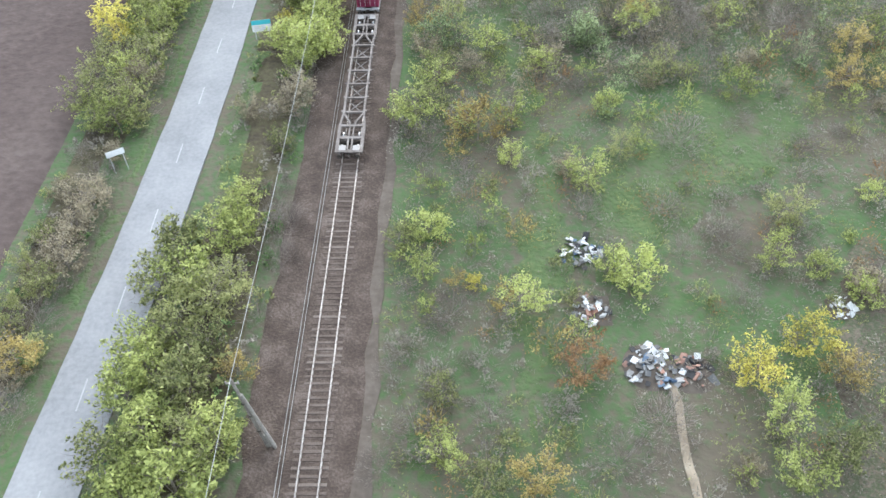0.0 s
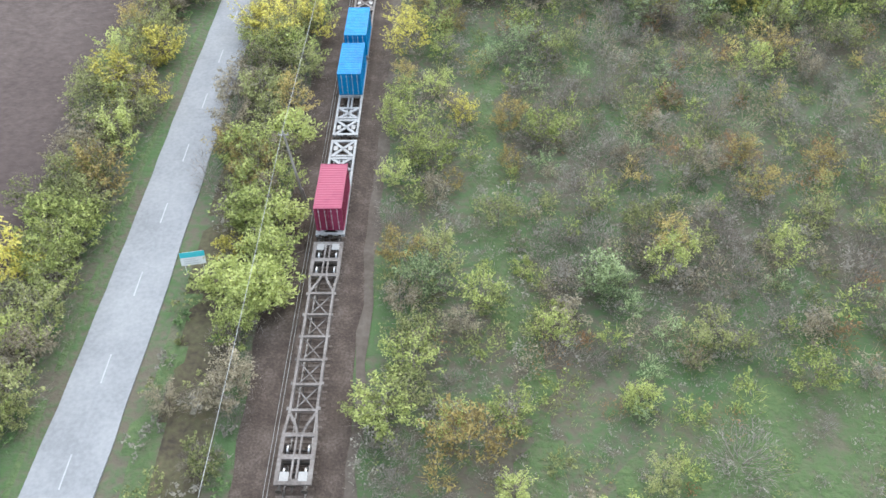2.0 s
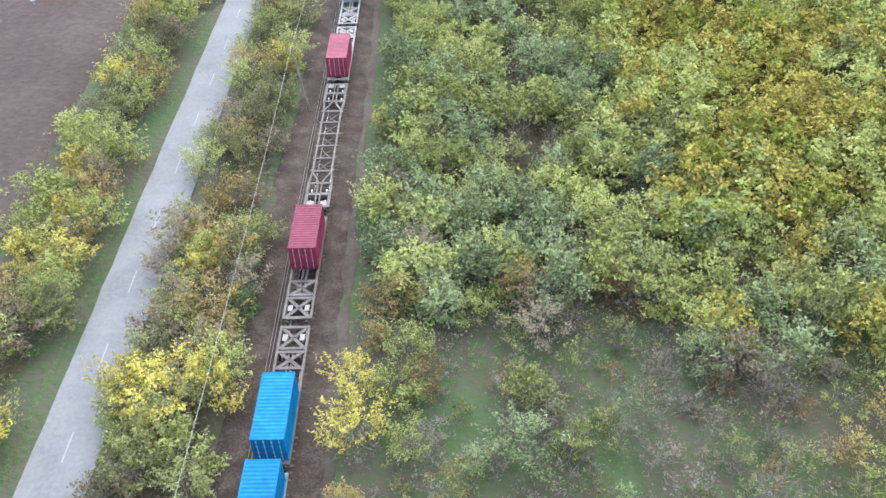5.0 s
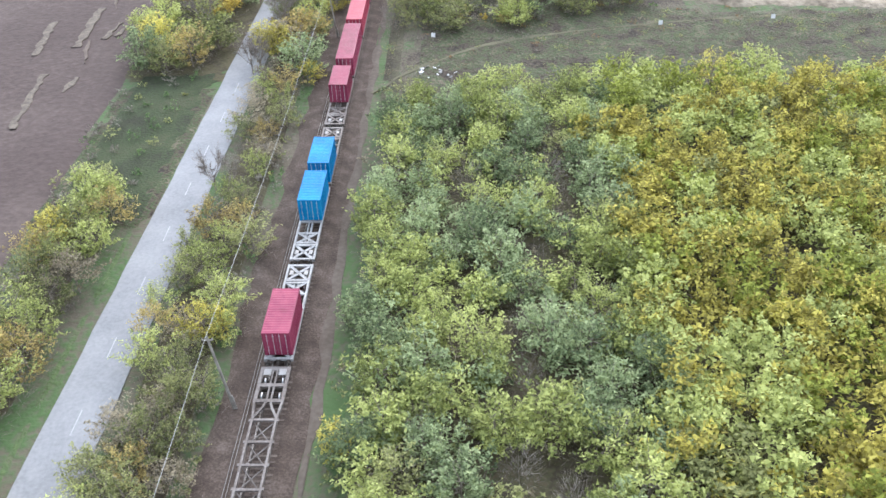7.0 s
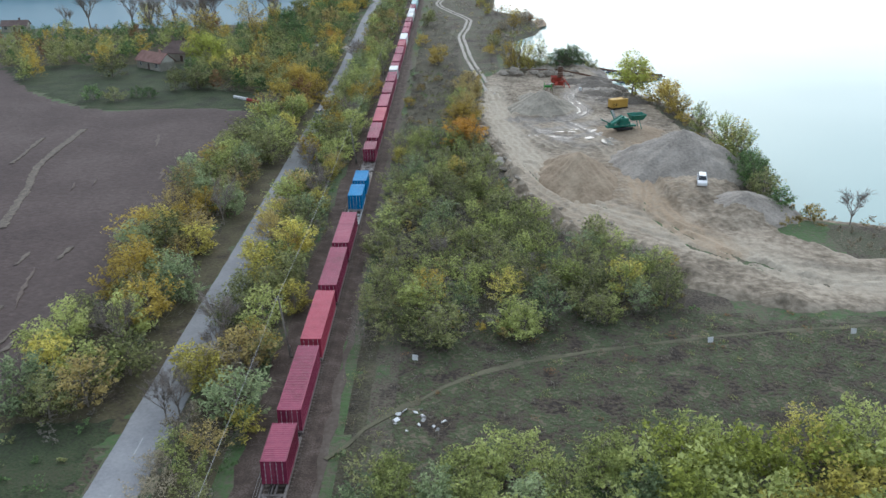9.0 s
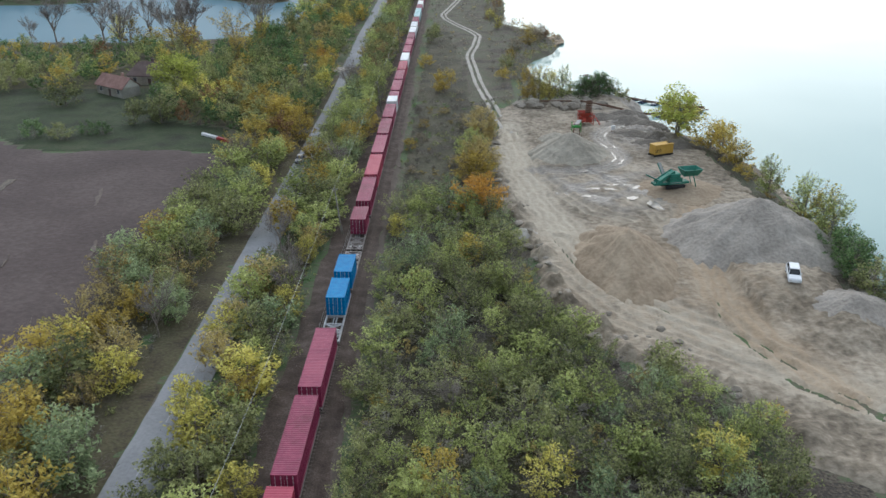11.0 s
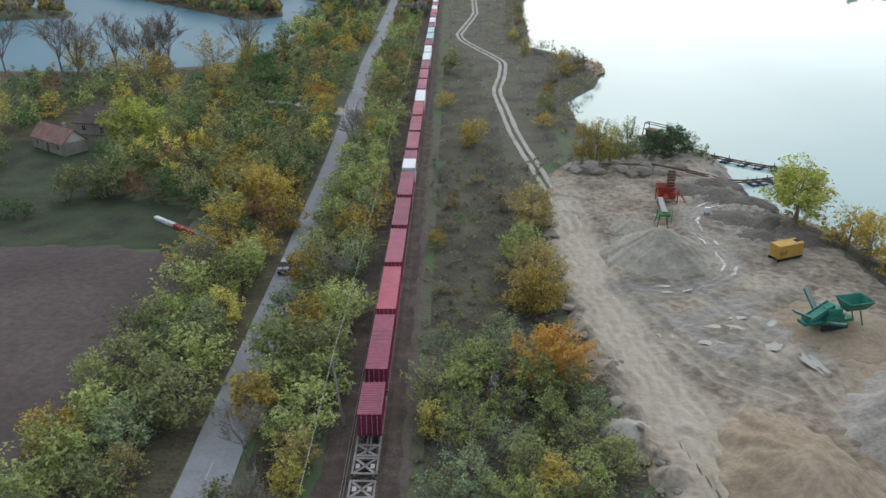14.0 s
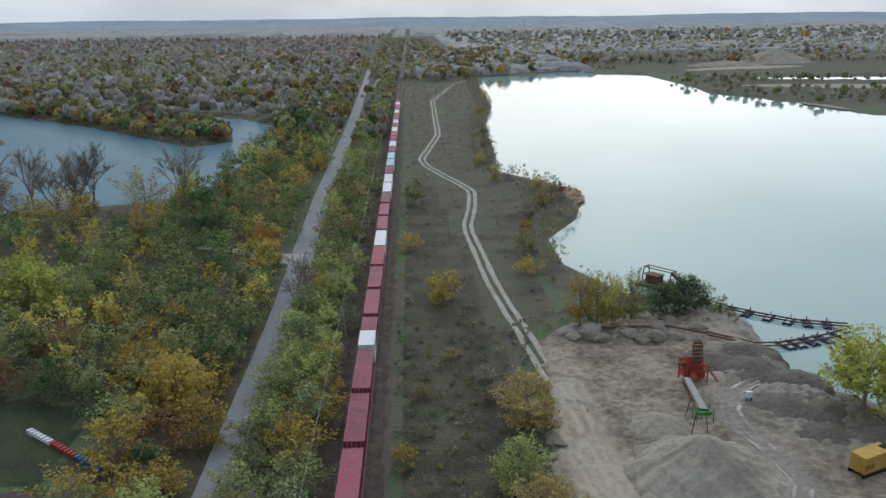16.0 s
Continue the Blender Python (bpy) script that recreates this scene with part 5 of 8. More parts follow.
def floating_pipe(line, rafts, label):
    """Twin dredge pipes carried over the water on crosswise pontoons."""
    p = tagged(new("dredge_pipeline"), label, "pipeline")
    pts = [Vector(q) for q in line]
    for off in (-0.7, 0.7):
        aside = [(pts[min(i + 1, len(pts) - 1)] - pts[max(i - 1, 0)]).cross(Vector((0, 0, 1))).normalized() * off for i in range(len(pts))]
        part("pipe", tube([q + a for q, a in zip(pts, aside)], 0.16, 8), RUSTSTEEL, p)
    for i, t in rafts:
        a, b = pts[i], pts[i + 1]
        c, d = a.lerp(b, t), (b - a).normalized()
        n = d.cross(Vector((0, 0, 1))).normalized()
        c.z = -1.45
        bm = B()
        for s in (-0.5, 0.5):
            rod(bm, c + d * s - n * 1.9, c + d * s + n * 1.9, 0.34, n=10)
        f = part("float", bm, PONTOON, p, "dark blue pontoon float")
        part("crossbar", beam(beam(B(), c - n * 1.3 + Vector((0, 0, 0.3)), c - n * 1.3 + Vector((0, 0, 1.0)), 0.15, 0.15), c - n * 1.6 + Vector((0, 0, 0.32)), c + n * 1.6 + Vector((0, 0, 0.32)), 0.8, 0.1), GALV if i % 2 else PONTOON, f)
    return p


screening_plant(47.9, 403.0)
conveyor(46.0, 400.2, 2.3, 42.9, 384.6, 5.2)
mobile_crusher(57.0, 353.2, 14)
generator_box(60.4, 377.3, 24)
SILVER_WHITE = mat("white_car_paint", ((0.62, 0.63, 0.64), (0.75, 0.76, 0.77)), 0.5, 0.25, 0.0, spec=0.6)
BLACKCAR = mat("black_car_paint", ((0.01, 0.012, 0.016), (0.02, 0.023, 0.03)), 0.5, 0.18, 0.0, spec=0.7)
REDCAR = mat("red_car_paint", ((0.25, 0.03, 0.03), (0.35, 0.05, 0.04)), 0.5, 0.3, 0.0, spec=0.6)
car(63.0, 309.5, QH(63.0, 309.5) + 0.05, -14, SILVER_WHITE, "white estate car parked on the gravel heap", 8, True)
car(-16.9, 372.5, 0.13, 2, BLACKCAR, "black hatchback on the pale country road")
car(-25.6, 868, 0.13, 2, REDCAR, "red car far along the country road")
floating_pipe([(61, 444, 1.2), (62.5, 441, -0.2), (65.2, 438.7, -0.9), (70.4, 434.2, -1.0), (76, 430, -1.0), (84, 427.5, -1.0)], [(2, 0.25), (2, 0.75), (3, 0.3), (3, 0.8), (4, 0.2), (4, 0.6)], "twin rusty dredge pipes on dark floats across the lake")
floating_pipe([(55.6, 419.1, 1.5), (60, 418.4, 0.6), (64, 418.6, -0.5), (68.1, 419.5, -0.9), (72.3, 420.6, -0.9), (78, 422.5, -0.9), (84, 425.5, -0.9)], [(3, 0.3), (3, 0.8), (4, 0.3), (4, 0.8), (5, 0.4)], "second pair of rusty dredge pipes on blue floats")
pipe = tagged(new("shore_pipe"), "long rusty pipe lying over the sand bank", "pipe")
part("pipe", rod(rod(B(), (36, 421.8, 2.0), (49.5, 421, 2.2), 0.2, n=10), (49.5, 421, 2.2), (55.6, 419.1, 1.5), 0.2, n=10), RUSTSTEEL, pipe)
part("trestle", beam(beam(B(), (43, 421.4, -0.2), (43, 421.4, 2.0), 0.12, 0.12), (49.3, 421, -0.2), (49.3, 421, 2.1), 0.12, 0.12), RUSTSTEEL, pipe)


def dredge(x, y):
    d = tagged(new("floating_dredge"), "dark rusty floating dredge with steel gantries behind the mound", "dredge")
    for sx in (-1, 1):
        part("hull", box(B(), sx * 2.2 - 1, sx * 2.2 + 1, -5, 5, -0.5, 0.6, 0.15), RUSTSTEEL, d)
    part("deck", box(B(), -3.1, 3.1, -4.5, 4.5, 0.6, 0.75), RUSTSTEEL, d)
    part("cabin", box(box(B(), -1.4, 1.4, -0.5, 3.0, 0.75, 2.6, 0.05), -1.6, 1.6, -0.7, 3.2, 2.6, 2.75), RUSTSTEEL, d)
    for y0 in (-4.2, 3.8):
        bm = B()
        for sx in (-1, 1):
            beam(bm, (sx * 1.8, y0, 0.7), (sx * 1.0, y0, 4.4), 0.2, 0.2)
        beam(bm, (-1.1, y0, 4.4), (1.1, y0, 4.4), 0.2, 0.25)
        beam(bm, (-1.4, y0, 2.6), (1.4, y0, 2.6), 0.15, 0.18)
        part("gantry", bm, RUSTSTEEL, d)
    part("ladder_boom", beam(B(), (0, -3.8, 4.0), (0, -9.5, 0.8), 0.8, 0.5), RUSTSTEEL, d)
    part("walkway", beam(beam(B(), (-1.0, -4.2, 4.4), (-1.0, 3.8, 4.4), 0.15, 0.2), (1.0, -4.2, 4.4), (1.0, 3.8, 4.4), 0.15, 0.2), RUSTSTEEL, d)
    d.matrix_basis = pose(x, y, -1.5, 0, 0, 40) @ Matrix.Diagonal((0.8, 0.8, 0.85, 1))


dredge(57.5, 453.0)


def rowing_boat(x, y, turn):
    b = tagged(new("rowing_boat"), "small white boat moored at the sandy shore", "boat")
    st = [(-2.0, 0.75, 0.0), (-1.0, 0.85, -0.05), (0.4, 0.82, -0.05), (1.5, 0.5, 0.05), (2.1, 0.06, 0.2)]
    v, f = [], []
    for yy, w, lift in st:
        v += [(-w, yy, 0.55 + lift), (-w * 0.7, yy, 0.0), (w * 0.7, yy, 0.0), (w, yy, 0.55 + lift), (w * 0.88, yy, 0.55 + lift), (w * 0.62, yy, 0.08), (-w * 0.62, yy, 0.08), (-w * 0.88, yy, 0.55 + lift)]
    for i in range(len(st) - 1):
        o = 8 * i
        f += [(o + k, o + (k + 1) % 8, o + 8 + (k + 1) % 8, o + 8 + k) for k in range(8)]
    f += [tuple(range(7, -1, -1))]
    put("hull", mesh_of("hull", v, f, WHITEPAINT), b)
    for yy in (-0.9, 0.5):
        part("bench", box(B(), -0.7, 0.7, yy - 0.13, yy + 0.13, 0.36, 0.41), POLEWOOD, b)
    b.matrix_basis = pose(x, y, -1.62, 0, 0, turn)


rowing_boat(66.6, 405.6, 200)
for x, y in ((68.6, 402.2), (70.2, 401.6)):
    tagged(part("mooring_post", rod(B(), (x, y, -2.4), (x, y, -0.6), 0.08, n=7), RUSTSTEEL), "short dark mooring post in the shallows", "post")
sb = tagged(new("switch_box"), "small white electric box on legs in the sand", "box")
part("cabinet", box(B(), -0.4, 0.4, -0.25, 0.25, 0.6, 1.5, 0.03), WHITEPAINT, sb)
part("legs", box(box(B(), -0.35, -0.28, -0.2, 0.2, -0.4, 0.6), 0.28, 0.35, -0.2, 0.2, -0.4, 0.6), RUSTSTEEL, sb)
sb.matrix_basis = pose(53.3, 395.7, QH(53.3, 395.7))

ROCK = mat("caked_sand_clod", ((0.15, 0.128, 0.1), (0.24, 0.208, 0.168), (0.34, 0.3, 0.248)), 0.6, 0.95, 0.6, obj=0.3)


def rock_mesh(seed, squash=0.6):
    r = random.Random(seed)
    bm = B()
    bmesh.ops.create_icosphere(bm, subdivisions=2, radius=1)
    for v in bm.verts:
        v.co *= 0.8 + 0.3 * noise.noise(v.co * 1.3 + Vector((seed, 0, 0))) + r.uniform(-0.04, 0.04)
        v.co.z *= squash
    me = bpy.data.meshes.new("rock")
    bm.to_mesh(me)
    bm.free()
    me.materials.append(ROCK)
    return me


ROCKS = [rock_mesh(i) for i in range(4)]
for i in range(70):
    k = rng.uniform()
    if k < 0.45:
        x, y = rng.uniform(31, 56), 421 + rng.uniform(-3, 5)
    elif k < 0.75:
        x, y = 27 + rng.uniform(-2, 3), rng.uniform(312, 352)
    else:
        x, y = rng.uniform(30, 48), rng.uniform(284, 304)
    if not inside(QUARRY, np.array([x]), np.array([y]))[0]:
        continue
    s = rng.uniform(0.25, 0.8) if k > 0.45 else rng.uniform(0.6, 2.6)
    tagged(put("boulder", ROCKS[i % 4], at=pose(x, y, QH(x, y) * 0.9 - 0.05, 0, 0, rng.uniform(0, 360)) @ Matrix.Diagonal((s, s, s, 1))), "rough grey boulder in the gravel yard", "rock", "boulders in the gravel yard")

PUDDLE = mat("puddle_water", ((0.14, 0.13, 0.112), (0.21, 0.198, 0.175)), 0.5, 0.15, 0.0, spec=0.45)


# water standing in the curved wheel tracks
def pool(cx, cy, rx, ry, turn):
    ring = []
    for k in range(28):
        a = 6.2832 * k / 28
        q = 1 + 0.24 * math.sin(2 * a + cx) + 0.18 * math.sin(5 * a + cy) + 0.08 * math.sin(9 * a + cx * cy)
        u, v = math.cos(a) * rx * q, math.sin(a) * ry * q
        ring.append((cx + u * math.cos(radians(turn)) - v * math.sin(radians(turn)), cy + u * math.sin(radians(turn)) + v * math.cos(radians(turn))))
    zs = quarry_height(np.array([p[0] for p in ring]), np.array([p[1] for p in ring]))
    z = float(np.percentile(zs, 60)) + 0.03
    tagged(put("puddle", mesh_of("puddle", [(*p, z) for p in ring], [tuple(range(28))], PUDDLE)), "shallow puddle mirroring the white sky", "puddle", kind="structure")


wet_run = np.array(WETLINE[::4], float)
for i in range(len(wet_run) - 1):
    a, d = wet_run[i], wet_run[i + 1] - wet_run[i]
    n = np.array([d[1], -d[0]]) / np.hypot(*d)
    for k in range(int(np.hypot(*d) // 2.1)):
        for side in (-0.9, 0.9):
            c = a + d * (k + 0.5 + rng.uniform(-0.2, 0.2)) / (np.hypot(*d) // 2.1) + n * side
            if rng.uniform() < 0.6:
                pool(float(c[0]), float(c[1]), rng.uniform(0.16, 0.3), rng.uniform(0.9, 1.7), math.degrees(math.atan2(-d[0], d[1])))
for cx, cy, rx, ry, turn in ((44, 354, 2.4, 0.6, -10), (48.5, 349, 1.8, 0.7, 30), (52, 345, 0.8, 3.0, 10), (54, 351, 0.7, 2.4, -12), (41, 350, 1.6, 0.6, 8), (50.5, 355, 1.2, 0.5, 40), (53.4, 335, 0.55, 4.2, 4), (54.4, 326, 0.45, 3.2, -8), (36, 352, 1.5, 0.5, -15), (47, 357, 2.2, 0.45, 12)):
    pool(cx, cy, rx, ry, turn)


for x, y, r, h in ((58, 407, 5.5, 1.5), (62.5, 402, 4.5, 1.6), (57.5, 394, 5.0, 1.2), (63, 392, 4.5, 1.5), (59.5, 386, 4.0, 1.0), (66, 385, 4.0, 1.4), (53, 410, 4.5, 1.3), (60, 413, 4.5, 1.4)):
    heap(x, y, r, h, "spoil_heap", "low heap of dark wet spoil behind the works", SPOIL, 1.1, n=34)
heap(27.0, 331.2, 2.3, 1.2, "sand_heap", "small pale sand heap at the yard's rim", DIRT, 1.2, n=24)
for k in range(46):
    s = bank.uniform(0, 7)
    i = int(s)
    c = LEFT_BANK[i] + (LEFT_BANK[i + 1] - LEFT_BANK[i]) * (s - i) + bank.normal(0, 1.0, 2)
    q = float(bank.uniform(0.35, 1.1))
    x, y = float(c[0]), float(c[1])
    tagged(put("boulder", ROCKS[k % 4], at=pose(x, y, QH(x, y) * 0.85 - 0.1, 0, 0, float(bank.uniform(0, 360))) @ Matrix.Diagonal((q * 1.3, q, q * 0.7, 1))), "pale clod of caked sand on the yard's bank", "rock", "clods on the yard bank")


# ---- trees ----
def blades(name, c, u, v, material, facets=None):
    """A mesh of loose three-sided leaves or twigs: centres c, half lengths u, half widths v; facets: further triangles."""
    p = np.stack([c - u - v, c - u + v, c + u], 1).reshape(-1, 3)
    if facets is not None:
        p = np.r_[p, facets.reshape(-1, 3)]
    n = len(p) // 3
    me = bpy.data.meshes.new(name)
    me.vertices.add(3 * n)
    me.vertices.foreach_set("co", p.ravel())
    me.loops.add(3 * n)
    me.loops.foreach_set("vertex_index", np.arange(3 * n))
    me.polygons.add(n)
    me.polygons.foreach_set("loop_start", np.arange(0, 3 * n, 3))
    me.materials.append(material)
    me.update(calc_edges=True)
    return me


def unit(n, r):
    v = r.normal(size=(n, 3))
    return v / np.linalg.norm(v, axis=1)[:, None]


def leaf_frames(n, size, r, flat=1.0):
    """Half axes of n leaves, more level than upright."""
    a = unit(n, r)
    nrm = unit(n, r) * 0.8 + np.array([0, 0, flat])
    a = np.cross(nrm, a)
    a /= np.linalg.norm(a, axis=1)[:, None] + 1e-6
    b = np.cross(nrm, a)
    b /= np.linalg.norm(b, axis=1)[:, None] + 1e-6
    s = size * r.uniform(0.6, 1.35, n)[:, None]
    return a * s, b * s * r.uniform(0.4, 0.75, n)[:, None]


def crown_points(h, rad, low, clumps, leaves, r, spread=0.34):
    """Leaf places in loose tufts along shoots that fan out to an uneven outline, and the shoots' tips."""
    a = r.uniform(0, 2 * math.pi, clumps)
    zz = r.uniform(-0.8, 1, clumps)
    p1, p2 = r.uniform(0, 6.28, 2)
    lobe = 1 + 0.2 * np.sin(2 * a + p1) + 0.14 * np.sin(3 * a + p2 + 2 * zz)
    q = (1 - np.abs(zz) ** 2.2) ** 0.5 * lobe * r.uniform(0.35, 1.08, clumps) ** 0.7
    mid, half = (h + low) / 2, (h - low) / 2
    tip = np.c_[np.cos(a) * q * rad, np.sin(a) * q * rad, mid + zz * half * r.uniform(0.72, 1.06, clumps)]
    root = tip * np.array([0.3, 0.3, 0.0]) + np.c_[np.zeros(clumps), np.zeros(clumps), low + (tip[:, 2] - low) * 0.55]
    who = r.integers(0, clumps, leaves)
    t = r.uniform(0.25, 1.08, leaves) ** 0.7
    w = rad * spread * r.uniform(0.3, 0.62, clumps)[who] * (1.15 - 0.45 * t)
    p = root[who] + (tip - root)[who] * t[:, None] + unit(leaves, r) * np.array([1, 1, 0.62]) * (w * r.uniform(0.2, 1.1, leaves))[:, None]
    p[:, 2] = np.maximum(p[:, 2], 0.05)
    return p, tip


def limbs(bm, h, low, cs, r, thick):
    top = Vector((r.uniform(-0.2, 0.2), r.uniform(-0.2, 0.2), low + (h - low) * 0.55))
    rod(bm, (0, 0, -0.3), top, thick, thick * 0.4, 7)
    for c in cs[::5]:
        z = min(top.z * 0.95, max(low * 0.6, c[2] - 0.45 * math.hypot(c[0], c[1])))
        rod(bm, top * (z / top.z), Vector(c), thick * 0.32, thick * 0.08, 4)


def tree_kind(seed, h, rad, low, clumps, leaves, leaf, thick=0.14, spread=0.34, twigs=0.2):
    """Meshes of one tree shape: trunk with limbs, and crown."""
    r = np.random.default_rng(seed)
    p, cs = crown_points(h, rad, low, clumps, leaves, r, spread)
    u, v = leaf_frames(leaves, leaf, r)
    c, a, w = twig_cloud(int(leaves * twigs), h * 1.04, rad * 1.05, r, 0.015)
    crown = blades("crown", np.r_[p, c], np.r_[u, a], np.r_[v, w], LEAF["olive"])
    crown.materials.append(TWIG)
    crown.polygons.foreach_set("material_index", np.r_[np.zeros(len(p), int), np.ones(len(c), int)])
    bm = B()
    limbs(bm, h, low, cs, r, thick)
    trunk = bpy.data.meshes.new("trunk")
    bm.to_mesh(trunk)
    bm.free()
    trunk.materials.append(BARK)
    return trunk, crown


def twig_cloud(n, h, rad, r, width=0.03):
    """Bare twigs that fan up and out from the ground, as thin blades."""
    way = unit(n, r)
    way[:, 2] = np.abs(way[:, 2])
    mid = way * (r.uniform(0.05, 1.0, n) ** 0.45)[:, None] * np.array([rad, rad, h])
    d = way * np.array([1, 1, 0.7]) + np.array([0, 0, 0.45]) + r.normal(0, 0.45, (n, 3))
    d = d / np.linalg.norm(d, axis=1)[:, None] * (r.uniform(0.12, 0.3, n) * (0.5 * h + 0.5 * rad))[:, None]
    base, tip = mid - d / 2, mid + d / 2
    d = tip - base
    side = np.cross(d, unit(n, r))
    side = side / (np.linalg.norm(side, axis=1)[:, None] + 1e-6) * width
    return (base + tip) / 2, d / 2, side


def bare_kind(seed, h, rad, n, width=0.035, thick=0.1, stems=7):
    """A leafless bush or sapling: stems from the ground and a cloud of fine twigs."""
    r = np.random.default_rng(seed)
    c, u, v = twig_cloud(n, h, rad, r, width)
    twigs = blades("branchwork", c, u, v, TWIG)
    bm = B()
    for i in range(stems):
        a = r.uniform(0, 6.28)
        q = r.uniform(0.3, 0.8) * rad * (1 if stems > 1 else 0.3)
        rod(bm, (0, 0, -0.3), (math.cos(a) * q, math.sin(a) * q, h * r.uniform(0.55, 0.85)), thick, thick * 0.2, 4)
    return stem_mesh(bm), twigs


def stem_mesh(bm):
    trunk = bpy.data.meshes.new("trunk")
    bm.to_mesh(trunk)
    bm.free()
    trunk.materials.append(BARK)
    return trunk


def branching_kind(seed, h, rad, n, width=0.02, thick=0.1, boughs=10, forks=7):
    """A leafless tree: trunk, rising boughs that fork, and fine twigs on the forks."""
    r = np.random.default_rng(seed)
    bm = B()
    rod(bm, (0, 0, -0.3), (0.05 * h, 0, 0.42 * h), thick, thick * 0.7, 7)
    ends = []
    for i in range(boughs):
        a = 6.28 * i / boughs + r.uniform(-0.4, 0.4)
        q, z = rad * r.uniform(0.2, 0.7), h * r.uniform(0.62, 1.0)
        base = Vector((0.05 * h, 0, 0.42 * h)) * float(r.uniform(0.45, 1.0))
        tip = Vector((math.cos(a) * q, math.sin(a) * q, z))
        knee = base.lerp(tip, 0.5) + Vector((math.cos(a), math.sin(a), -0.3)) * (0.1 * rad)
        rod(bm, base, knee, thick * 0.45, thick * 0.28, 5)
        rod(bm, knee, tip, thick * 0.28, thick * 0.08, 4)
        ends.append((knee, tip))
        for k in range(forks):
            p = knee.lerp(tip, float(r.uniform(0.0, 0.8)))
            e = p + Vector((math.cos(a) + r.normal(0, 0.8), math.sin(a) + r.normal(0, 0.8), 1.3 + r.normal(0, 0.4))).normalized() * (0.3 * h * float(r.uniform(0.5, 1.0)))
            rod(bm, p, e, thick * 0.14, thick * 0.04, 3)
            ends.append((p, e))
    a, b = np.array([p[:] for p, _ in ends]), np.array([e[:] for _, e in ends])
    who, t = r.integers(0, len(ends), n), r.uniform(0.1, 1.05, n)[:, None]
    foot = a[who] + (b - a)[who] * t
    d = (b - a)[who] / np.linalg.norm((b - a)[who], axis=1)[:, None] + r.normal(0, 0.6, (n, 3)) + np.array([0, 0, 0.25])
    d = d / np.linalg.norm(d, axis=1)[:, None] * (0.11 * h * r.uniform(0.5, 1.3, n))[:, None]
    side = np.cross(d, unit(n, r))
    side = side / (np.linalg.norm(side, axis=1)[:, None] + 1e-6) * width
    return stem_mesh(bm), blades("branchwork", foot + d / 2, d / 2, side, TWIG)


ROUND = [tree_kind(10 + i, 5.4, 3.0, 0.1, 60, 1550, 0.175, spread=0.56) for i in range(6)]
HALF = [tree_kind(110 + i, 5.3, 2.8, 0.3, 46, 1350, 0.13, 0.09, 0.5, 0.3) for i in range(7)]
BROAD = [tree_kind(20 + i, 5.2, 3.2, 0.0, 110, 4000, 0.14, spread=0.46) for i in range(3)]
BUSH = [tree_kind(30 + i, 2.9, 2.1, 0.0, 34, 1000, 0.12, 0.07, 0.55) for i in range(4)]
TALL = [tree_kind(50 + i, 10.5, 3.1, 0.4, 90, 3600, 0.155, 0.2, 0.4) for i in range(3)]
BARE = [branching_kind(70 + i, 5.4, 2.6, 1700, 0.013) for i in range(3)]
SCRUB = [bare_kind(80 + i, 2.2, 2.1, 1000, 0.011, 0.025) for i in range(3)]
SAPLING = [bare_kind(90 + i, 5.0, 2.1, 520, 0.014, 0.06, 1) for i in range(4)]
WORDS = {"yellow": "bright yellow autumn", "lime": "yellow-green", "olive": "dull olive-green", "grey": "grey-green", "green": "dark green", "ochre": "ochre-brown", "gold": "golden autumn", "fresh": "bright lime", "orange": "orange autumn", "rust": "rust-brown", "dry": "withered beige", "far": "dull brown-green", "haze": "pale grey", "distant": "haze-toned grey-brown", "brush": "grey-brown", "faded": "haze-paled grey-brown"}
FORMS = {"broad_tree": (BROAD, "broad {} tree with a dense rounded crown", "tree"), "tree": (ROUND, "{} tree with a rounded uneven crown", "tree"), "shrub": (BUSH, "low {} shrub with dense leaves", "shrub"), "poplar": (TALL, "tall slender {} tree with an open crown", "tree"), "half_bare_tree": (HALF, "half-bare {} tree with sparse leaves and visible twigs", "tree"), "sapling": (SAPLING, "thin leafless grey sapling with sparse twigs", "tree"), "bare_tree": (BARE, "leafless grey tree with fine twigs", "tree"), "thicket_bush": (SCRUB, "leafless brown thicket bush with fine twigs", "shrub")}
NAMES = {("tree", "hedge"): "hedge_tree", ("tree", "wood"): "young_tree", ("half_bare_tree", "hedge"): "hedge_tree", ("half_bare_tree", "thicket"): "thicket_tree", ("half_bare_tree", "wood"): "young_tree", ("half_bare_tree", "track"): "trackside_tree"}
GROUPS = {"hedge": "hedge along the field", "track": "trees beside the track", "wood": "young wood", "thicket": "thicket before the gravel works", "lake": "trees on the lake shore", "west": "woodland round the farmhouse"}
spots = []


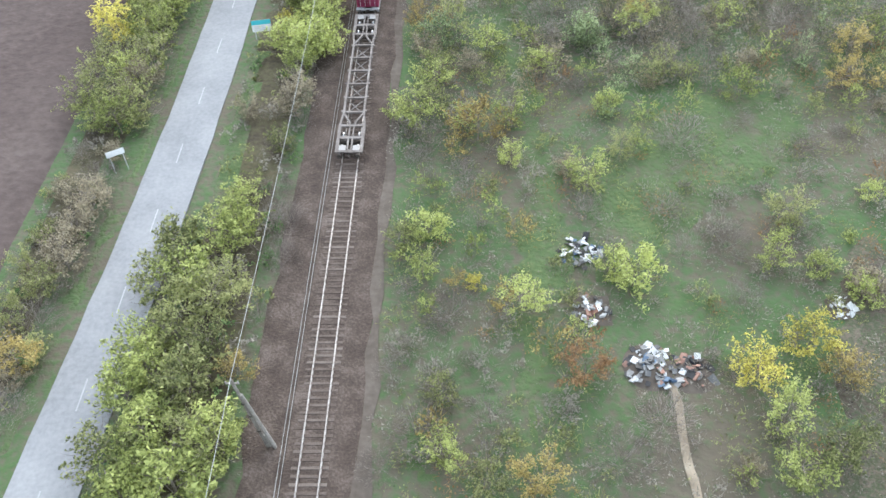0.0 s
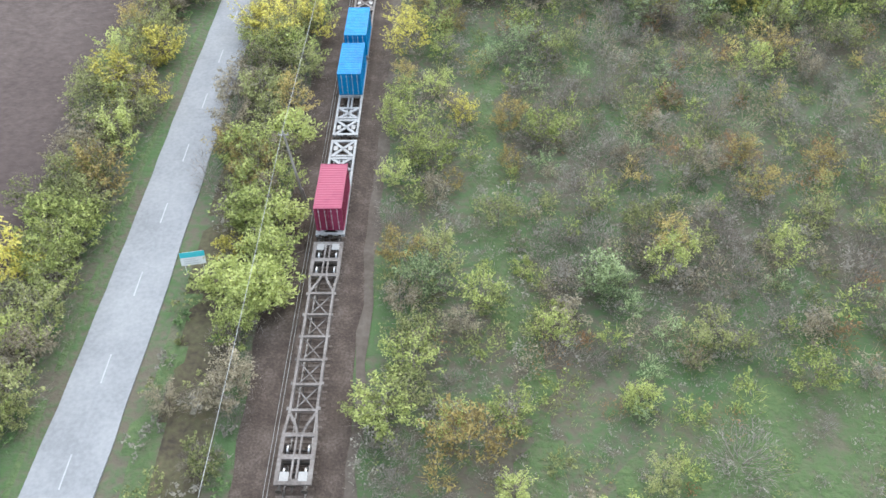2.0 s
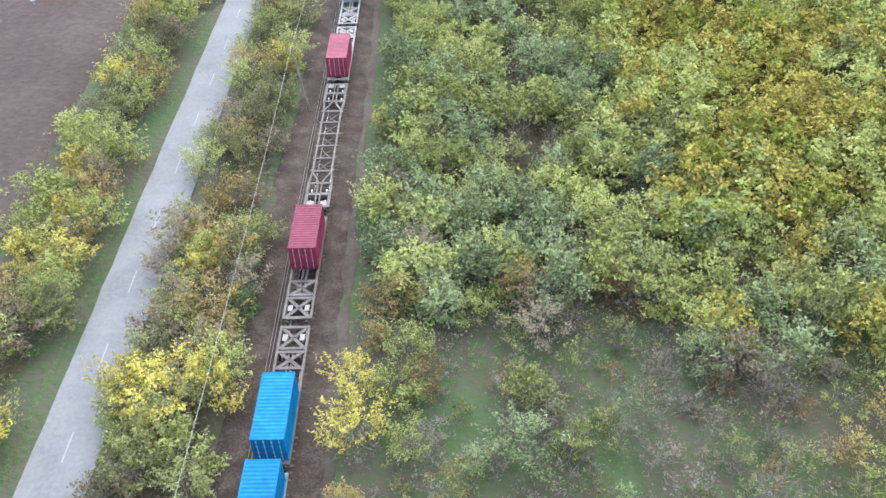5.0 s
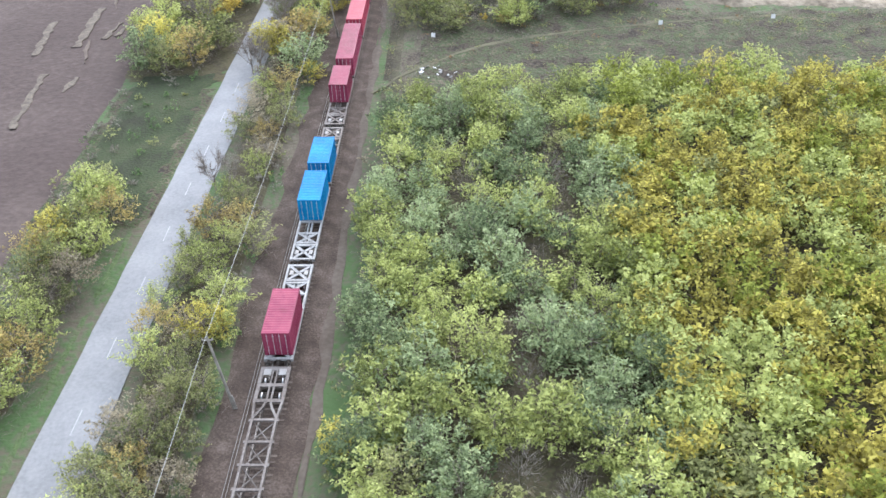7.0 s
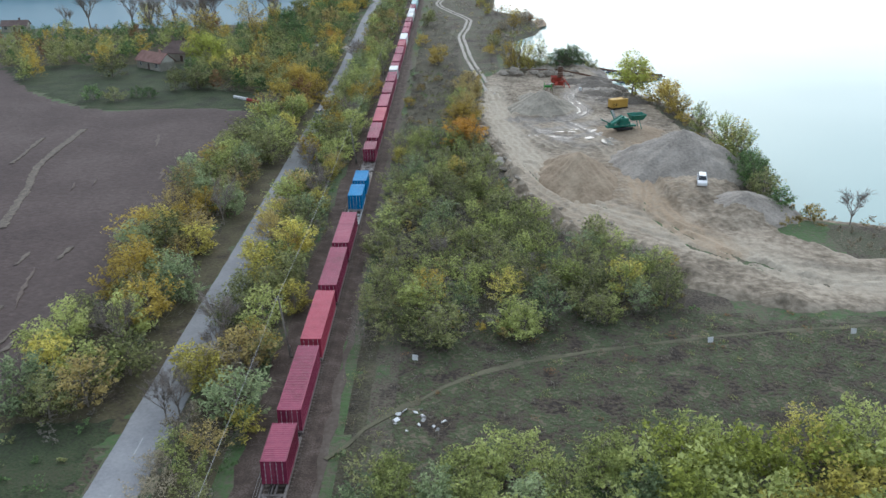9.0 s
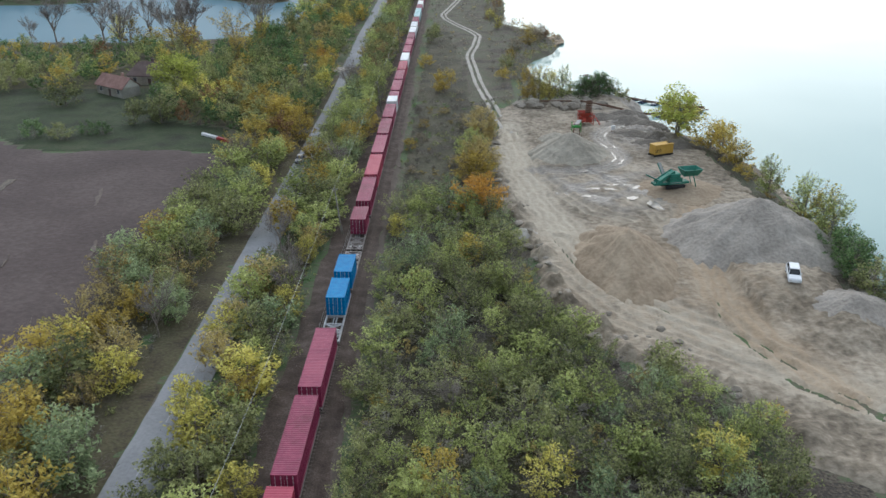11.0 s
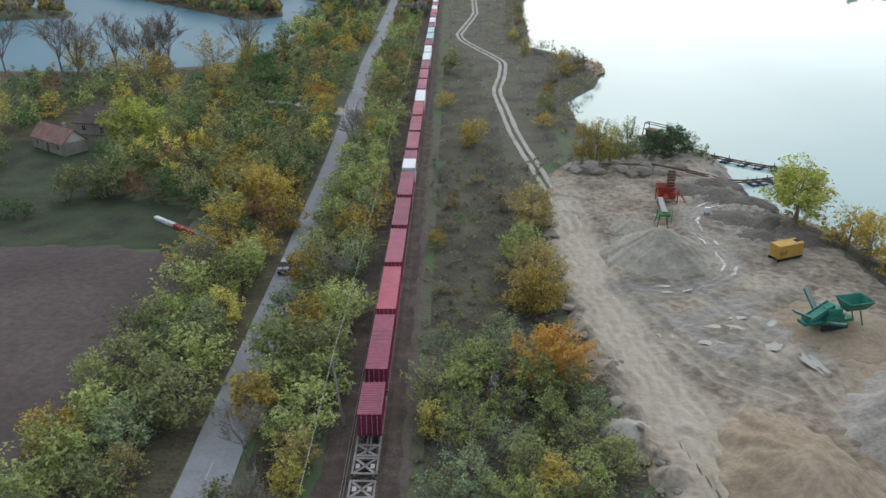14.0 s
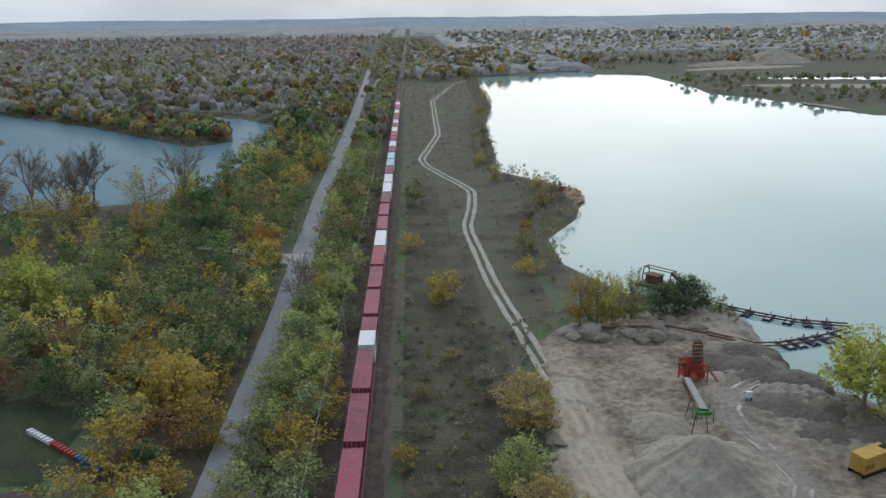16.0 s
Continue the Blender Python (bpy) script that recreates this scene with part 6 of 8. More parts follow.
def plant(form, x, y, leaf="olive", size=1.0, where="on rough grass", wide=None):
    wide = wide or rng.uniform(0.88, 1.12)
    kinds, words, cat = FORMS[form]
    trunk, crown = kinds[rng.integers(len(kinds))]
    top = new(NAMES.get((form, where), form))
    z = float(land_height(np.array([x]), np.array([y]))[0])
    if inside(QUARRY, np.array([x]), np.array([y]))[0]:
        z = QH(x, y) - 0.2
    top.matrix_basis = Matrix.Translation((x, y, z)) @ Matrix.Rotation(rng.uniform(0, 6.28), 4, "Z") @ Matrix.Diagonal((size * wide, size * wide, size, 1))
    put("trunk", trunk, top)
    leaves = put(crown.name.split(".")[0], crown, top)
    if leaves.name.startswith("crown"):
        leaves.material_slots[0].link = "OBJECT"
        leaves.material_slots[0].material = LEAF[leaf]
    tagged(top, words.format(WORDS[leaf]), cat, GROUPS.get(where, "scattered growth"))
    spots.append((x, y, 2.4 * size * wide))
    return top


def zone(x0, x1, y0, y1, gap, mix, sizes, where, poly=None, avoid=(), keep=1.0):
    """Plants over a stretch of land, never closer than gap; mix: (form, leaf, weight)."""
    w = np.array([m[2] for m in mix], float)
    w /= w.sum()
    n = int((x1 - x0) * (y1 - y0) / gap ** 2 * 4)
    mine = []
    for _ in range(n):
        x, y = rng.uniform(x0, x1), rng.uniform(y0, y1)
        if poly and not inside(poly, np.array([x]), np.array([y]))[0]:
            continue
        if any(inside(a, np.array([x]), np.array([y]))[0] for a in avoid):
            continue
        if any((x - a) ** 2 + (y - b) ** 2 < gap * gap for a, b in mine):
            continue
        if any((x - a) ** 2 + (y - b) ** 2 < (0.55 * c) ** 2 for a, b, c in spots):
            continue
        mine.append((x, y))
        if rng.uniform() > keep:
            continue
        form, leaf, _ = mix[rng.choice(len(mix), p=w)]
        plant(form, x, y, leaf, rng.uniform(*sizes), where)


bm = B()
bmesh.ops.create_icosphere(bm, subdivisions=3, radius=1.0)
SHELL = np.array([[v.co[:] for v in f.verts] for f in bm.faces if f.calc_center_median().z > -0.55])
bm.free()


def rough_shell(x, y, h, rad, r, cuts):
    """Loose leaf sprays, one to a facet, over a lumpy crown; cuts thins them out."""
    t = SHELL[r.permutation(len(SHELL))[:cuts]]
    mid = t.mean(1, keepdims=True)
    a, b, c = r.uniform(0, 6.28, 3)
    lump = 0.86 + 0.2 * np.sin(3.1 * mid[..., 0] + a) * np.cos(2.7 * mid[..., 1] + b) + 0.13 * np.sin(5.2 * mid[..., 2] + c) + r.uniform(-0.14, 0.14, mid.shape[:2])
    t = (mid + (t - mid) * (1.3 * math.sqrt(320 / cuts)) + r.normal(0, 0.09, t.shape)) * lump[..., None]
    return t * np.array([rad, rad, h * 0.48]) + np.array([x, y, h * 0.52])


def coarse_crowns(name, places, leaf, label, n=70, size=0.5, category="woodland", seed=1, twigs=0, flat=1.0, shell=0):
    """One joined mass of small-leaved crowns: places of (x, y, height, radius)."""
    r = np.random.default_rng(seed)
    n, size = int(n * 1.8), size * 0.8
    cs, us, vs, fs = [], [], [], []
    for x, y, h, rad in places:
        p, _ = crown_points(h, rad, h * 0.08, 9 if n < 400 else 30, n, r, 0.6)
        u, v = leaf_frames(n, size * (0.6 + 0.4 * rad / 2.6), r, flat)
        cs.append(p + np.array([x, y, 0]))
        us.append(u)
        vs.append(v * 1.25)
        if shell:
            fs.append(rough_shell(x, y, h, rad * 0.9, r, shell))
        if twigs:
            c, u, v = twig_cloud(twigs, h * 1.1, rad, r, 0.03)
            cs.append(c + np.array([x, y, 0]))
            us.append(u)
            vs.append(v)
    ob = put(name, blades(name, np.concatenate(cs), np.concatenate(us), np.concatenate(vs), LEAF[leaf], np.concatenate(fs) if fs else None))
    return tagged(ob, label, category, kind="stuff")


def scatter(n, x0, x1, y0, y1, poly=None, avoid=(), gap=0.0):
    x, y = rng.uniform(x0, x1, n), rng.uniform(y0, y1, n)
    ok = inside(poly, x, y) if poly else np.ones(n, bool)
    for a in avoid:
        ok &= ~inside(a, x, y)
    ok &= np.abs(x + 0.6) > 4.6
    road = np.interp(y, [q[1] for q in ROAD], [q[0] for q in ROAD])
    ok &= np.abs(x - road) > 4.4
    x, y = x[ok], y[ok]
    if gap:
        keep = []
        cells = {}
        for i in range(len(x)):
            k = (int(x[i] // gap), int(y[i] // gap))
            if all((x[i] - x[j]) ** 2 + (y[i] - y[j]) ** 2 > gap * gap for dx in (-1, 0, 1) for dy in (-1, 0, 1) for j in cells.get((k[0] + dx, k[1] + dy), ())):
                cells.setdefault(k, []).append(i)
                keep.append(i)
        x, y = x[keep], y[keep]
    return x, y

# ---- single trees and shrubs that stand out, stretch by stretch ----
def stand(where, rows):
    for form, x, y, leaf, size in rows:
        plant(form, x, y, leaf, size, where)


stand("", [
    ("tree", 7.5, 61, "lime", 0.62), ("half_bare_tree", 12, 74, "ochre", 0.95), ("half_bare_tree", 6, 76.4, "lime", 0.9), ("half_bare_tree", 15.3, 76.2, "lime", 0.75), ("half_bare_tree", 7.8, 81.2, "lime", 0.8),
    ("half_bare_tree", 4.6, 76.9, "lime", 0.6), ("half_bare_tree", 15, 70.3, "lime", 0.6), ("half_bare_tree", 18.7, 84.4, "lime", 0.65), ("tree", 24.7, 77.8, "lime", 0.55), ("half_bare_tree", 23.6, 89, "grey", 0.75),
    ("thicket_bush", 31, 73.1, "dry", 1.5), ("half_bare_tree", 37.9, 79.7, "lime", 0.75), ("half_bare_tree", 48.7, 81.2, "ochre", 0.8), ("half_bare_tree", 30.5, 93.1, "lime", 0.8), ("thicket_bush", 42.6, 72.1, "rust", 1),
    ("half_bare_tree", 15.3, 53.1, "lime", 0.72), ("shrub", 11.4, 55.6, "yellow", 0.5), ("shrub", 24.2, 55.6, "lime", 1.45), ("shrub", 22.8, 56.7, "lime", 1), ("half_bare_tree", 19.4, 46.8, "rust", 0.85),
    ("sapling", 32.3, 53.6, "dry", 0.8), ("half_bare_tree", 36.1, 48.9, "yellow", 0.85), ("half_bare_tree", 31.4, 46.3, "yellow", 0.8), ("half_bare_tree", 38, 46.5, "ochre", 0.65), ("half_bare_tree", 33, 43, "lime", 0.8),
    ("sapling", 12.4, 42.9, "dry", 0.9),
])
stand("", [
    ("sapling", 8.5, 45.9, "dry", 0.8), ("sapling", 5.1, 47.1, "dry", 0.7), ("half_bare_tree", 15.6, 38.1, "ochre", 0.7), ("half_bare_tree", 11.9, 37.8, "olive", 0.7), ("thicket_bush", 21.1, 39.7, "dry", 1.2),
    ("thicket_bush", 24.6, 42.7, "dry", 1.2), ("half_bare_tree", 36, 40.4, "olive", 0.8), ("half_bare_tree", 32.5, 38.5, "lime", 0.75), ("thicket_bush", 7.3, 41.9, "dry", 1.2), ("thicket_bush", 9.6, 52.9, "dry", 1.2),
    ("thicket_bush", 4.6, 39.5, "dry", 0.8), ("shrub", 46.1, 65.3, "lime", 0.7), ("thicket_bush", 38.1, 61.2, "dry", 1.1), ("thicket_bush", 32.6, 59.8, "rust", 1.2), ("thicket_bush", 28.2, 64.1, "dry", 1),
    ("sapling", 21.5, 64, "dry", 0.7), ("shrub", 20.1, 69.1, "dry", 0.7), ("shrub", 41.8, 53.8, "lime", 0.8), ("shrub", 39.1, 56.7, "lime", 0.8), ("half_bare_tree", 25.2, 71.4, "olive", 0.6),
    ("sapling", 10.6, 65.6, "dry", 0.7), ("sapling", 6, 54.8, "dry", 0.6), ("sapling", 7.4, 73.1, "dry", 0.8), ("half_bare_tree", 31.4, 83.9, "olive", 0.7), ("sapling", 36.3, 85.9, "dry", 0.9),
    ("sapling", 43.9, 88.2, "dry", 0.8), ("thicket_bush", 50.2, 90.6, "rust", 1.1), ("half_bare_tree", 54.1, 89, "lime", 0.8),
])
stand("", [
    ("half_bare_tree", 5.8, 126.5, "yellow", 1), ("sapling", 9.9, 144.8, "dry", 1.1), ("half_bare_tree", 7.7, 139.6, "ochre", 0.9), ("sapling", 11, 124.7, "dry", 0.9), ("half_bare_tree", 6.6, 109.7, "lime", 1.1),
    ("half_bare_tree", 4.6, 112.9, "lime", 0.7), ("half_bare_tree", 11.8, 112.7, "yellow", 0.75), ("half_bare_tree", 9.2, 105.7, "lime", 1.05), ("half_bare_tree", 16.6, 112.3, "ochre", 0.75), ("half_bare_tree", 19.7, 110.1, "lime", 0.9),
    ("half_bare_tree", 18.3, 124.6, "grey", 0.95), ("half_bare_tree", 14.9, 123.9, "grey", 0.6), ("sapling", 20.4, 139.3, "dry", 1.2), ("half_bare_tree", 25.6, 146, "olive", 0.8), ("tree", 23.6, 89.8, "grey", 0.75),
    ("sapling", 19.8, 89.6, "dry", 0.9), ("half_bare_tree", 28.9, 91.6, "lime", 0.8), ("half_bare_tree", 29.8, 94.7, "ochre", 0.75), ("half_bare_tree", 28.2, 96.2, "olive", 0.8), ("half_bare_tree", 8.4, 89.2, "grey", 0.9),
    ("half_bare_tree", 13.1, 87.9, "lime", 0.9), ("half_bare_tree", 9.9, 92.5, "olive", 0.85), ("half_bare_tree", 15, 97.3, "olive", 0.8), ("half_bare_tree", 16.3, 105.4, "ochre", 0.6),
])
stand("", [
    ("thicket_bush", 34.6, 97.3, "dry", 1.2), ("half_bare_tree", 39.5, 101.4, "ochre", 0.7), ("half_bare_tree", 46.2, 104.4, "ochre", 0.7), ("half_bare_tree", 39.5, 93.2, "lime", 0.75), ("half_bare_tree", 43.7, 97.4, "olive", 0.7),
    ("thicket_bush", 35.6, 90.2, "rust", 1.3), ("half_bare_tree", 35.5, 105.1, "dry", 0.7), ("sapling", 35.2, 120.3, "dry", 1.1), ("sapling", 27, 117, "dry", 1.1), ("sapling", 22.4, 115.7, "dry", 1),
    ("sapling", 38.6, 130.6, "dry", 1.1), ("half_bare_tree", 33.2, 132.6, "grey", 0.9), ("sapling", 37.5, 111.8, "dry", 1), ("sapling", 26.2, 106.3, "dry", 1), ("sapling", 22.3, 101.3, "dry", 1),
    ("sapling", 29.4, 103.1, "dry", 1), ("half_bare_tree", 47, 124.8, "ochre", 0.8), ("half_bare_tree", 49.9, 121.5, "dry", 0.7), ("sapling", 41.9, 117.2, "dry", 1), ("sapling", 44.5, 112, "dry", 0.9),
    ("shrub", 16.9, 91.5, "lime", 0.6), ("shrub", 18.9, 86.7, "lime", 0.7), ("half_bare_tree", 5, 103.3, "lime", 0.7), ("sapling", 5, 97.2, "dry", 0.8), ("thicket_bush", 23.8, 94.6, "rust", 1.3),
    ("thicket_bush", 27.3, 93.2, "rust", 1.2), ("thicket_bush", 32, 91.7, "rust", 1.2), ("thicket_bush", 20.1, 95.2, "dry", 1.2),
])
stand("track", [
    ("tree", -12.6, 58.5, "olive", 0.95), ("half_bare_tree", -9.2, 59.7, "lime", 0.9), ("half_bare_tree", -13.6, 55, "olive", 0.95), ("half_bare_tree", -8.8, 53.1, "olive", 1), ("tree", -11.6, 49.9, "olive", 0.9),
    ("half_bare_tree", -13.6, 48.5, "lime", 0.9), ("tree", -13.6, 44.4, "lime", 0.9), ("tree", -9.2, 45.2, "olive", 0.95), ("tree", -11.4, 41.1, "lime", 0.95), ("tree", -6.3, 40.7, "lime", 0.95),
    ("half_bare_tree", -13.6, 39.5, "olive", 0.95), ("tree", -8.6, 37.3, "lime", 1), ("half_bare_tree", -6.1, 46.9, "ochre", 0.6), ("tree", -11.8, 36.7, "lime", 0.9), ("sapling", -5.7, 52.5, "dry", 0.7),
    ("half_bare_tree", -6, 77.9, "dry", 0.8), ("half_bare_tree", -10.5, 77.7, "dry", 0.6), ("shrub", -9.4, 65.9, "lime", 0.9), ("thicket_bush", -7.1, 66.1, "dry", 1), ("half_bare_tree", -6.4, 72.4, "olive", 0.6),
    ("tree", -5.1, 87.8, "lime", 0.95), ("tree", -4.6, 92.3, "lime", 0.9), ("half_bare_tree", -6.2, 84, "lime", 0.8), ("thicket_bush", -5.8, 62.4, "dry", 1.1), ("thicket_bush", -4.6, 63.2, "dry", 1),
    ("thicket_bush", -4.6, 58.6, "dry", 0.9),
])
stand("track", [
    ("half_bare_tree", -9.2, 128.6, "yellow", 1.15), ("half_bare_tree", -12.7, 131, "yellow", 0.9), ("half_bare_tree", -9.5, 122.3, "olive", 1.05), ("half_bare_tree", -7.3, 139.6, "ochre", 0.95), ("half_bare_tree", -9.4, 116.2, "olive", 1.1),
    ("sapling", -13.3, 119.8, "dry", 0.7), ("tree", -5.2, 109.3, "lime", 0.9), ("half_bare_tree", -7.3, 105.2, "lime", 1), ("half_bare_tree", -11.1, 106.9, "ochre", 0.85), ("tree", -8.3, 101.7, "lime", 0.85),
    ("half_bare_tree", -5.1, 101.7, "lime", 0.9), ("tree", -8, 97.3, "lime", 0.75), ("tree", -4.6, 96.4, "lime", 0.8), ("shrub", -8.5, 93.7, "yellow", 0.9), ("tree", -8.2, 89.2, "lime", 0.8),
    ("tree", -5.5, 92.4, "lime", 0.85), ("tree", -4.6, 89.2, "lime", 0.85), ("tree", -6, 86.5, "lime", 0.85), ("half_bare_tree", -5.9, 146.1, "olive", 0.9), ("half_bare_tree", -10.4, 148.8, "ochre", 0.9),
])
stand("hedge", [
    ("half_bare_tree", -23.4, 93, "olive", 0.95), ("half_bare_tree", -23.5, 83.8, "lime", 0.85), ("half_bare_tree", -22.9, 75.5, "lime", 0.95), ("half_bare_tree", -25.6, 76.9, "lime", 0.8), ("half_bare_tree", -22.3, 94.7, "lime", 0.8),
    ("half_bare_tree", -22.4, 64.4, "dry", 0.85), ("half_bare_tree", -22.5, 57.8, "dry", 0.8), ("half_bare_tree", -22.8, 61.3, "dry", 0.7), ("half_bare_tree", -23.5, 55, "olive", 0.7), ("half_bare_tree", -22.9, 47.7, "ochre", 0.75),
    ("thicket_bush", -23.2, 52.1, "dry", 1.1), ("half_bare_tree", -25.7, 57.1, "olive", 0.6), ("thicket_bush", -23, 68.6, "dry", 1), ("thicket_bush", -22.5, 43.9, "dry", 1),
])
stand("hedge", [
    ("half_bare_tree", -22.1, 146.1, "yellow", 0.95), ("half_bare_tree", -23.9, 141.3, "lime", 0.9), ("half_bare_tree", -24.7, 135.1, "lime", 1), ("half_bare_tree", -25.4, 128.3, "olive", 1), ("half_bare_tree", -27.1, 123.1, "lime", 1),
    ("half_bare_tree", -21.4, 116.7, "yellow", 0.8), ("half_bare_tree", -28.3, 118.1, "olive", 0.9), ("half_bare_tree", -23.5, 110.8, "olive", 1), ("half_bare_tree", -25.9, 109.6, "dry", 0.9), ("half_bare_tree", -23.1, 104.1, "olive", 0.95),
    ("half_bare_tree", -22.6, 98.8, "olive", 0.9), ("half_bare_tree", -25, 116.5, "lime", 0.9), ("half_bare_tree", -25.1, 104.3, "lime", 0.9), ("half_bare_tree", -24.7, 120.7, "lime", 0.9), ("half_bare_tree", -21.4, 151.8, "lime", 0.9),
])
stand("wood", [
    ("tree", 6.1, 168.1, "yellow", 0.65), ("half_bare_tree", 7.2, 154.7, "dry", 1.05), ("sapling", 8.9, 150.7, "dry", 1.1), ("half_bare_tree", 10.3, 145.4, "dry", 1.05), ("sapling", 6.6, 141.2, "dry", 1),
    ("sapling", 12, 140.9, "dry", 1.1), ("half_bare_tree", 9.5, 134.3, "lime", 0.95), ("half_bare_tree", 5.2, 131.6, "yellow", 0.85), ("half_bare_tree", 9, 130.6, "lime", 0.85), ("tree", 19.4, 130, "lime", 0.75),
    ("half_bare_tree", 19.2, 141.2, "ochre", 0.9), ("half_bare_tree", 17.1, 145.6, "lime", 0.9), ("half_bare_tree", 20.6, 136.7, "dry", 0.9), ("half_bare_tree", 27.4, 140.7, "rust", 0.8), ("half_bare_tree", 34, 135.3, "lime", 1),
    ("half_bare_tree", 35.7, 132.3, "dry", 0.95), ("sapling", 29.5, 130.9, "dry", 1), ("half_bare_tree", 42.1, 140.1, "lime", 0.95), ("half_bare_tree", 43.8, 136.7, "olive", 0.95), ("sapling", 37.3, 129.4, "dry", 1),
    ("half_bare_tree", 15.1, 138.8, "lime", 0.7), ("sapling", 12.9, 168.5, "dry", 1.1), ("half_bare_tree", 10.9, 164.3, "olive", 0.95), ("half_bare_tree", 14.9, 151.9, "lime", 0.9),
])
stand("track", [
    ("half_bare_tree", -8.5, 131.9, "yellow", 1.1), ("half_bare_tree", -12.3, 130.9, "yellow", 1), ("half_bare_tree", -5.3, 130.5, "yellow", 0.9), ("shrub", -5, 140.2, "green", 1), ("half_bare_tree", -7, 146.6, "ochre", 1),
    ("half_bare_tree", -9.7, 144.5, "yellow", 0.8), ("half_bare_tree", -10.7, 139.5, "dry", 0.9), ("half_bare_tree", -6.2, 136.1, "ochre", 0.8), ("half_bare_tree", -4.8, 149.6, "lime", 0.7), ("half_bare_tree", -8.4, 154.6, "ochre", 0.95),
    ("half_bare_tree", -8.7, 167.4, "olive", 1.05), ("half_bare_tree", -11.3, 164.2, "olive", 0.9), ("tree", -7.4, 181.5, "yellow", 0.9), ("half_bare_tree", -10.6, 197.6, "ochre", 1), ("half_bare_tree", -11.5, 189.6, "olive", 0.8),
    ("sapling", -13.6, 159.1, "dry", 0.8), ("half_bare_tree", -11.1, 136.2, "dry", 0.9), ("half_bare_tree", -7.5, 173.4, "olive", 0.8), ("half_bare_tree", -5, 143.1, "dry", 0.8),
])
stand("hedge", [
    ("half_bare_tree", -23, 150.9, "yellow", 1.05), ("half_bare_tree", -22.5, 155.9, "ochre", 0.9), ("half_bare_tree", -23.9, 163.4, "lime", 0.95), ("half_bare_tree", -25.9, 173.3, "olive", 1), ("half_bare_tree", -26.6, 187.7, "olive", 1.05),
    ("half_bare_tree", -25, 197.4, "olive", 1), ("half_bare_tree", -22.2, 144.5, "lime", 0.9), ("half_bare_tree", -20.8, 139.1, "olive", 0.9), ("half_bare_tree", -26.3, 180.6, "olive", 0.9), ("half_bare_tree", -25.6, 192.6, "lime", 0.9),
    ("half_bare_tree", -25.5, 161.2, "olive", 0.8), ("half_bare_tree", -26.4, 156.2, "olive", 0.8), ("half_bare_tree", -24.4, 147.2, "lime", 0.9), ("half_bare_tree", -24.4, 205.2, "olive", 0.9),
])
stand("west", [
    ("broad_tree", -61.8, 438.4, "fresh", 2.1), ("broad_tree", -25.9, 397.9, "gold", 1.8), ("tree", -19.7, 388.8, "gold", 1.3), ("tree", -28.7, 384.1, "gold", 1.4), ("tree", -56.8, 404.9, "olive", 1.5),
    ("tree", -88.6, 423.3, "olive", 1.6), ("tree", -95.4, 468.3, "green", 1.4), ("bare_tree", -104.2, 507.9, "dry", 3.3), ("half_bare_tree", -82.5, 504.4, "gold", 2.3), ("poplar", -57.7, 487.1, "gold", 1),
    ("broad_tree", -43, 490.9, "green", 1.5), ("broad_tree", -24.3, 469.8, "gold", 1.2), ("tree", -49.8, 437.1, "orange", 0.9), ("broad_tree", -64.9, 443.1, "fresh", 2.2), ("tree", -30.4, 413.1, "lime", 1.3),
    ("tree", -38.5, 414.2, "olive", 1.2), ("poplar", -25.3, 445.8, "grey", 0.8), ("broad_tree", -43.4, 496.4, "green", 1.6), ("bare_tree", -84.2, 520, "dry", 3.3), ("half_bare_tree", -68.3, 526, "ochre", 2.5),
    ("poplar", -56.5, 515.7, "gold", 1), ("bare_tree", -87.5, 512.7, "dry", 3.3), ("half_bare_tree", -105.5, 520, "ochre", 2.4), ("broad_tree", -26.9, 591.6, "green", 1.6), ("broad_tree", -41.7, 582.8, "olive", 1.5),
    ("tree", -29.9, 428.8, "olive", 1.2), ("tree", -49.3, 424.2, "lime", 0.9), ("tree", -53.6, 419.3, "olive", 1.3),
])
stand("west", [
    ("tree", -39.8, 426.7, "olive", 1.2), ("tree", -21.8, 413.1, "olive", 1.2), ("half_bare_tree", -46.6, 402.9, "olive", 1.2), ("tree", -22.1, 428.2, "olive", 1.2),
])
stand("track", [
    ("tree", -7.8, 489.7, "rust", 1.2), ("half_bare_tree", -7.6, 444.9, "olive", 1.2), ("tree", -12.3, 556, "grey", 1.5), ("tree", -5.4, 542.5, "lime", 1.4), ("bare_tree", -15.3, 451.2, "dry", 1.3),
    ("sapling", -13, 412.2, "dry", 1.3), ("sapling", -13.9, 395.2, "dry", 1.2), ("half_bare_tree", -7.4, 408.3, "olive", 1.2), ("half_bare_tree", -4.6, 392, "gold", 1.1), ("half_bare_tree", -6.9, 379.2, "lime", 1.1),
    ("half_bare_tree", -4.7, 428.3, "olive", 1.1), ("half_bare_tree", -11.5, 428.8, "olive", 1.1), ("half_bare_tree", -4.6, 401.1, "gold", 1), ("tree", -4.7, 264.5, "yellow", 0.9), ("shrub", -5.3, 236.6, "yellow", 1.1),
    ("bare_tree", -14.2, 238.7, "dry", 1.1), ("half_bare_tree", -10.5, 245.8, "dry", 1.1), ("half_bare_tree", -7.5, 252.8, "gold", 1), ("half_bare_tree", -8.3, 280.9, "gold", 1), ("tree", -9.2, 309.8, "lime", 1),
    ("tree", -8.3, 326.8, "lime", 1.1), ("half_bare_tree", -12.5, 258.7, "olive", 1), ("half_bare_tree", -5.4, 290.3, "olive", 1), ("tree", -6.3, 339.3, "lime", 1.1),
])
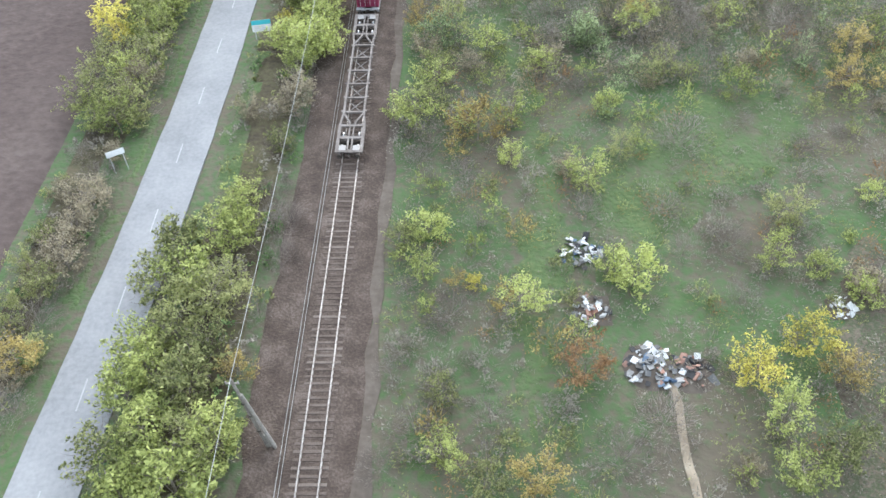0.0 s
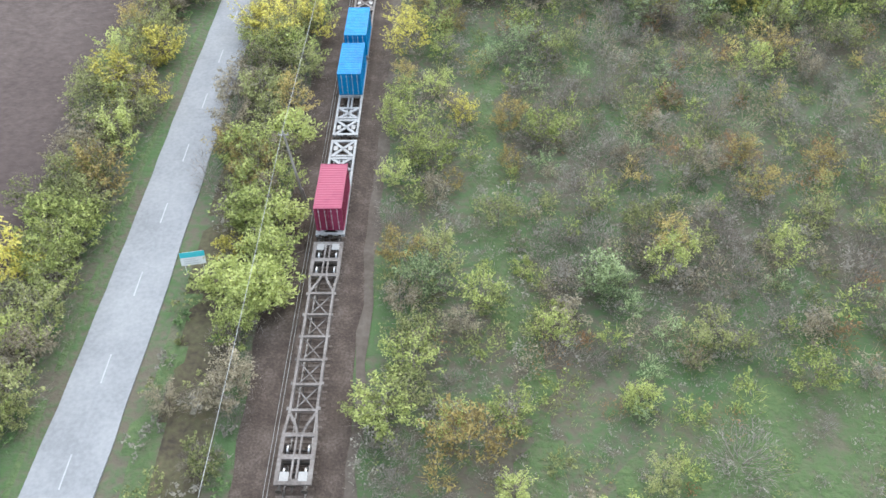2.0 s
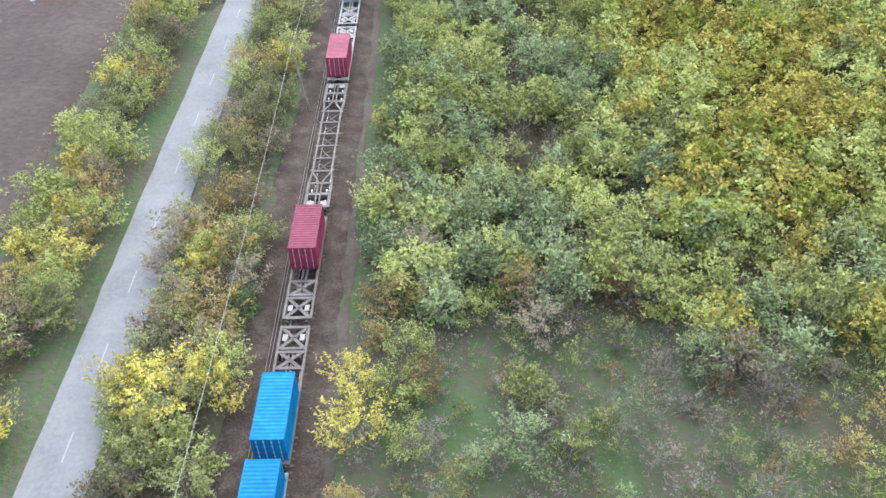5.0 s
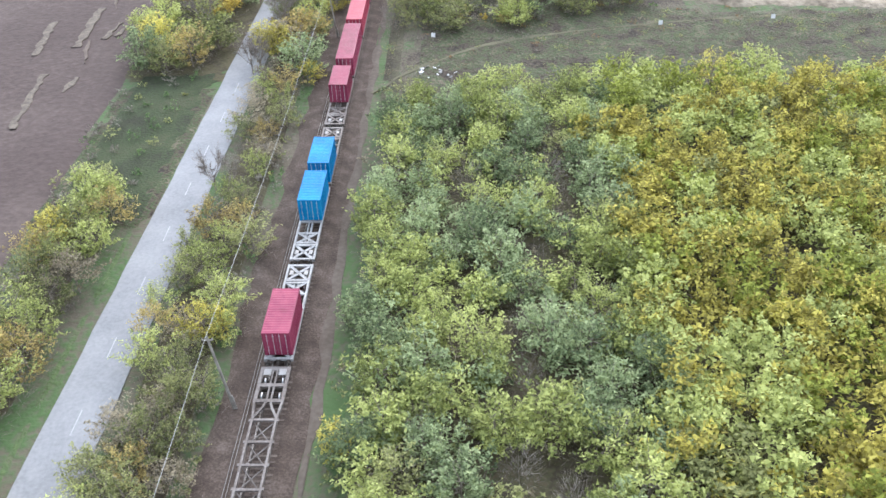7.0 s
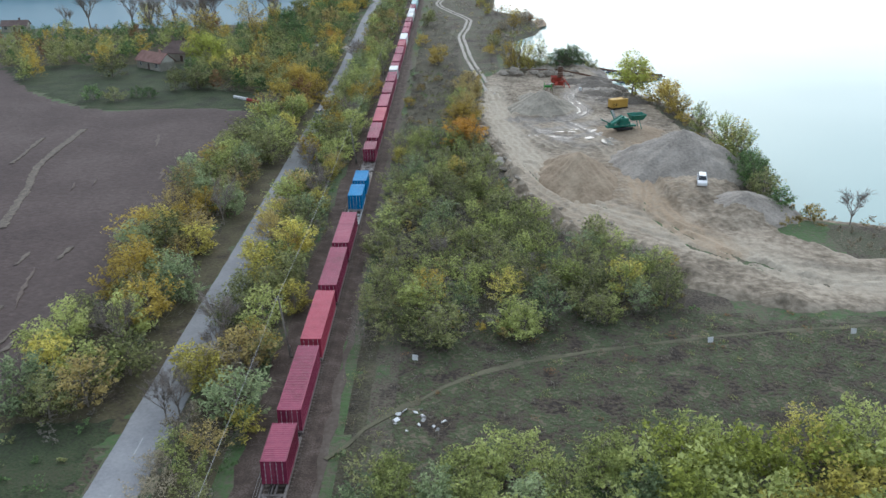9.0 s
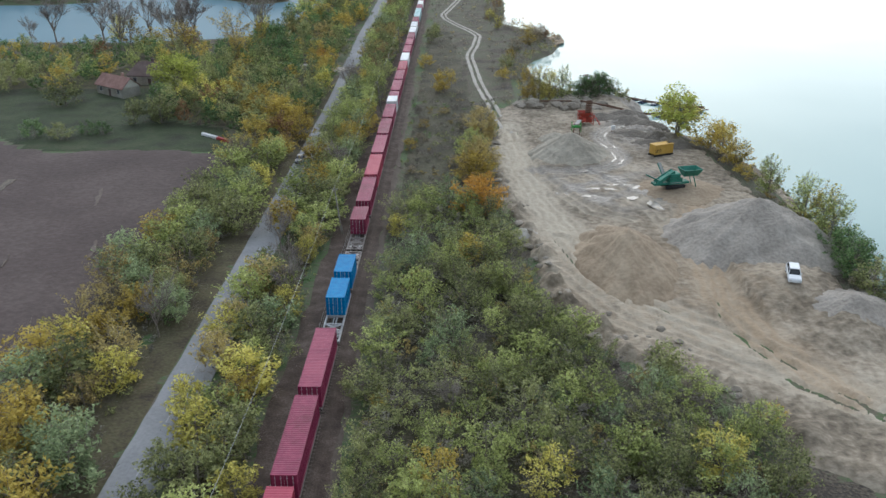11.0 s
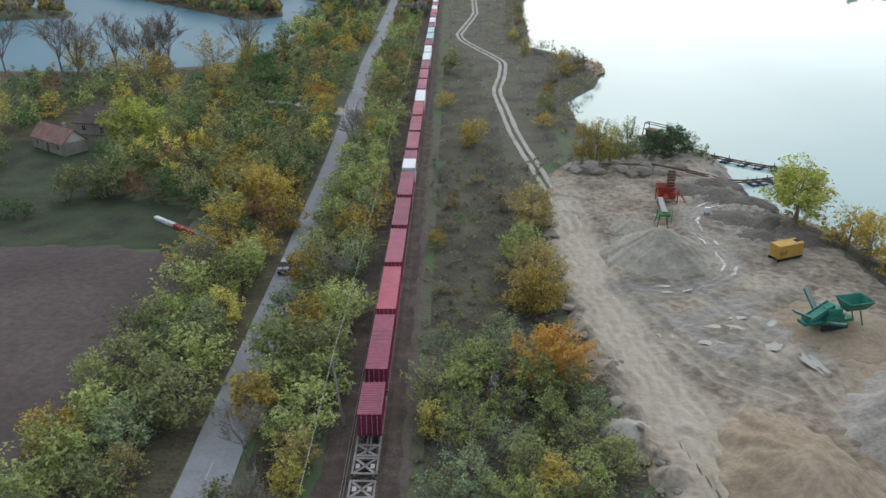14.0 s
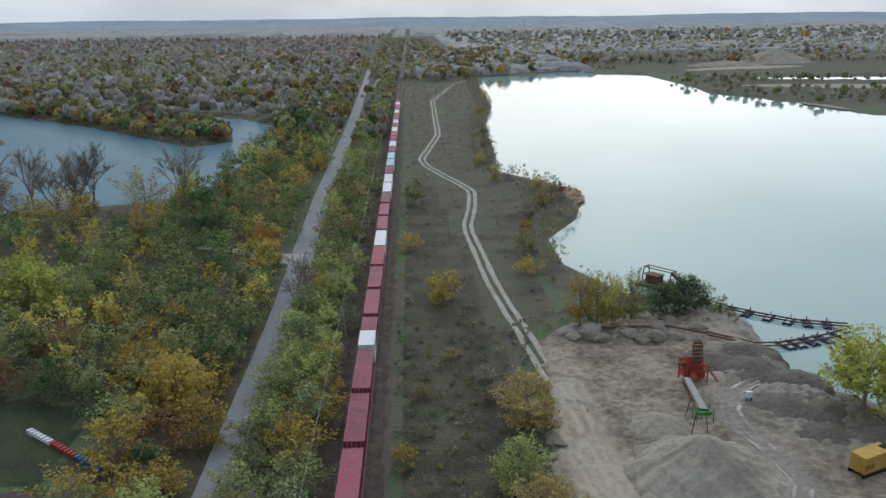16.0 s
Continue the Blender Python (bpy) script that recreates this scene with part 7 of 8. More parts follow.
stand("thicket", [
    ("broad_tree", 19.7, 340.5, "orange", 1.55), ("broad_tree", 19.5, 359.3, "gold", 1.35), ("broad_tree", 19, 376.6, "lime", 1.3), ("broad_tree", 22.2, 391.6, "ochre", 1.5), ("shrub", 5.8, 382, "gold", 1),
    ("broad_tree", 20.7, 366, "ochre", 1.5), ("half_bare_tree", 9.1, 339.9, "olive", 1.1), ("half_bare_tree", 7.2, 298.1, "olive", 1), ("half_bare_tree", 12.7, 312.7, "olive", 1.1), ("tree", 22.2, 309.4, "lime", 1),
    ("tree", 28.5, 296.7, "lime", 0.9), ("tree", 18.1, 319.7, "gold", 1), ("sapling", 9.9, 281.6, "dry", 1.2), ("bare_tree", 15.1, 279, "dry", 1), ("tree", 21.3, 284.7, "lime", 1),
    ("tree", 27.6, 280.1, "lime", 1), ("half_bare_tree", 13.7, 266.4, "gold", 1.1), ("half_bare_tree", 5.5, 262.3, "olive", 0.9), ("half_bare_tree", 24.6, 266.8, "yellow", 1), ("tree", 33.5, 269.9, "lime", 1),
    ("tree", 41.4, 269.3, "yellow", 1.1), ("tree", 26.1, 257, "lime", 0.9), ("half_bare_tree", 13.9, 254.5, "olive", 0.9),
])
stand("", [
    ("tree", 12.9, 439.9, "gold", 1.35), ("shrub", 6.6, 478.7, "gold", 1.6), ("tree", 8.4, 547.8, "lime", 0.9), ("tree", 32.5, 593.8, "yellow", 0.9),
])
stand("wood", [
    ("half_bare_tree", 31.9, 229.9, "lime", 1.1), ("half_bare_tree", 38.8, 231.4, "lime", 1.2), ("half_bare_tree", 51.4, 232.3, "yellow", 1.2), ("tree", 57.2, 232.8, "lime", 1.2),
])
stand("thicket", [
    
])
stand("", [
    ("tree", 33, 475, "olive", 1.1), ("shrub", 31, 458, "gold", 1.4), 
    ("tree", 7.5, 527, "olive", 1.2), ("poplar", 34.5, 560, "yellow", 0.6),
])
stand("lake", [
    ("poplar", 35.5, 424.5, "gold", 0.95), ("poplar", 38.5, 424.5, "yellow", 1), ("poplar", 41.5, 426, "yellow", 0.95), ("poplar", 45, 427, "lime", 1), ("broad_tree", 51.5, 428, "green", 1.25),
    ("broad_tree", 55.5, 430, "green", 1.3), ("tree", 60, 434, "grey", 0.95), ("tree", 62, 430, "olive", 0.7), ("tree", 66.9, 391.2, "fresh", 2.2), ("tree", 68.2, 393, "yellow", 1.9),
    ("tree", 72.8, 383, "gold", 1.45), ("tree", 73.5, 377.5, "gold", 1.6), ("tree", 74, 370, "gold", 1.2), ("shrub", 74, 364, "gold", 1.1), ("poplar", 75.8, 338, "lime", 1),
    ("poplar", 76.8, 333, "yellow", 1.05), ("poplar", 76.2, 328, "lime", 1.05), ("broad_tree", 75.5, 322, "green", 1.3), ("broad_tree", 75, 316, "green", 1.35), ("tree", 74.5, 309, "olive", 1.2),
    ("tree", 75.5, 303, "green", 0.95), ("shrub", 79.5, 299.5, "gold", 1.1), ("bare_tree", 85, 296.5, "dry", 1.15), ("bare_tree", 95, 297.5, "dry", 0.9), ("poplar", 74.6, 352, "lime", 0.8),
    ("tree", 44, 522, "gold", 1), ("tree", 48, 530, "dry", 1.15), ("tree", 51, 536, "rust", 0.9),
])
stand("lake", [
    ("tree", 46, 542, "gold", 1), ("tree", 38, 508, "dry", 1), ("tree", 35, 489, "gold", 0.9), ("tree", 35, 600, "dry", 1), ("tree", 38, 634, "rust", 0.9),
    ("tree", 40, 668, "olive", 1.1), ("tree", 41, 704, "dry", 1.1), ("tree", 45, 742, "gold", 1.1), ("tree", 50, 784, "dry", 1.2), ("tree", 54, 830, "gold", 1.2),
])
stand("track", [
    ("bare_tree", -12.6, 207, "dry", 0.95), ("tree", -9, 462, "rust", 1.1), ("bare_tree", -13.5, 436, "dry", 1.5),
])
stand("west", [
    ("broad_tree", -31, 404, "gold", 1.75), 
    ("broad_tree", -28, 484, "orange", 1.05), ("tree", -63, 404, "olive", 1.3), ("tree", -64.5, 426.5, "green", 1.1),
    ("shrub", -67, 393.5, "green", 1.3), ("shrub", -71, 394.5, "green", 1.2), ("shrub", -75, 389, "olive", 1.5),
    ("shrub", -82, 391, "green", 1.7), ("bare_tree", -58, 528, "dry", 3.3), ("bare_tree", -84, 529, "dry", 3.3),
    ("bare_tree", -100, 528, "dry", 3.3), ("bare_tree", -118, 527, "dry", 3.3), ("bare_tree", -137, 528, "dry", 3.3), ("bare_tree", -148, 531, "dry", 1.81), 
    ("poplar", -88, 528, "gold", 1.1), ("poplar", -112, 526, "yellow", 1.1), ("tree", -80, 514, "rust", 1.6),
])
stand("west", [
    ("tree", -94, 512, "gold", 1.5), ("poplar", -60, 540, "yellow", 1.1), ("broad_tree", -50, 520, "green", 1.6),
])

# ---- hedges, thickets and woods, tree by tree ----
HEDGE = [("tree", "lime", 3), ("tree", "olive", 4), ("tree", "ochre", 2), ("tree", "yellow", 1.6), ("tree", "grey", 2), ("bare_tree", "dry", 1), ("shrub", "olive", 1)]
SPARSE = [("half_bare_tree", "lime", 3), ("half_bare_tree", "olive", 3), ("half_bare_tree", "dry", 2), ("half_bare_tree", "ochre", 1.5), ("sapling", "dry", 1.5)]
zone(-26.5, -21.9, 20, 78, 2.8, [("shrub", "olive", 2), ("shrub", "dry", 2), ("half_bare_tree", "dry", 2), ("thicket_bush", "dry", 2)], (0.6, 0.9), "hedge")
zone(-27.5, -21.9, 78, 205, 3.0, SPARSE + [("tree", "yellow", 2), ("tree", "lime", 3)], (0.85, 1.1), "hedge")
HIVES = [(-47, 388), (-37, 376), (-26.5, 378), (-28.5, 385), (-40, 398), (-47, 398)]
zone(-33, -20.6, 238, 378, 3.9, [("tree", "lime", 3.5), ("tree", "olive", 5), ("tree", "gold", 1.6), ("tree", "yellow", 1.6), ("tree", "grey", 2.5), ("half_bare_tree", "ochre", 2), ("bare_tree", "dry", 0.8)], (1.0, 1.5), "hedge", avoid=[HIVES, FIELD])
zone(-13.2, -7.0, 22, 62, 3.4, [("tree", "lime", 3), ("half_bare_tree", "olive", 3)], (0.7, 0.95), "track")
zone(-9.0, -5.0, 62, 86, 3.0, [("thicket_bush", "dry", 4), ("half_bare_tree", "dry", 1), ("shrub", "olive", 1)], (0.5, 0.9), "track")
zone(-12.8, -5.2, 97, 150, 2.9, SPARSE + [("tree", "lime", 3)], (0.8, 1.0), "track")
zone(-12.8, -5.6, 150, 236, 3.0, SPARSE + [("thicket_bush", "dry", 2)], (0.65, 0.95), "track")
zone(-13.4, -6.4, 238, 330, 3.5, HEDGE + [("bare_tree", "dry", 2)], (0.8, 1.25), "track")
zone(-13.4, -6.0, 330, 460, 3.5, [("tree", "lime", 6), ("tree", "olive", 3), ("tree", "grey", 1.5), ("tree", "gold", 1.5), ("bare_tree", "dry", 0.8)], (0.95, 1.4), "track")
FOREST_W = [("tree", "grey", 5), ("tree", "lime", 4), ("half_bare_tree", "lime", 2), ("sapling", "dry", 0.8)]
zone(6.5, 34, 139, 229, 3.3, FOREST_W, (0.85, 1.15), "wood")
zone(5.2, 12, 28, 143, 3.6, SPARSE + [("thicket_bush", "dry", 4)], (0.5, 0.8), "")
MEADOW = [("shrub", "dry", 2), ("thicket_bush", "dry", 4), ("half_bare_tree", "lime", 1.5), ("half_bare_tree", "olive", 1), ("thicket_bush", "rust", 1), ("sapling", "dry", 3)]
zone(20, 62, 26, 84, 5.5, MEADOW, (0.5, 0.85), "", keep=0.8)
zone(19, 66, 82, 141, 4.6, MEADOW + [("sapling", "dry", 6), ("half_bare_tree", "ochre", 1)], (0.6, 0.95), "")
THICK = [[5.2, 255], [24, 256], [46, 264], [50, 279], [36, 288], [27.5, 301], [25, 330], [22, 342], [16, 350], [5.5, 345]]
zone(5.2, 50, 255, 350, 3.5, [("half_bare_tree", "olive", 4), ("half_bare_tree", "lime", 3), ("half_bare_tree", "grey", 1.6), ("tree", "yellow", 0.8), ("sapling", "dry", 2), ("tree", "lime", 1.5), ("tree", "olive", 1.5)], (0.8, 1.2), "thicket", poly=[tuple(q) for q in THICK])
zone(5, 20, 350, 430, 6.5, [("shrub", "dry", 3), ("thicket_bush", "dry", 3), ("shrub", "ochre", 1.5)], (0.6, 1.0), "")

# ---- woods that nobody could count ----
FAR_YARD = [(235, 1000), (420, 1000), (520, 1130), (420, 1190), (215, 1150)]
FAR_SANDS = [(250, 885), (340, 870), (460, 850), (470, 930), (330, 950), (255, 925)]


def wood(name, x0, x1, y0, y1, gap, colours, heights, label, poly=None, avoid=(), n=70, size=0.5, seed=5, twigs=0, fat=0.45, flat=1.0, shell=0):
    x, y = scatter(int((x1 - x0) * (y1 - y0) / gap ** 2 * 3), x0, x1, y0, y1, poly, avoid, gap)
    pick = rng.choice(len(colours), len(x), p=np.array([c[1] for c in colours]) / sum(c[1] for c in colours))
    for k, (leaf, _) in enumerate(colours):
        pl = [(a, b, h, h * rng.uniform(0.85, 1.15) * fat) for a, b, h in zip(x[pick == k], y[pick == k], rng.uniform(*heights, (pick == k).sum()))]
        if pl:
            coarse_crowns(name, pl, leaf, label.format(WORDS[leaf]), n, size, seed=seed + k, twigs=twigs, flat=flat, shell=shell)


wood("grass_tufts", 5, 66, 24, 142, 1.5, [("brush", 3), ("olive", 3), ("dry", 2), ("green", 2), ("rust", 0.6)], (0.2, 0.6), "{} grass tufts on the meadow", n=3, size=0.13, seed=470, twigs=16, fat=1.3)
wood("young_wood", 7, 34, 141, 228, 4.4, [("grey", 4), ("lime", 4), ("olive", 1.5)], (3.6, 5.0), "dense young wood in {} leaf", n=260, size=0.2, seed=514, fat=0.6, twigs=20)
wood("young_wood", 34, 88, 133, 148, 3.0, [("grey", 3), ("lime", 4), ("olive", 1.5), ("yellow", 1)], (4.6, 6.4), "dense young wood edge in {} leaf", n=520, size=0.19, seed=460, fat=0.6, twigs=40)
wood("young_wood", 33, 88, 147, 231, 2.9, [("yellow", 5), ("lime", 4), ("fresh", 2.2), ("olive", 0.5)], (5.2, 7.0), "dense young wood in {} leaf", n=430, size=0.235, seed=40, fat=0.6, twigs=20)
wood("undergrowth", 5, 70, 26, 84, 2.0, [("brush", 5), ("rust", 0.6), ("olive", 2)], (0.5, 1.9), "{} low undergrowth on the meadow", n=20, size=0.13, seed=60, twigs=80, fat=1.2)
SCRUB = [(21, 84), (26, 70), (38, 84), (50, 70), (62, 76), (66, 142), (17, 142), (19, 112)]
wood("meadow_scrub", 17, 66, 66, 142, 3.3, [("brush", 4), ("lime", 2.5), ("olive", 3), ("grey", 1.5), ("ochre", 1)], (2.0, 4.2), "{} half-bare scrub growing over the meadow", poly=SCRUB, n=105, size=0.15, seed=490, twigs=130, fat=0.5)
wood("meadow_scrub", 5.2, 19, 40, 132, 3.4, [("brush", 3), ("lime", 3), ("olive", 2.5), ("ochre", 1)], (1.8, 3.6), "{} half-bare scrub along the railway", n=100, size=0.15, seed=496, twigs=110, fat=0.55)
wood("meadow_scrub", 28, 62, 24, 68, 4.2, [("brush", 5), ("olive", 2), ("lime", 1.2), ("rust", 0.8)], (1.2, 2.8), "{} half-bare scrub in the open meadow", n=70, size=0.14, seed=502, twigs=130, fat=0.6)
wood("meadow_scrub", 6, 20, 26, 52, 4.0, [("brush", 4), ("olive", 2), ("lime", 1.5)], (1.2, 2.8), "{} half-bare scrub beside the bare track", n=70, size=0.14, seed=508, twigs=120, fat=0.6)
wood("brushwood", 17, 68, 80, 143, 2.15, [("brush", 5), ("dry", 2), ("olive", 1.5), ("rust", 1)], (1.6, 3.6), "{} half-bare brushwood before the young wood", n=34, size=0.15, seed=330, twigs=150, fat=0.55)
wood("undergrowth", 5, 72, 82, 142, 2.3, [("brush", 5), ("dry", 1.5), ("olive", 2)], (0.8, 2.2), "{} low undergrowth before the wood", n=32, size=0.15, seed=64, twigs=74, fat=0.9)
wood("undergrowth", 5.2, 100, 140, 233, 2.9, [("grey", 2), ("olive", 2), ("dry", 2)], (1.2, 2.6), "{} undergrowth below the young trees", n=22, size=0.26, seed=67, twigs=16, fat=0.8)
wood("undergrowth", -13.2, -5, 28, 450, 2.0, [("brush", 3), ("olive", 2), ("green", 1)], (0.7, 2.0), "{} low undergrowth beside the track", n=44, size=0.2, seed=70, twigs=14, fat=0.75)
wood("undergrowth", -34, -22, 20, 376, 2.3, [("brush", 3), ("olive", 2), ("green", 1)], (0.7, 2.0), "{} low undergrowth along the field", n=44, size=0.2, seed=80, twigs=14, fat=0.75, avoid=[FIELD])
wood("undergrowth", 4.6, 50, 262, 430, 2.2, [("brush", 4), ("olive", 1.5), ("ochre", 1), ("green", 0.7)], (0.6, 1.6), "{} low undergrowth before the gravel works", n=44, size=0.22, seed=90, twigs=20, avoid=[QUARRY], fat=0.9)
wood("undergrowth", 4.6, 100, 231, 264, 1.9, [("brush", 5), ("dry", 1), ("olive", 2), ("rust", 0.4)], (0.3, 0.8), "{} low tufts on the clearing", n=22, size=0.14, seed=95, twigs=60, avoid=[QUARRY], fat=2.0)
wood("thicket", 5.2, 50, 255, 350, 2.9, [("brush", 3.5), ("olive", 2.5), ("ochre", 1.2), ("lime", 2.5), ("gold", 0.7)], (1.8, 3.8), "{} dense thicket before the gravel works", poly=[tuple(q) for q in THICK], n=190, size=0.16, seed=450, twigs=40, fat=0.6)
BIGTREE = [(-70, 424), (-52, 424), (-54, 440), (-57, 449), (-69, 449)]
CLEARING = [(-140, 384), (-45, 380), (-38, 372), (-37, 399), (-48, 401), (-60, 408), (-92, 411), (-140, 406)]
YARD = [(-110, 404), (-88, 402), (-60, 406), (-58, 418), (-62, 430), (-60, 446), (-62, 464), (-90, 464), (-92, 440), (-110, 434)]
wood("mixed_wood", -58, -21, 378, 440, 4.4, [("gold", 1.2), ("olive", 4), ("yellow", 2.2), ("green", 3), ("rust", 0.4)], (5, 9), "{} autumn woodland beside the road", avoid=[CLEARING, YARD, FIELD, HIVES, BIGTREE], n=380, size=0.25, seed=105, twigs=90)
wood("mixed_wood", -58, -21, 440, 514, 4.6, [("olive", 4), ("green", 3), ("gold", 1.5), ("lime", 1), ("rust", 0.4)], (5, 9), "{} autumn woodland beside the side lane", avoid=[[(-46, 482), (-20, 468), (-18, 480), (-44, 491)]], n=330, size=0.26, seed=300, twigs=80)
wood("mixed_wood", -150, -58, 378, 500, 5.2, [("olive", 4), ("green", 3), ("gold", 1.5), ("rust", 0.6), ("lime", 0.8)], (5, 9), "{} autumn woodland round the farmhouse", avoid=[CLEARING, YARD, FIELD, BIGTREE], n=300, size=0.28, seed=110, twigs=60)
wood("mixed_wood", -56, -22, 514, 534, 4.8, [("olive", 3), ("green", 2), ("ochre", 1)], (6, 9), "{} woodland at the lake corner", n=300, size=0.29, seed=117)
wood("shore_trees", -150, -60, 516, 532, 5.5, [("dry", 3), ("ochre", 2), ("olive", 1)], (1.5, 3.2), "{} low growth on the lake shore", n=90, size=0.25, seed=120, twigs=80)
wood("mixed_wood", -62, -22, 530, 660, 5.6, [("olive", 4), ("green", 2.5), ("lime", 1.5), ("yellow", 1.2), ("gold", 1.2)], (6, 10), "{} woodland between lake and road", n=330, size=0.3, seed=430, twigs=20, avoid=LAKES)
wood("mixed_wood", -62, -22, 660, 900, 6.4, [("olive", 4), ("brush", 3), ("green", 1.5), ("ochre", 1.5)], (6, 10), "{} woodland between road and lake", n=60, size=0.4, seed=130, avoid=LAKES, shell=170)
wood("mixed_wood", -16, -5, 455, 640, 4.4, [("olive", 4), ("lime", 2), ("rust", 1), ("green", 1), ("ochre", 1.5)], (4.5, 8), "{} trees between the road and the rails", n=300, size=0.28, seed=440, twigs=30)
wood("mixed_wood", -16, -5, 640, 1100, 5.5, [("olive", 4), ("brush", 3), ("rust", 0.7), ("green", 1), ("ochre", 1)], (4.5, 8), "{} trees between road and track", n=50, size=0.4, seed=140, shell=130)
wood("lakeside_scrub", 4.8, 60, 430, 1000, 4.6, [("dry", 3), ("brush", 5), ("ochre", 1), ("olive", 1)], (0.4, 1.9), "{} scrub beside the dirt track", fat=0.85, n=14, size=0.3, seed=150, avoid=LAKES + [[(9, 400), (22, 400), (19, 500), (22, 520), (8, 600), (17, 680), (18, 850), (30, 850), (24, 680), (15, 610), (30, 545), (26, 500), (30, 420)]], twigs=70)
SHORE = [(36, 450), (41, 470), (41, 492), (52, 512), (57, 531), (54, 560), (38, 586), (42, 640), (44, 712), (57, 806), (66, 1062), (56, 1062), (47, 806), (36, 712), (32, 640), (30, 586), (40, 555), (44, 530), (36, 500), (30, 470)]
wood("shore_thicket", 28, 68, 450, 1060, 2.6, [("dry", 3), ("brush", 3), ("ochre", 2), ("olive", 1.5), ("rust", 0.4)], (1.5, 4.0), "{} thicket along the lake shore", poly=SHORE, n=50, size=0.28, seed=160, twigs=20, avoid=[LAKE_EAST])
wood("shore_thicket", 70, 79, 292, 402, 2.6, [("ochre", 2), ("olive", 3), ("dry", 2)], (1.2, 3.2), "{} thicket between gravel works and lake", n=120, size=0.22, seed=165, twigs=20, avoid=[LAKE_EAST, QUARRY])
wood("shore_thicket", 48, 66, 424, 446, 2.4, [("olive", 3), ("green", 2), ("dry", 2)], (1.5, 3.2), "{} thicket on the shore mound", n=120, size=0.22, seed=168, twigs=20, avoid=[LAKE_EAST])
wood("reed_belt", 80, 170, 277, 298, 2.4, [("dry", 3), ("ochre", 2)], (0.8, 2.0), "{} reeds along the lake", n=50, size=0.2, seed=170, twigs=30, avoid=[LAKE_EAST, QUARRY])
POINT = [(-330, 653), (-202, 658), (-180, 669), (-187, 687), (-215, 703), (-330, 710)]
wood("spit_wood", -330, -178, 652, 712, 5.0, [("olive", 3), ("ochre", 2.5), ("dry", 1), ("brush", 1.5)], (4, 8), "{} trees on the wooded point in the lake", poly=POINT, n=50, size=0.5, seed=480, twigs=16, shell=150)
SPIT = [(-239, 803), (-165, 739), (-121, 691), (-89, 660), (-76, 674), (-83, 706), (-104, 731), (-150, 770), (-215, 833)]
wood("spit_wood", -240, -74, 655, 835, 5.0, [("olive", 3), ("ochre", 2.5), ("dry", 1), ("green", 1.5), ("rust", 0.6)], (3.5, 7), "{} trees on the narrow lake spit", poly=SPIT, n=50, size=0.5, seed=180, twigs=16, shell=150)
# faded, distant and haze leaves carry the haze in their colour
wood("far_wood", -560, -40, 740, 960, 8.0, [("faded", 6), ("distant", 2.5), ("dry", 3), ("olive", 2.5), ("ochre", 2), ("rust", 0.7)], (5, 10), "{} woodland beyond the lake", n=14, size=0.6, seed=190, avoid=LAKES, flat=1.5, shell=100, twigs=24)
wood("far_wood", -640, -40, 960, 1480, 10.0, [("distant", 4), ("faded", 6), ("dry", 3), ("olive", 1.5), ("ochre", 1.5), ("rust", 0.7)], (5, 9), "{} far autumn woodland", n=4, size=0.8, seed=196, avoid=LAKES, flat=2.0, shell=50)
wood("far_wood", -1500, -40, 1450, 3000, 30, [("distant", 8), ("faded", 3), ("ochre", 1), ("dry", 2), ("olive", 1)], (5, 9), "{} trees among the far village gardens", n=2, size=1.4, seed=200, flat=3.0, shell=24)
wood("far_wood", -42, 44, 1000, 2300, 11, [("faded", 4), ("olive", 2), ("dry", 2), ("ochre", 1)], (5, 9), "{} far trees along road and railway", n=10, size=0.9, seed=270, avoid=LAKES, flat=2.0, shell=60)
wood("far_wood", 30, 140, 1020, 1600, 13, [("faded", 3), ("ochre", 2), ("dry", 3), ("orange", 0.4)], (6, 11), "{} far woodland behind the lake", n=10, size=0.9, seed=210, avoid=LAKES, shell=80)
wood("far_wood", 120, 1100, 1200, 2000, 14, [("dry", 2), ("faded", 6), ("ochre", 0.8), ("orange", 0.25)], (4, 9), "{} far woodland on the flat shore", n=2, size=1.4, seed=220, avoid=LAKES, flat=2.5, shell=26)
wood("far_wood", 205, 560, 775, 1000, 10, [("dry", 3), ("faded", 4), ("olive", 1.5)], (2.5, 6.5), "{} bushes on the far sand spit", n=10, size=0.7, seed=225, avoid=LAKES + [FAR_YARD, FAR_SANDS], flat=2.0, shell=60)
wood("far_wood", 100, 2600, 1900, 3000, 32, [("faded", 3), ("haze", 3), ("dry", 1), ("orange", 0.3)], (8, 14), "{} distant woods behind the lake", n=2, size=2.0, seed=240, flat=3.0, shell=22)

SHORE_N = [(60, 1062), (70, 1066), (160, 1124), (214, 1120), (214, 1150), (160, 1160), (60, 1090)]
wood("shore_thicket", 60, 220, 1060, 1165, 6.0, [("dry", 4), ("olive", 2)], (2, 4), "{} reeds along the north shore of the lake", poly=SHORE_N, n=40, size=0.8, seed=260, avoid=LAKES, flat=2.0)
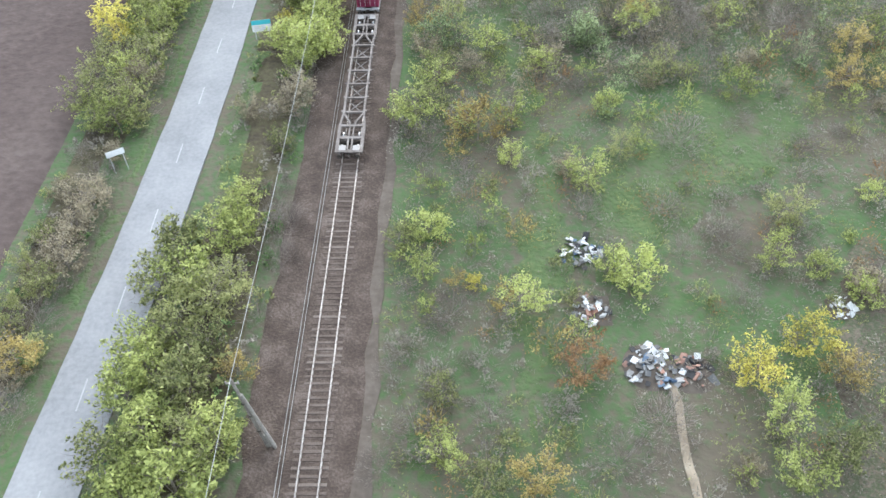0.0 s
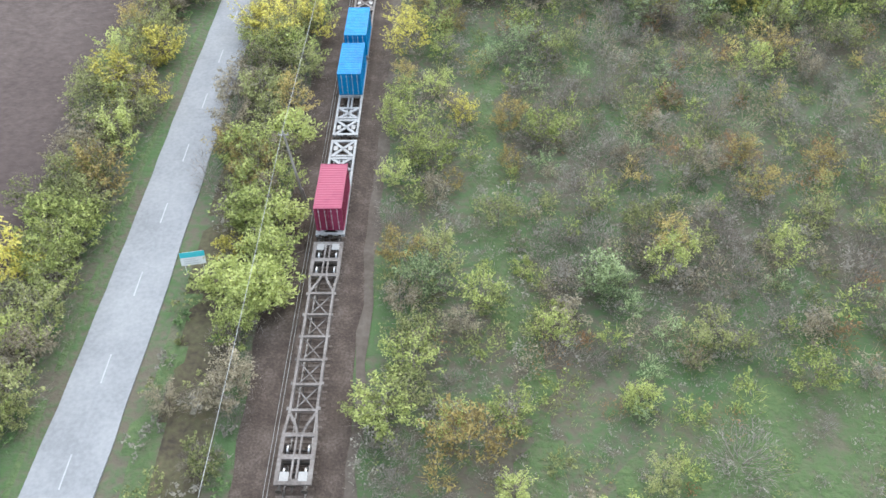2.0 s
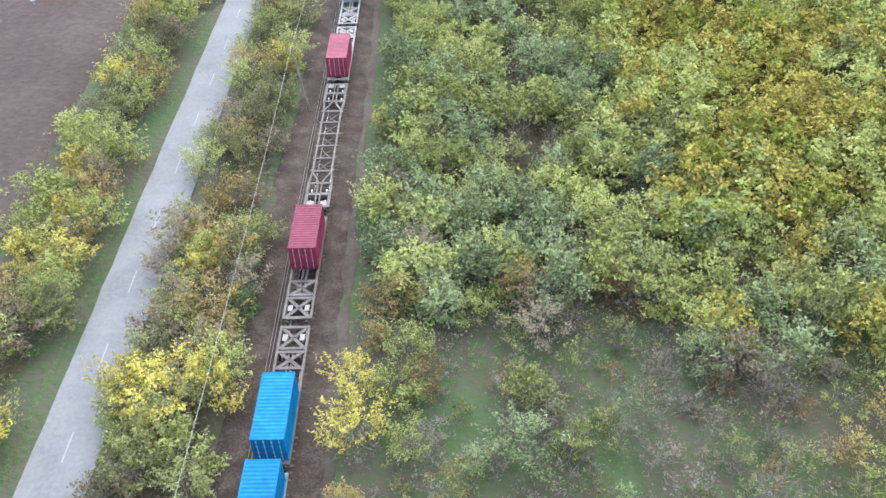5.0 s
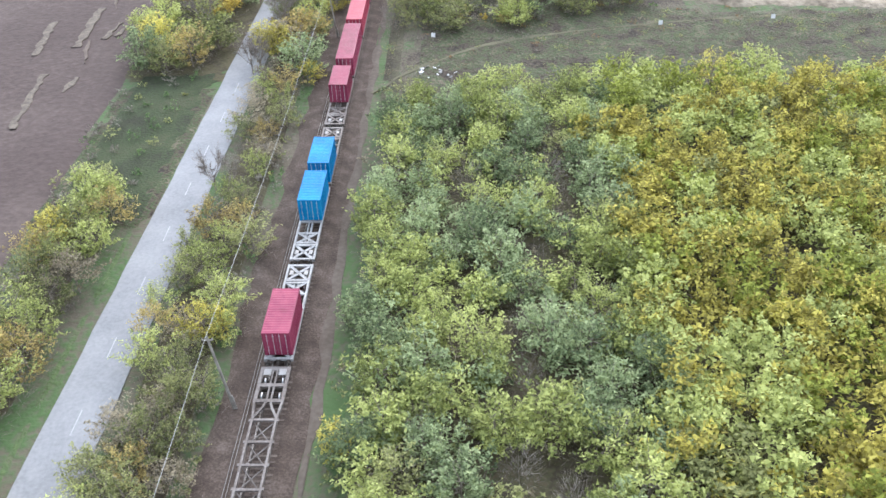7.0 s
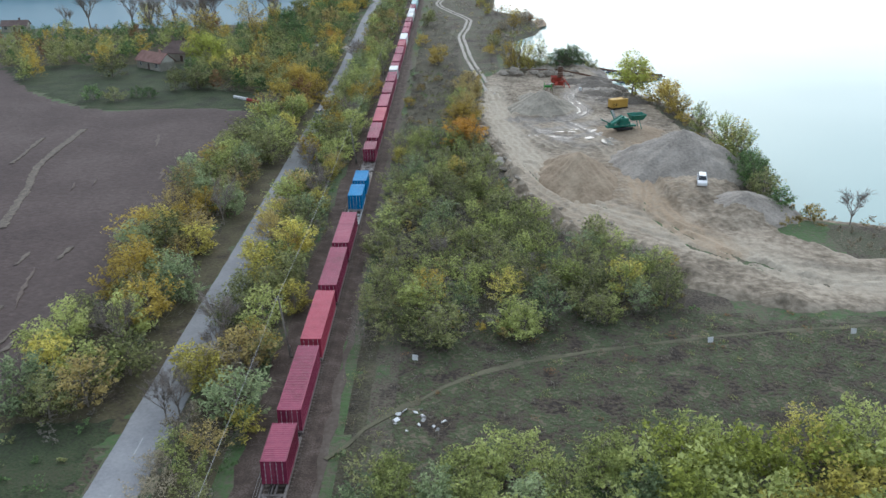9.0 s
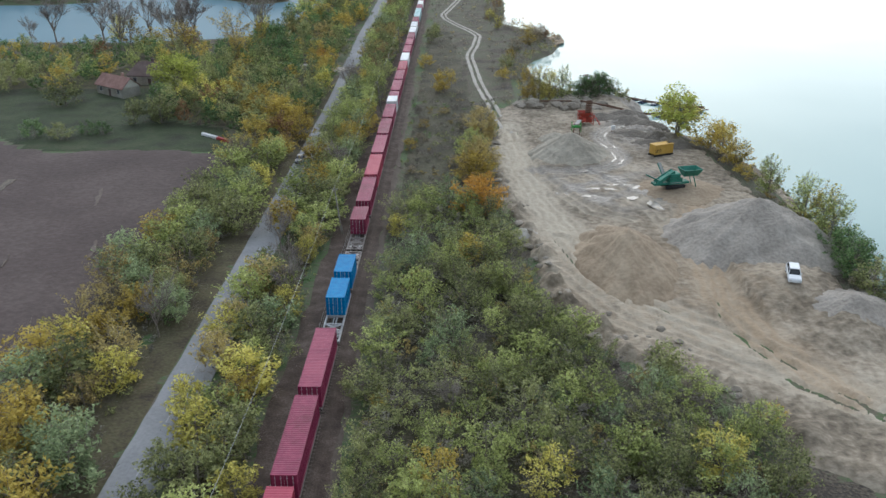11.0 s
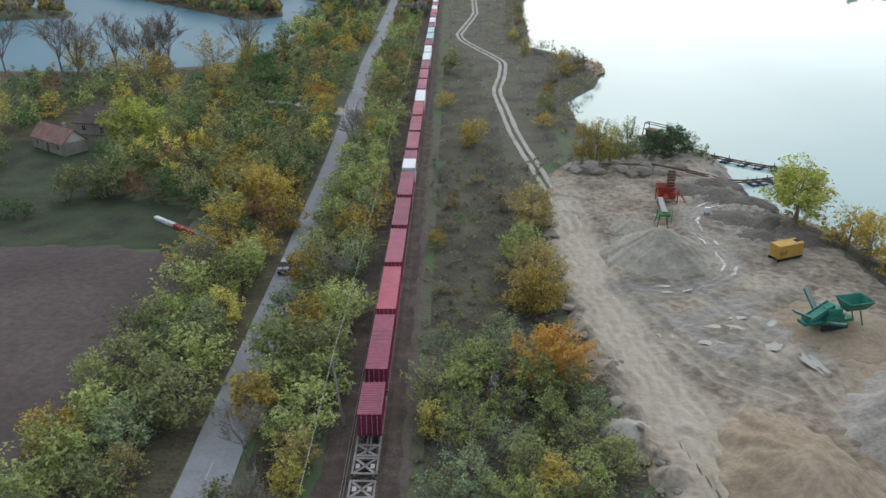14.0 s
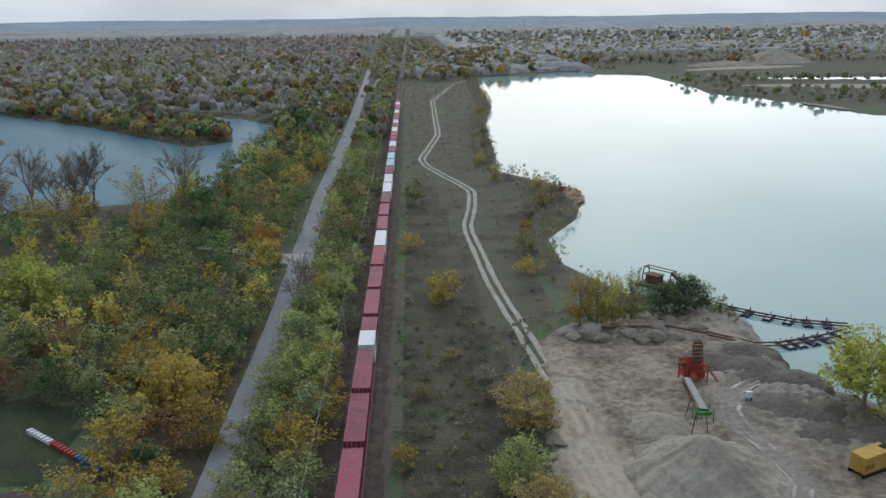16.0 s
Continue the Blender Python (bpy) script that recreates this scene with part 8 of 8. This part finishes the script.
# ---- the far canopy, a closed woodland roof ----
def canopy(name, xs, ys, label, leaf, poly=None, lift=5.0):
    X, Y = np.meshgrid(xs, ys)
    r = np.random.default_rng(int(abs(xs[0])))
    z = lift + 2.0 * waves(X, Y, 60, 0.7) + r.uniform(-1.0, 1.0, X.shape) * min(4.0, 1.0 + 0.5 * lift)
    road = np.interp(Y, [q[1] for q in ROAD], [q[0] for q in ROAD])
    bad = (np.abs(X - road) < 6) | (np.abs(X) < 6)
    for lake in LAKES:
        bad |= inside(lake, X, Y) | (edge_gap(lake, X, Y) < 7)
    bad |= waves(X, Y, 210, 2.2) > 0.62
    z = np.where(bad, -4.0, z)
    z[0], z[-1], z[:, 0], z[:, -1] = -4, -4, -4, -4
    ob = put(name, grid_mesh(name, xs + 0 * xs, ys, z, LEAF[leaf]))
    ob.data.polygons.foreach_set("use_smooth", np.zeros(len(ob.data.polygons), bool))
    return tagged(ob, label, "woodland", kind="stuff")


# canopy colours are paled and greyed to stand in for haze
canopy("far_canopy", span(-1700, -8, -320, -8, 5.0), span(745, 1500, 745, 1000, 5.0, 1.02), "far woodland understorey in haze-greyed leaf colour", "far", lift=1.6)
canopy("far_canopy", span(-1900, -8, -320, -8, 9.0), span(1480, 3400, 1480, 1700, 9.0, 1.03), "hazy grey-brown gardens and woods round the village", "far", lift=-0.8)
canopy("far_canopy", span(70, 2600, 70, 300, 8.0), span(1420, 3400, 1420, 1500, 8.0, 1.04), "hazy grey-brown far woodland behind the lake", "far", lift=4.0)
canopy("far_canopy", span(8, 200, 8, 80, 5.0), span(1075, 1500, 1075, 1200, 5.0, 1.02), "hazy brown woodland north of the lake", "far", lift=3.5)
canopy("far_canopy", span(-3600, 3800, -600, 600, 30.0, 1.05), np.arange(2700, 4700, 30.0), "distant woods out on the plain in haze grey", "haze", lift=9.0)

# ---- houses ----
PLASTER = mat("cream_plaster", ((0.42, 0.39, 0.33), (0.58, 0.55, 0.48), (0.66, 0.64, 0.58)), 0.5, 0.85, 0.1, obj=0.3)
ROOFTILE = mat("faded_red_roof_tiles", ((0.2, 0.11, 0.09), (0.3, 0.18, 0.15), (0.4, 0.27, 0.23)), 0.5, 0.85, 0.4, fine=9, obj=0.35)
ROOFBROWN = mat("dark_brown_roof_tiles", ((0.07, 0.05, 0.045), (0.12, 0.085, 0.075), (0.17, 0.13, 0.115)), 0.5, 0.85, 0.4, fine=9, obj=0.3)
WINDOW = mat("dark_window_glass", ((0.02, 0.025, 0.03), (0.05, 0.06, 0.07)), 1.0, 0.1, 0.0, spec=0.6)


def house(length, depth, eaves, ridge, roof_mat, label, hip=0.0, detail=True):
    """House along x with a pitched roof, chimney, windows and a door on its south side."""
    h = tagged(new("house"), label, "house")
    l, d = length / 2, depth / 2
    for name, v in (("wall", [(-l, -d), (l, -d), (l, d), (-l, d)]),):
        for (ax, ay), (bx, by) in zip(v, v[1:] + v[:1]):
            nx, ny = (by - ay), -(bx - ax)
            q = math.hypot(nx, ny)
            nx, ny = nx / q * 0.25, ny / q * 0.25
            bm = B()
            vs = [bm.verts.new(p) for p in ((ax, ay, -0.3), (bx, by, -0.3), (bx, by, eaves), (ax, ay, eaves))]
            f = bm.faces.new(vs)
            bmesh.ops.solidify(bm, geom=[f], thickness=0.25)
            if detail:
                part(name, bm, PLASTER, h)
            else:
                bm.free()
        if not detail:
            part(name, box(B(), -l, l, -d, d, -0.3, eaves), PLASTER, h)
    o = 0.45
    hx = l + o - hip
    v = [(-l - o, -d - o, eaves - 0.1), (l + o, -d - o, eaves - 0.1), (l + o, d + o, eaves - 0.1), (-l - o, d + o, eaves - 0.1), (-hx, 0, ridge), (hx, 0, ridge)]
    v += [(a, b, c - 0.16) for a, b, c in v]
    f = [(0, 1, 5, 4), (2, 3, 4, 5), (1, 2, 5), (3, 0, 4), (7, 6, 10, 11), (9, 8, 11, 10), (6, 7, 1, 0), (8, 9, 3, 2), (7, 8, 2, 1), (9, 6, 0, 3)] if hip else [(0, 1, 5, 4), (2, 3, 4, 5), (7, 6, 10, 11), (9, 8, 11, 10), (6, 7, 1, 0), (8, 9, 3, 2), (7, 1, 5, 11), (11, 5, 2, 8), (6, 10, 4, 0), (10, 9, 3, 4)]
    roof = put("roof", mesh_of("roof", v, f, roof_mat), h)
    if detail:
        part("chimney", box(box(B(), l * 0.35 - 0.3, l * 0.35 + 0.3, 0.2, 0.8, eaves, ridge + 0.7), l * 0.35 - 0.38, l * 0.35 + 0.38, 0.12, 0.88, ridge + 0.7, ridge + 0.82), roof_mat, roof)
    if not hip:
        for sx in (-1, 1):
            put("gable", mesh_of("gable", [(sx * l, -d, eaves), (sx * l, d, eaves), (sx * l, 0, ridge - 0.2)], [(0, 1, 2)], PLASTER), h)
    n = max(1, int(length // 3.2)) if detail else 1
    for k in range(n):
        x = -l + length * (k + 0.5) / n
        if k == n // 2 and detail:
            part("door", box(B(), x - 0.5, x + 0.5, -d - 0.05, -d + 0.02, 0, 2.05, 0.01), ROOFBROWN, h)
            continue
        w = part("window", box(B(), x - 0.5, x + 0.5, -d - 0.03, -d + 0.02, 1.0, 2.2), WINDOW, h)
        if detail:
            bm = B()
            for a, b, c, e in ((-0.58, 0.58, 2.2, 2.28), (-0.58, 0.58, 0.92, 1.0), (-0.58, -0.5, 1.0, 2.2), (0.5, 0.58, 1.0, 2.2), (-0.03, 0.03, 1.0, 2.2)):
                box(bm, x + a, x + b, -d - 0.06, -d + 0.02, c, e)
            part("window_frame", bm, WHITEPAINT, w, "white window frame")
    return h


farm = house(12.5, 5.6, 2.7, 5.4, ROOFTILE, "low cream farmhouse under a faded red tile roof")
farm.matrix_basis = pose(-79.5, 437.5, 0.1, 0, 0, -36)
barn = house(9.5, 7.5, 2.9, 6.4, ROOFBROWN, "old house with a dark brown hipped roof among trees", hip=2.6)
barn.matrix_basis = pose(-76, 453, 0.1, 0, 0, -12)
shed = house(10, 5, 2.6, 4.6, ROOFBROWN, "dark-roofed farm building beside a lane")
shed.matrix_basis = pose(-165, 520, 0.1, 0, 0, 8)
kinds = [house(11, 8, 3.2, 6.6, ROOFTILE, "far village house under a red tile roof", detail=False), house(9, 8, 5.4, 8.6, ROOFTILE, "far two-storey village house with a red roof", hip=2.2, detail=False), house(13, 8, 3.0, 6.0, ROOFBROWN, "far village house under a brown roof", detail=False)]
vr = random.Random(11)
first = set()
for i in range(160):
    if i < 55:
        x, y = vr.uniform(-300, -45), vr.uniform(1300, 1700)
    else:
        x, y = -60 - 840 * vr.random() ** 1.2, vr.uniform(1600, 2500)
    if abs(x - float(np.interp(y, [p[1] for p in ROAD], [p[0] for p in ROAD]))) < 14:
        continue
    k = vr.randrange(3)
    m = pose(x, y, 0.2, 0, 0, vr.choice((0, 90)) + vr.uniform(-25, 25)) 
    if k in first:
        o = copy_thing(kinds[k], m)
    else:
        first.add(k)
        kinds[k].matrix_basis = m
        o = kinds[k]
    o["group"] = "houses of the far village"

tower = tagged(new("water_tower"), "slender white water tower above the village", "tower")
part("shaft", rod(B(), (0, 0, -1), (0, 0, 30), 2.0, 1.6, 14), WHITEPAINT, tower)
part("tank", rod(rod(B(), (0, 0, 29), (0, 0, 33), 1.8, 5.0, 18), (0, 0, 33), (0, 0, 38), 5.0, 4.6, 18), WHITEPAINT, tower)
tower.matrix_basis = pose(-905, 2900, 0)


def mast(x, y, h, name, label):
    m = tagged(new(name), label, "mast")
    bm = B()
    for sx, sy in ((-1, -1), (1, -1), (1, 1), (-1, 1)):
        beam(bm, (sx * h * 0.09, sy * h * 0.09, -1), (sx * 0.3, sy * 0.3, h), 0.4, 0.4)
    for k in range(7):
        z, w = h * k / 7, h * 0.09 * (1 - k / 7) + 0.3
        beam(bm, (-w, -w, z), (w, -w, z + h / 7), 0.25, 0.25)
        beam(bm, (w, -w, z), (-w, -w, z + h / 7), 0.25, 0.25)
    part("lattice", bm, GALV, m)
    for z in (0.72, 0.84):
        part("crossarm", beam(B(), (-h * 0.16, 0, h * z), (h * 0.16, 0, h * z), 0.5, 0.5), GALV, m)
    m.matrix_basis = pose(x, y, 0)


mast(-30, 2550, 42, "lattice_mast", "grey lattice power mast far along the railway")
mast(330, 2700, 44, "lattice_mast", "grey lattice power mast on the far plain")

# ---- far shores and plain ----
heap(408, 1215, 34, 15, "sand_heap", "great pale sand heap on the far shore", PALESAND, stretch=1.2)
heap(335, 1165, 24, 5, "sand_heap", "low grey sand heap on the far shore", stretch=1.6)
for line, w in (([(-60, 295), (-65, 315), (-69.3, 328), (-71, 342), (-72, 360)], 1.5), ([(-76, 332), (-78.5, 352)], 0.8), ([(-49.8, 245.7), (-52, 260)], 1.1), ([(-44.3, 248.8), (-46, 266)], 1.2), ([(-40.9, 252), (-40.4, 259)], 0.7), ([(-40.5, 232.8), (-40, 238.4)], 0.7), ([(-43.2, 222), (-45.5, 239.5)], 0.9), ([(-39.4, 253), (-38.6, 257.4)], 0.6), ([(-44.7, 281.7), (-44.4, 287.3)], 0.6), ([(-39.8, 292), (-38.7, 300)], 0.6), ([(-50, 279.6), (-50.3, 285)], 0.6)):
    ribbon("straw_streak", line, w, 0.46, STUBBLE, "pale streak of straw on the ploughed field", "straw", edge=0.3, step=1.0)
DUSTY = mat("dry_soil_streak", ((0.095, 0.072, 0.06), (0.13, 0.102, 0.085), (0.175, 0.142, 0.118)), 0.6, 0.95, 0.3)
fr = random.Random(5)
for _ in range(26):
    x, y = fr.uniform(-105, -40), fr.uniform(120, 350)
    k = fr.uniform(5, 16)
    ribbon("soil_streak", [(x, y), (x - 0.12 * k + fr.uniform(-0.4, 0.4), y + 0.5 * k), (x - 0.25 * k, y + k)], [0.2, fr.uniform(0.4, 1.0), 0.2], 0.44, DUSTY, "pale streak of dry soil on the ploughed field", "soil", edge=0.25, step=1.0)
ribbon("far_sand_yard", [(262, 1085), (300, 1108), (350, 1125), (410, 1140)], [4, 26, 44, 8], 0.3, PALESAND, "pale bare sand yard across the lake", "sand", edge=4, step=8)
ribbon("far_sand_yard", [(250, 915), (285, 908), (330, 895), (392, 884)], [3, 30, 40, 6], 0.3, PALESAND, "pale bare sand spit across the lake", "sand", edge=3, step=8)
ribbon("far_beach", [(248, 800), (262, 768), (330, 720), (470, 660)], [8, 30, 34, 30], -0.9, SAND, "tan beach at the far shore", "sand", edge=2, step=6)
ribbon("far_quarry_ground", [(80, 1290), (200, 1330), (420, 1310), (700, 1290)], [60, 110, 110, 80], 0.4, PATHDIRT, "grey-brown worked ground behind the lake", "ground", edge=8, step=12)
ribbon("far_beach", [(58, 552), (54, 536), (49, 520)], [3, 11, 3], -0.75, BROWNSAND, "tan sand tongue at the bend of the shore", "sand", edge=0.4, step=2)
# blue-grey haze put into the colour; the rim is added to close the horizon
HAZEPLAIN = mat("distant_plain", ((0.2, 0.25, 0.3), (0.25, 0.3, 0.35), (0.31, 0.36, 0.41)), 0.004, 1.0, 0.0)
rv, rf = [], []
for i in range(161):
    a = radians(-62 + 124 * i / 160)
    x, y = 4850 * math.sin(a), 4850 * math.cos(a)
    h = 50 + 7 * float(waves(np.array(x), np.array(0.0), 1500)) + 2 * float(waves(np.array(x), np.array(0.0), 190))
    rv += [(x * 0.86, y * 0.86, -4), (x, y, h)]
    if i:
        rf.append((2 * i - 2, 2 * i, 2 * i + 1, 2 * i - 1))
tagged(put("backdrop", mesh_of("backdrop", rv, rf, HAZEPLAIN)), "added backdrop rim at the horizon in haze blue-grey", "hills", kind="structure")
for x0, y0, x1, y1, w in ((-700, 3400, -150, 3300, 60), (-1500, 3050, -1150, 3000, 40), (300, 3500, 1100, 3450, 70), (1250, 2500, 1900, 2450, 80), (-350, 2900, -120, 2880, 30)):
    ribbon("far_field", [(x0, y0), ((x0 + x1) / 2, (y0 + y1) / 2), (x1, y1)], w, 1.0, DIRT, "pale stubble field far out on the plain", "field", edge=6, step=40)

# ---- signs and markers ----
SKYBLUE = mat("turquoise_print", ((0.05, 0.4, 0.45), (0.1, 0.5, 0.55)), 1.0, 0.5, 0.0)


def roadside_board(x, y, w, h, z, turn, label, band=True):
    s = tagged(new("roadside_board"), label, "sign")
    for sx in (-0.36, 0.36):
        part("post", rod(B(), (sx * w, 0.04, -0.4), (sx * w, 0.04, z + h), 0.045, n=8), GALV, s)
    panel = part("panel", box(B(), -w / 2, w / 2, -0.03, 0.0, z, z + h, 0.008), WHITEPAINT, s)
    if band:
        part("band", box(B(), -w / 2, w / 2, -0.036, -0.03, z + h * 0.6, z + h), SKYBLUE, panel, "turquoise printed band")
        for k in range(3):
            part("text_bar", box(B(), -w * 0.38, w * (0.3 - 0.1 * k), -0.036, -0.03, z + h * (0.12 + 0.15 * k), z + h * (0.18 + 0.15 * k)), GALV, panel)
    s.matrix_basis = pose(x, y, 0, -18, 0, turn)


roadside_board(-11.5, 91.7, 2.1, 1.25, 0.9, 10, "white and turquoise roadside board on two posts")
roadside_board(-21.4, 70.0, 1.7, 0.55, 1.7, 30, "small white direction board on two grey posts", False)


def marker(x, y, label, h=1.4):
    m = tagged(new("marker_post"), label, "marker", "white marker plates")
    part("post", rod(B(), (0, 0, -0.3), (0, 0, h), 0.04, n=6), POLEWOOD, m)
    part("plate", box(B(), -0.35, 0.35, -0.05, -0.01, h - 0.55, h + 0.15, 0.02), WHITEPAINT, m)
    m.matrix_basis = pose(x, y, 0, -10, rng.uniform(-6, 6), rng.uniform(-20, 20))


for x, y in ((12.2, 250.1), (48.9, 254.2), (67.6, 256.3)):
    marker(x, y, "small white marker plate on a post in dry grass")
for x, y in ((-46.0, 202.0), (-52.0, 214.0)):
    marker(x, y, "white marker plate on a post in the field")

# ---- row of hives ----
HIVERED = mat("red_hive_paint", ((0.3, 0.04, 0.045), (0.42, 0.06, 0.06)), 1.0, 0.6, 0.05)
HIVEBLUE = mat("blue_hive_paint", ((0.03, 0.1, 0.2), (0.06, 0.16, 0.3)), 1.0, 0.6, 0.05)
for i in range(21):
    t = (i + 0.5) / 21
    paint, word = ((WHITEPAINT, "white"), (HIVERED, "red"), (HIVEBLUE, "blue"))[i // 7]
    hv = tagged(new("beehive"), word + " wooden beehive on short legs at the wood's edge", "beehive", "row of beehives")
    part("body", box(B(), -0.29, 0.29, -0.42, 0.42, 0.3, 0.85, 0.015), paint, hv)
    part("lid", box(B(), -0.33, 0.33, -0.46, 0.46, 0.85, 0.95, 0.02), paint, hv)
    for sx in (-0.24, 0.24):
        for sy in (-0.36, 0.36):
            part("leg", box(B(), sx - 0.04, sx + 0.04, sy - 0.04, sy + 0.04, -0.2, 0.3), paint, hv)
    part("entrance", box(B(), -0.2, 0.2, -0.435, -0.41, 0.34, 0.39), RUBBER, hv)
    hv.matrix_basis = pose(-43.5 + 13.4 * t, 393.2 - 10.9 * t, 0.1, 0, 0, -39) @ Matrix.Diagonal((0.8, 0.85, 0.9, 1))

# ---- rubbish ----
JUNK = [mat("junk_" + n, (a, b), 2.0, 0.7, 0.1, island=0.4) for n, a, b in (("white", (0.45, 0.45, 0.45), (0.75, 0.75, 0.75)), ("grey", (0.12, 0.12, 0.12), (0.35, 0.34, 0.33)), ("blue", (0.04, 0.07, 0.12), (0.15, 0.2, 0.27)), ("dark", (0.02, 0.02, 0.025), (0.08, 0.075, 0.07)), ("brick", (0.2, 0.1, 0.07), (0.36, 0.22, 0.17)))]


def rubbish(x, y, r, n, mixes, label, mound=0.3):
    h = tagged(new("rubbish_heap"), label, "rubbish", "dumped rubbish on the meadow")
    if mound:
        gx = np.linspace(-r, r, 12)
        X, Y = np.meshgrid(gx, gx)
        d = np.hypot(X, Y) / r
        put("mound", grid_mesh("mound", gx, gx, mound * np.clip(1 - d, -0.5, 1) + 0.08 * waves(X, Y, 1.3) * (d < 0.9), PATHDIRT), h)
    rr = random.Random(int(x * 10))
    bms = [B() for _ in JUNK]
    for _ in range(n):
        k = rr.choices(range(len(JUNK)), mixes)[0]
        a, q = rr.uniform(0, 6.28), r * rr.random() ** 0.7
        s = rr.uniform(0.1, 0.34)
        z = mound * max(0, 1 - q / r) + 0.1
        m = pose(q * math.cos(a), q * math.sin(a), z, rr.uniform(-35, 35), rr.uniform(-35, 35), rr.uniform(0, 360)) @ Matrix.Diagonal((s * rr.uniform(0.6, 1.6), s, s * rr.uniform(0.15, 0.6), 1))
        bmesh.ops.create_cube(bms[k], size=1.7, matrix=m @ Matrix.Diagonal((1, 1, 0.5, 1)))
    for k, bm in enumerate(bms):
        if len(bm.verts):
            part(("white_debris", "grey_debris", "blue_debris", "dark_debris", "brick_debris")[k], bm, JUNK[k], h)["kind"] = "stuff"
        else:
            bm.free()
    h.matrix_basis = pose(x, y, 0.1)


rubbish(20.3, 59.2, 1.9, 60, (5, 2, 3, 3, 0), "dumped white and dark blue plastic sheets and bags", 0)
rubbish(20.6, 53.0, 1.5, 34, (3, 2, 0, 1, 2), "small spill of pale rubble on the grass", 0.15)
rubbish(24.4, 47.6, 2.1, 90, (4, 5, 1.5, 2, 1), "large grey and white rubbish heap beside scrub", 0.7)
rubbish(27.2, 47.0, 1.7, 44, (0.3, 2, 0, 5, 2), "charred dark rubbish heap with brick scraps", 0.4)
rubbish(40.0, 53.0, 1.1, 26, (5, 1, 0, 0, 0), "little heap of white plastic scraps", 0.1)
rubbish(13.3, 238.5, 3.2, 17, (4, 2, 0, 0, 0), "scattered pale litter on the clearing", 0)

# ---- sleepers, each its own piece ----
for i in range(300):
    put("sleeper", sleeper_mesh, track, at=pose(rng.uniform(-0.03, 0.03), 22 + 0.62 * i, 0, 0, 0, rng.uniform(-0.8, 0.8)))
far_v, far_f = [], []
for i in range(1600):
    y = 22 + 0.62 * (300 + i)
    o = len(far_v)
    far_v += [(sx * 1.3, y + sy * 0.12, 0.325) for sx, sy in ((-1, -1), (1, -1), (1, 1), (-1, 1))] + [(sx * 1.3, y + sy * 0.12, 0.2) for sx, sy in ((-1, -1), (1, -1), (1, 1), (-1, 1))]
    far_f += [(o, o + 1, o + 2, o + 3), (o, o + 4, o + 5, o + 1), (o + 2, o + 6, o + 7, o + 3), (o + 1, o + 5, o + 6, o + 2), (o + 3, o + 7, o + 4, o)]
tagged(put("sleepers", mesh_of("sleepers", far_v, far_f, SLEEPER), track), kind="stuff")
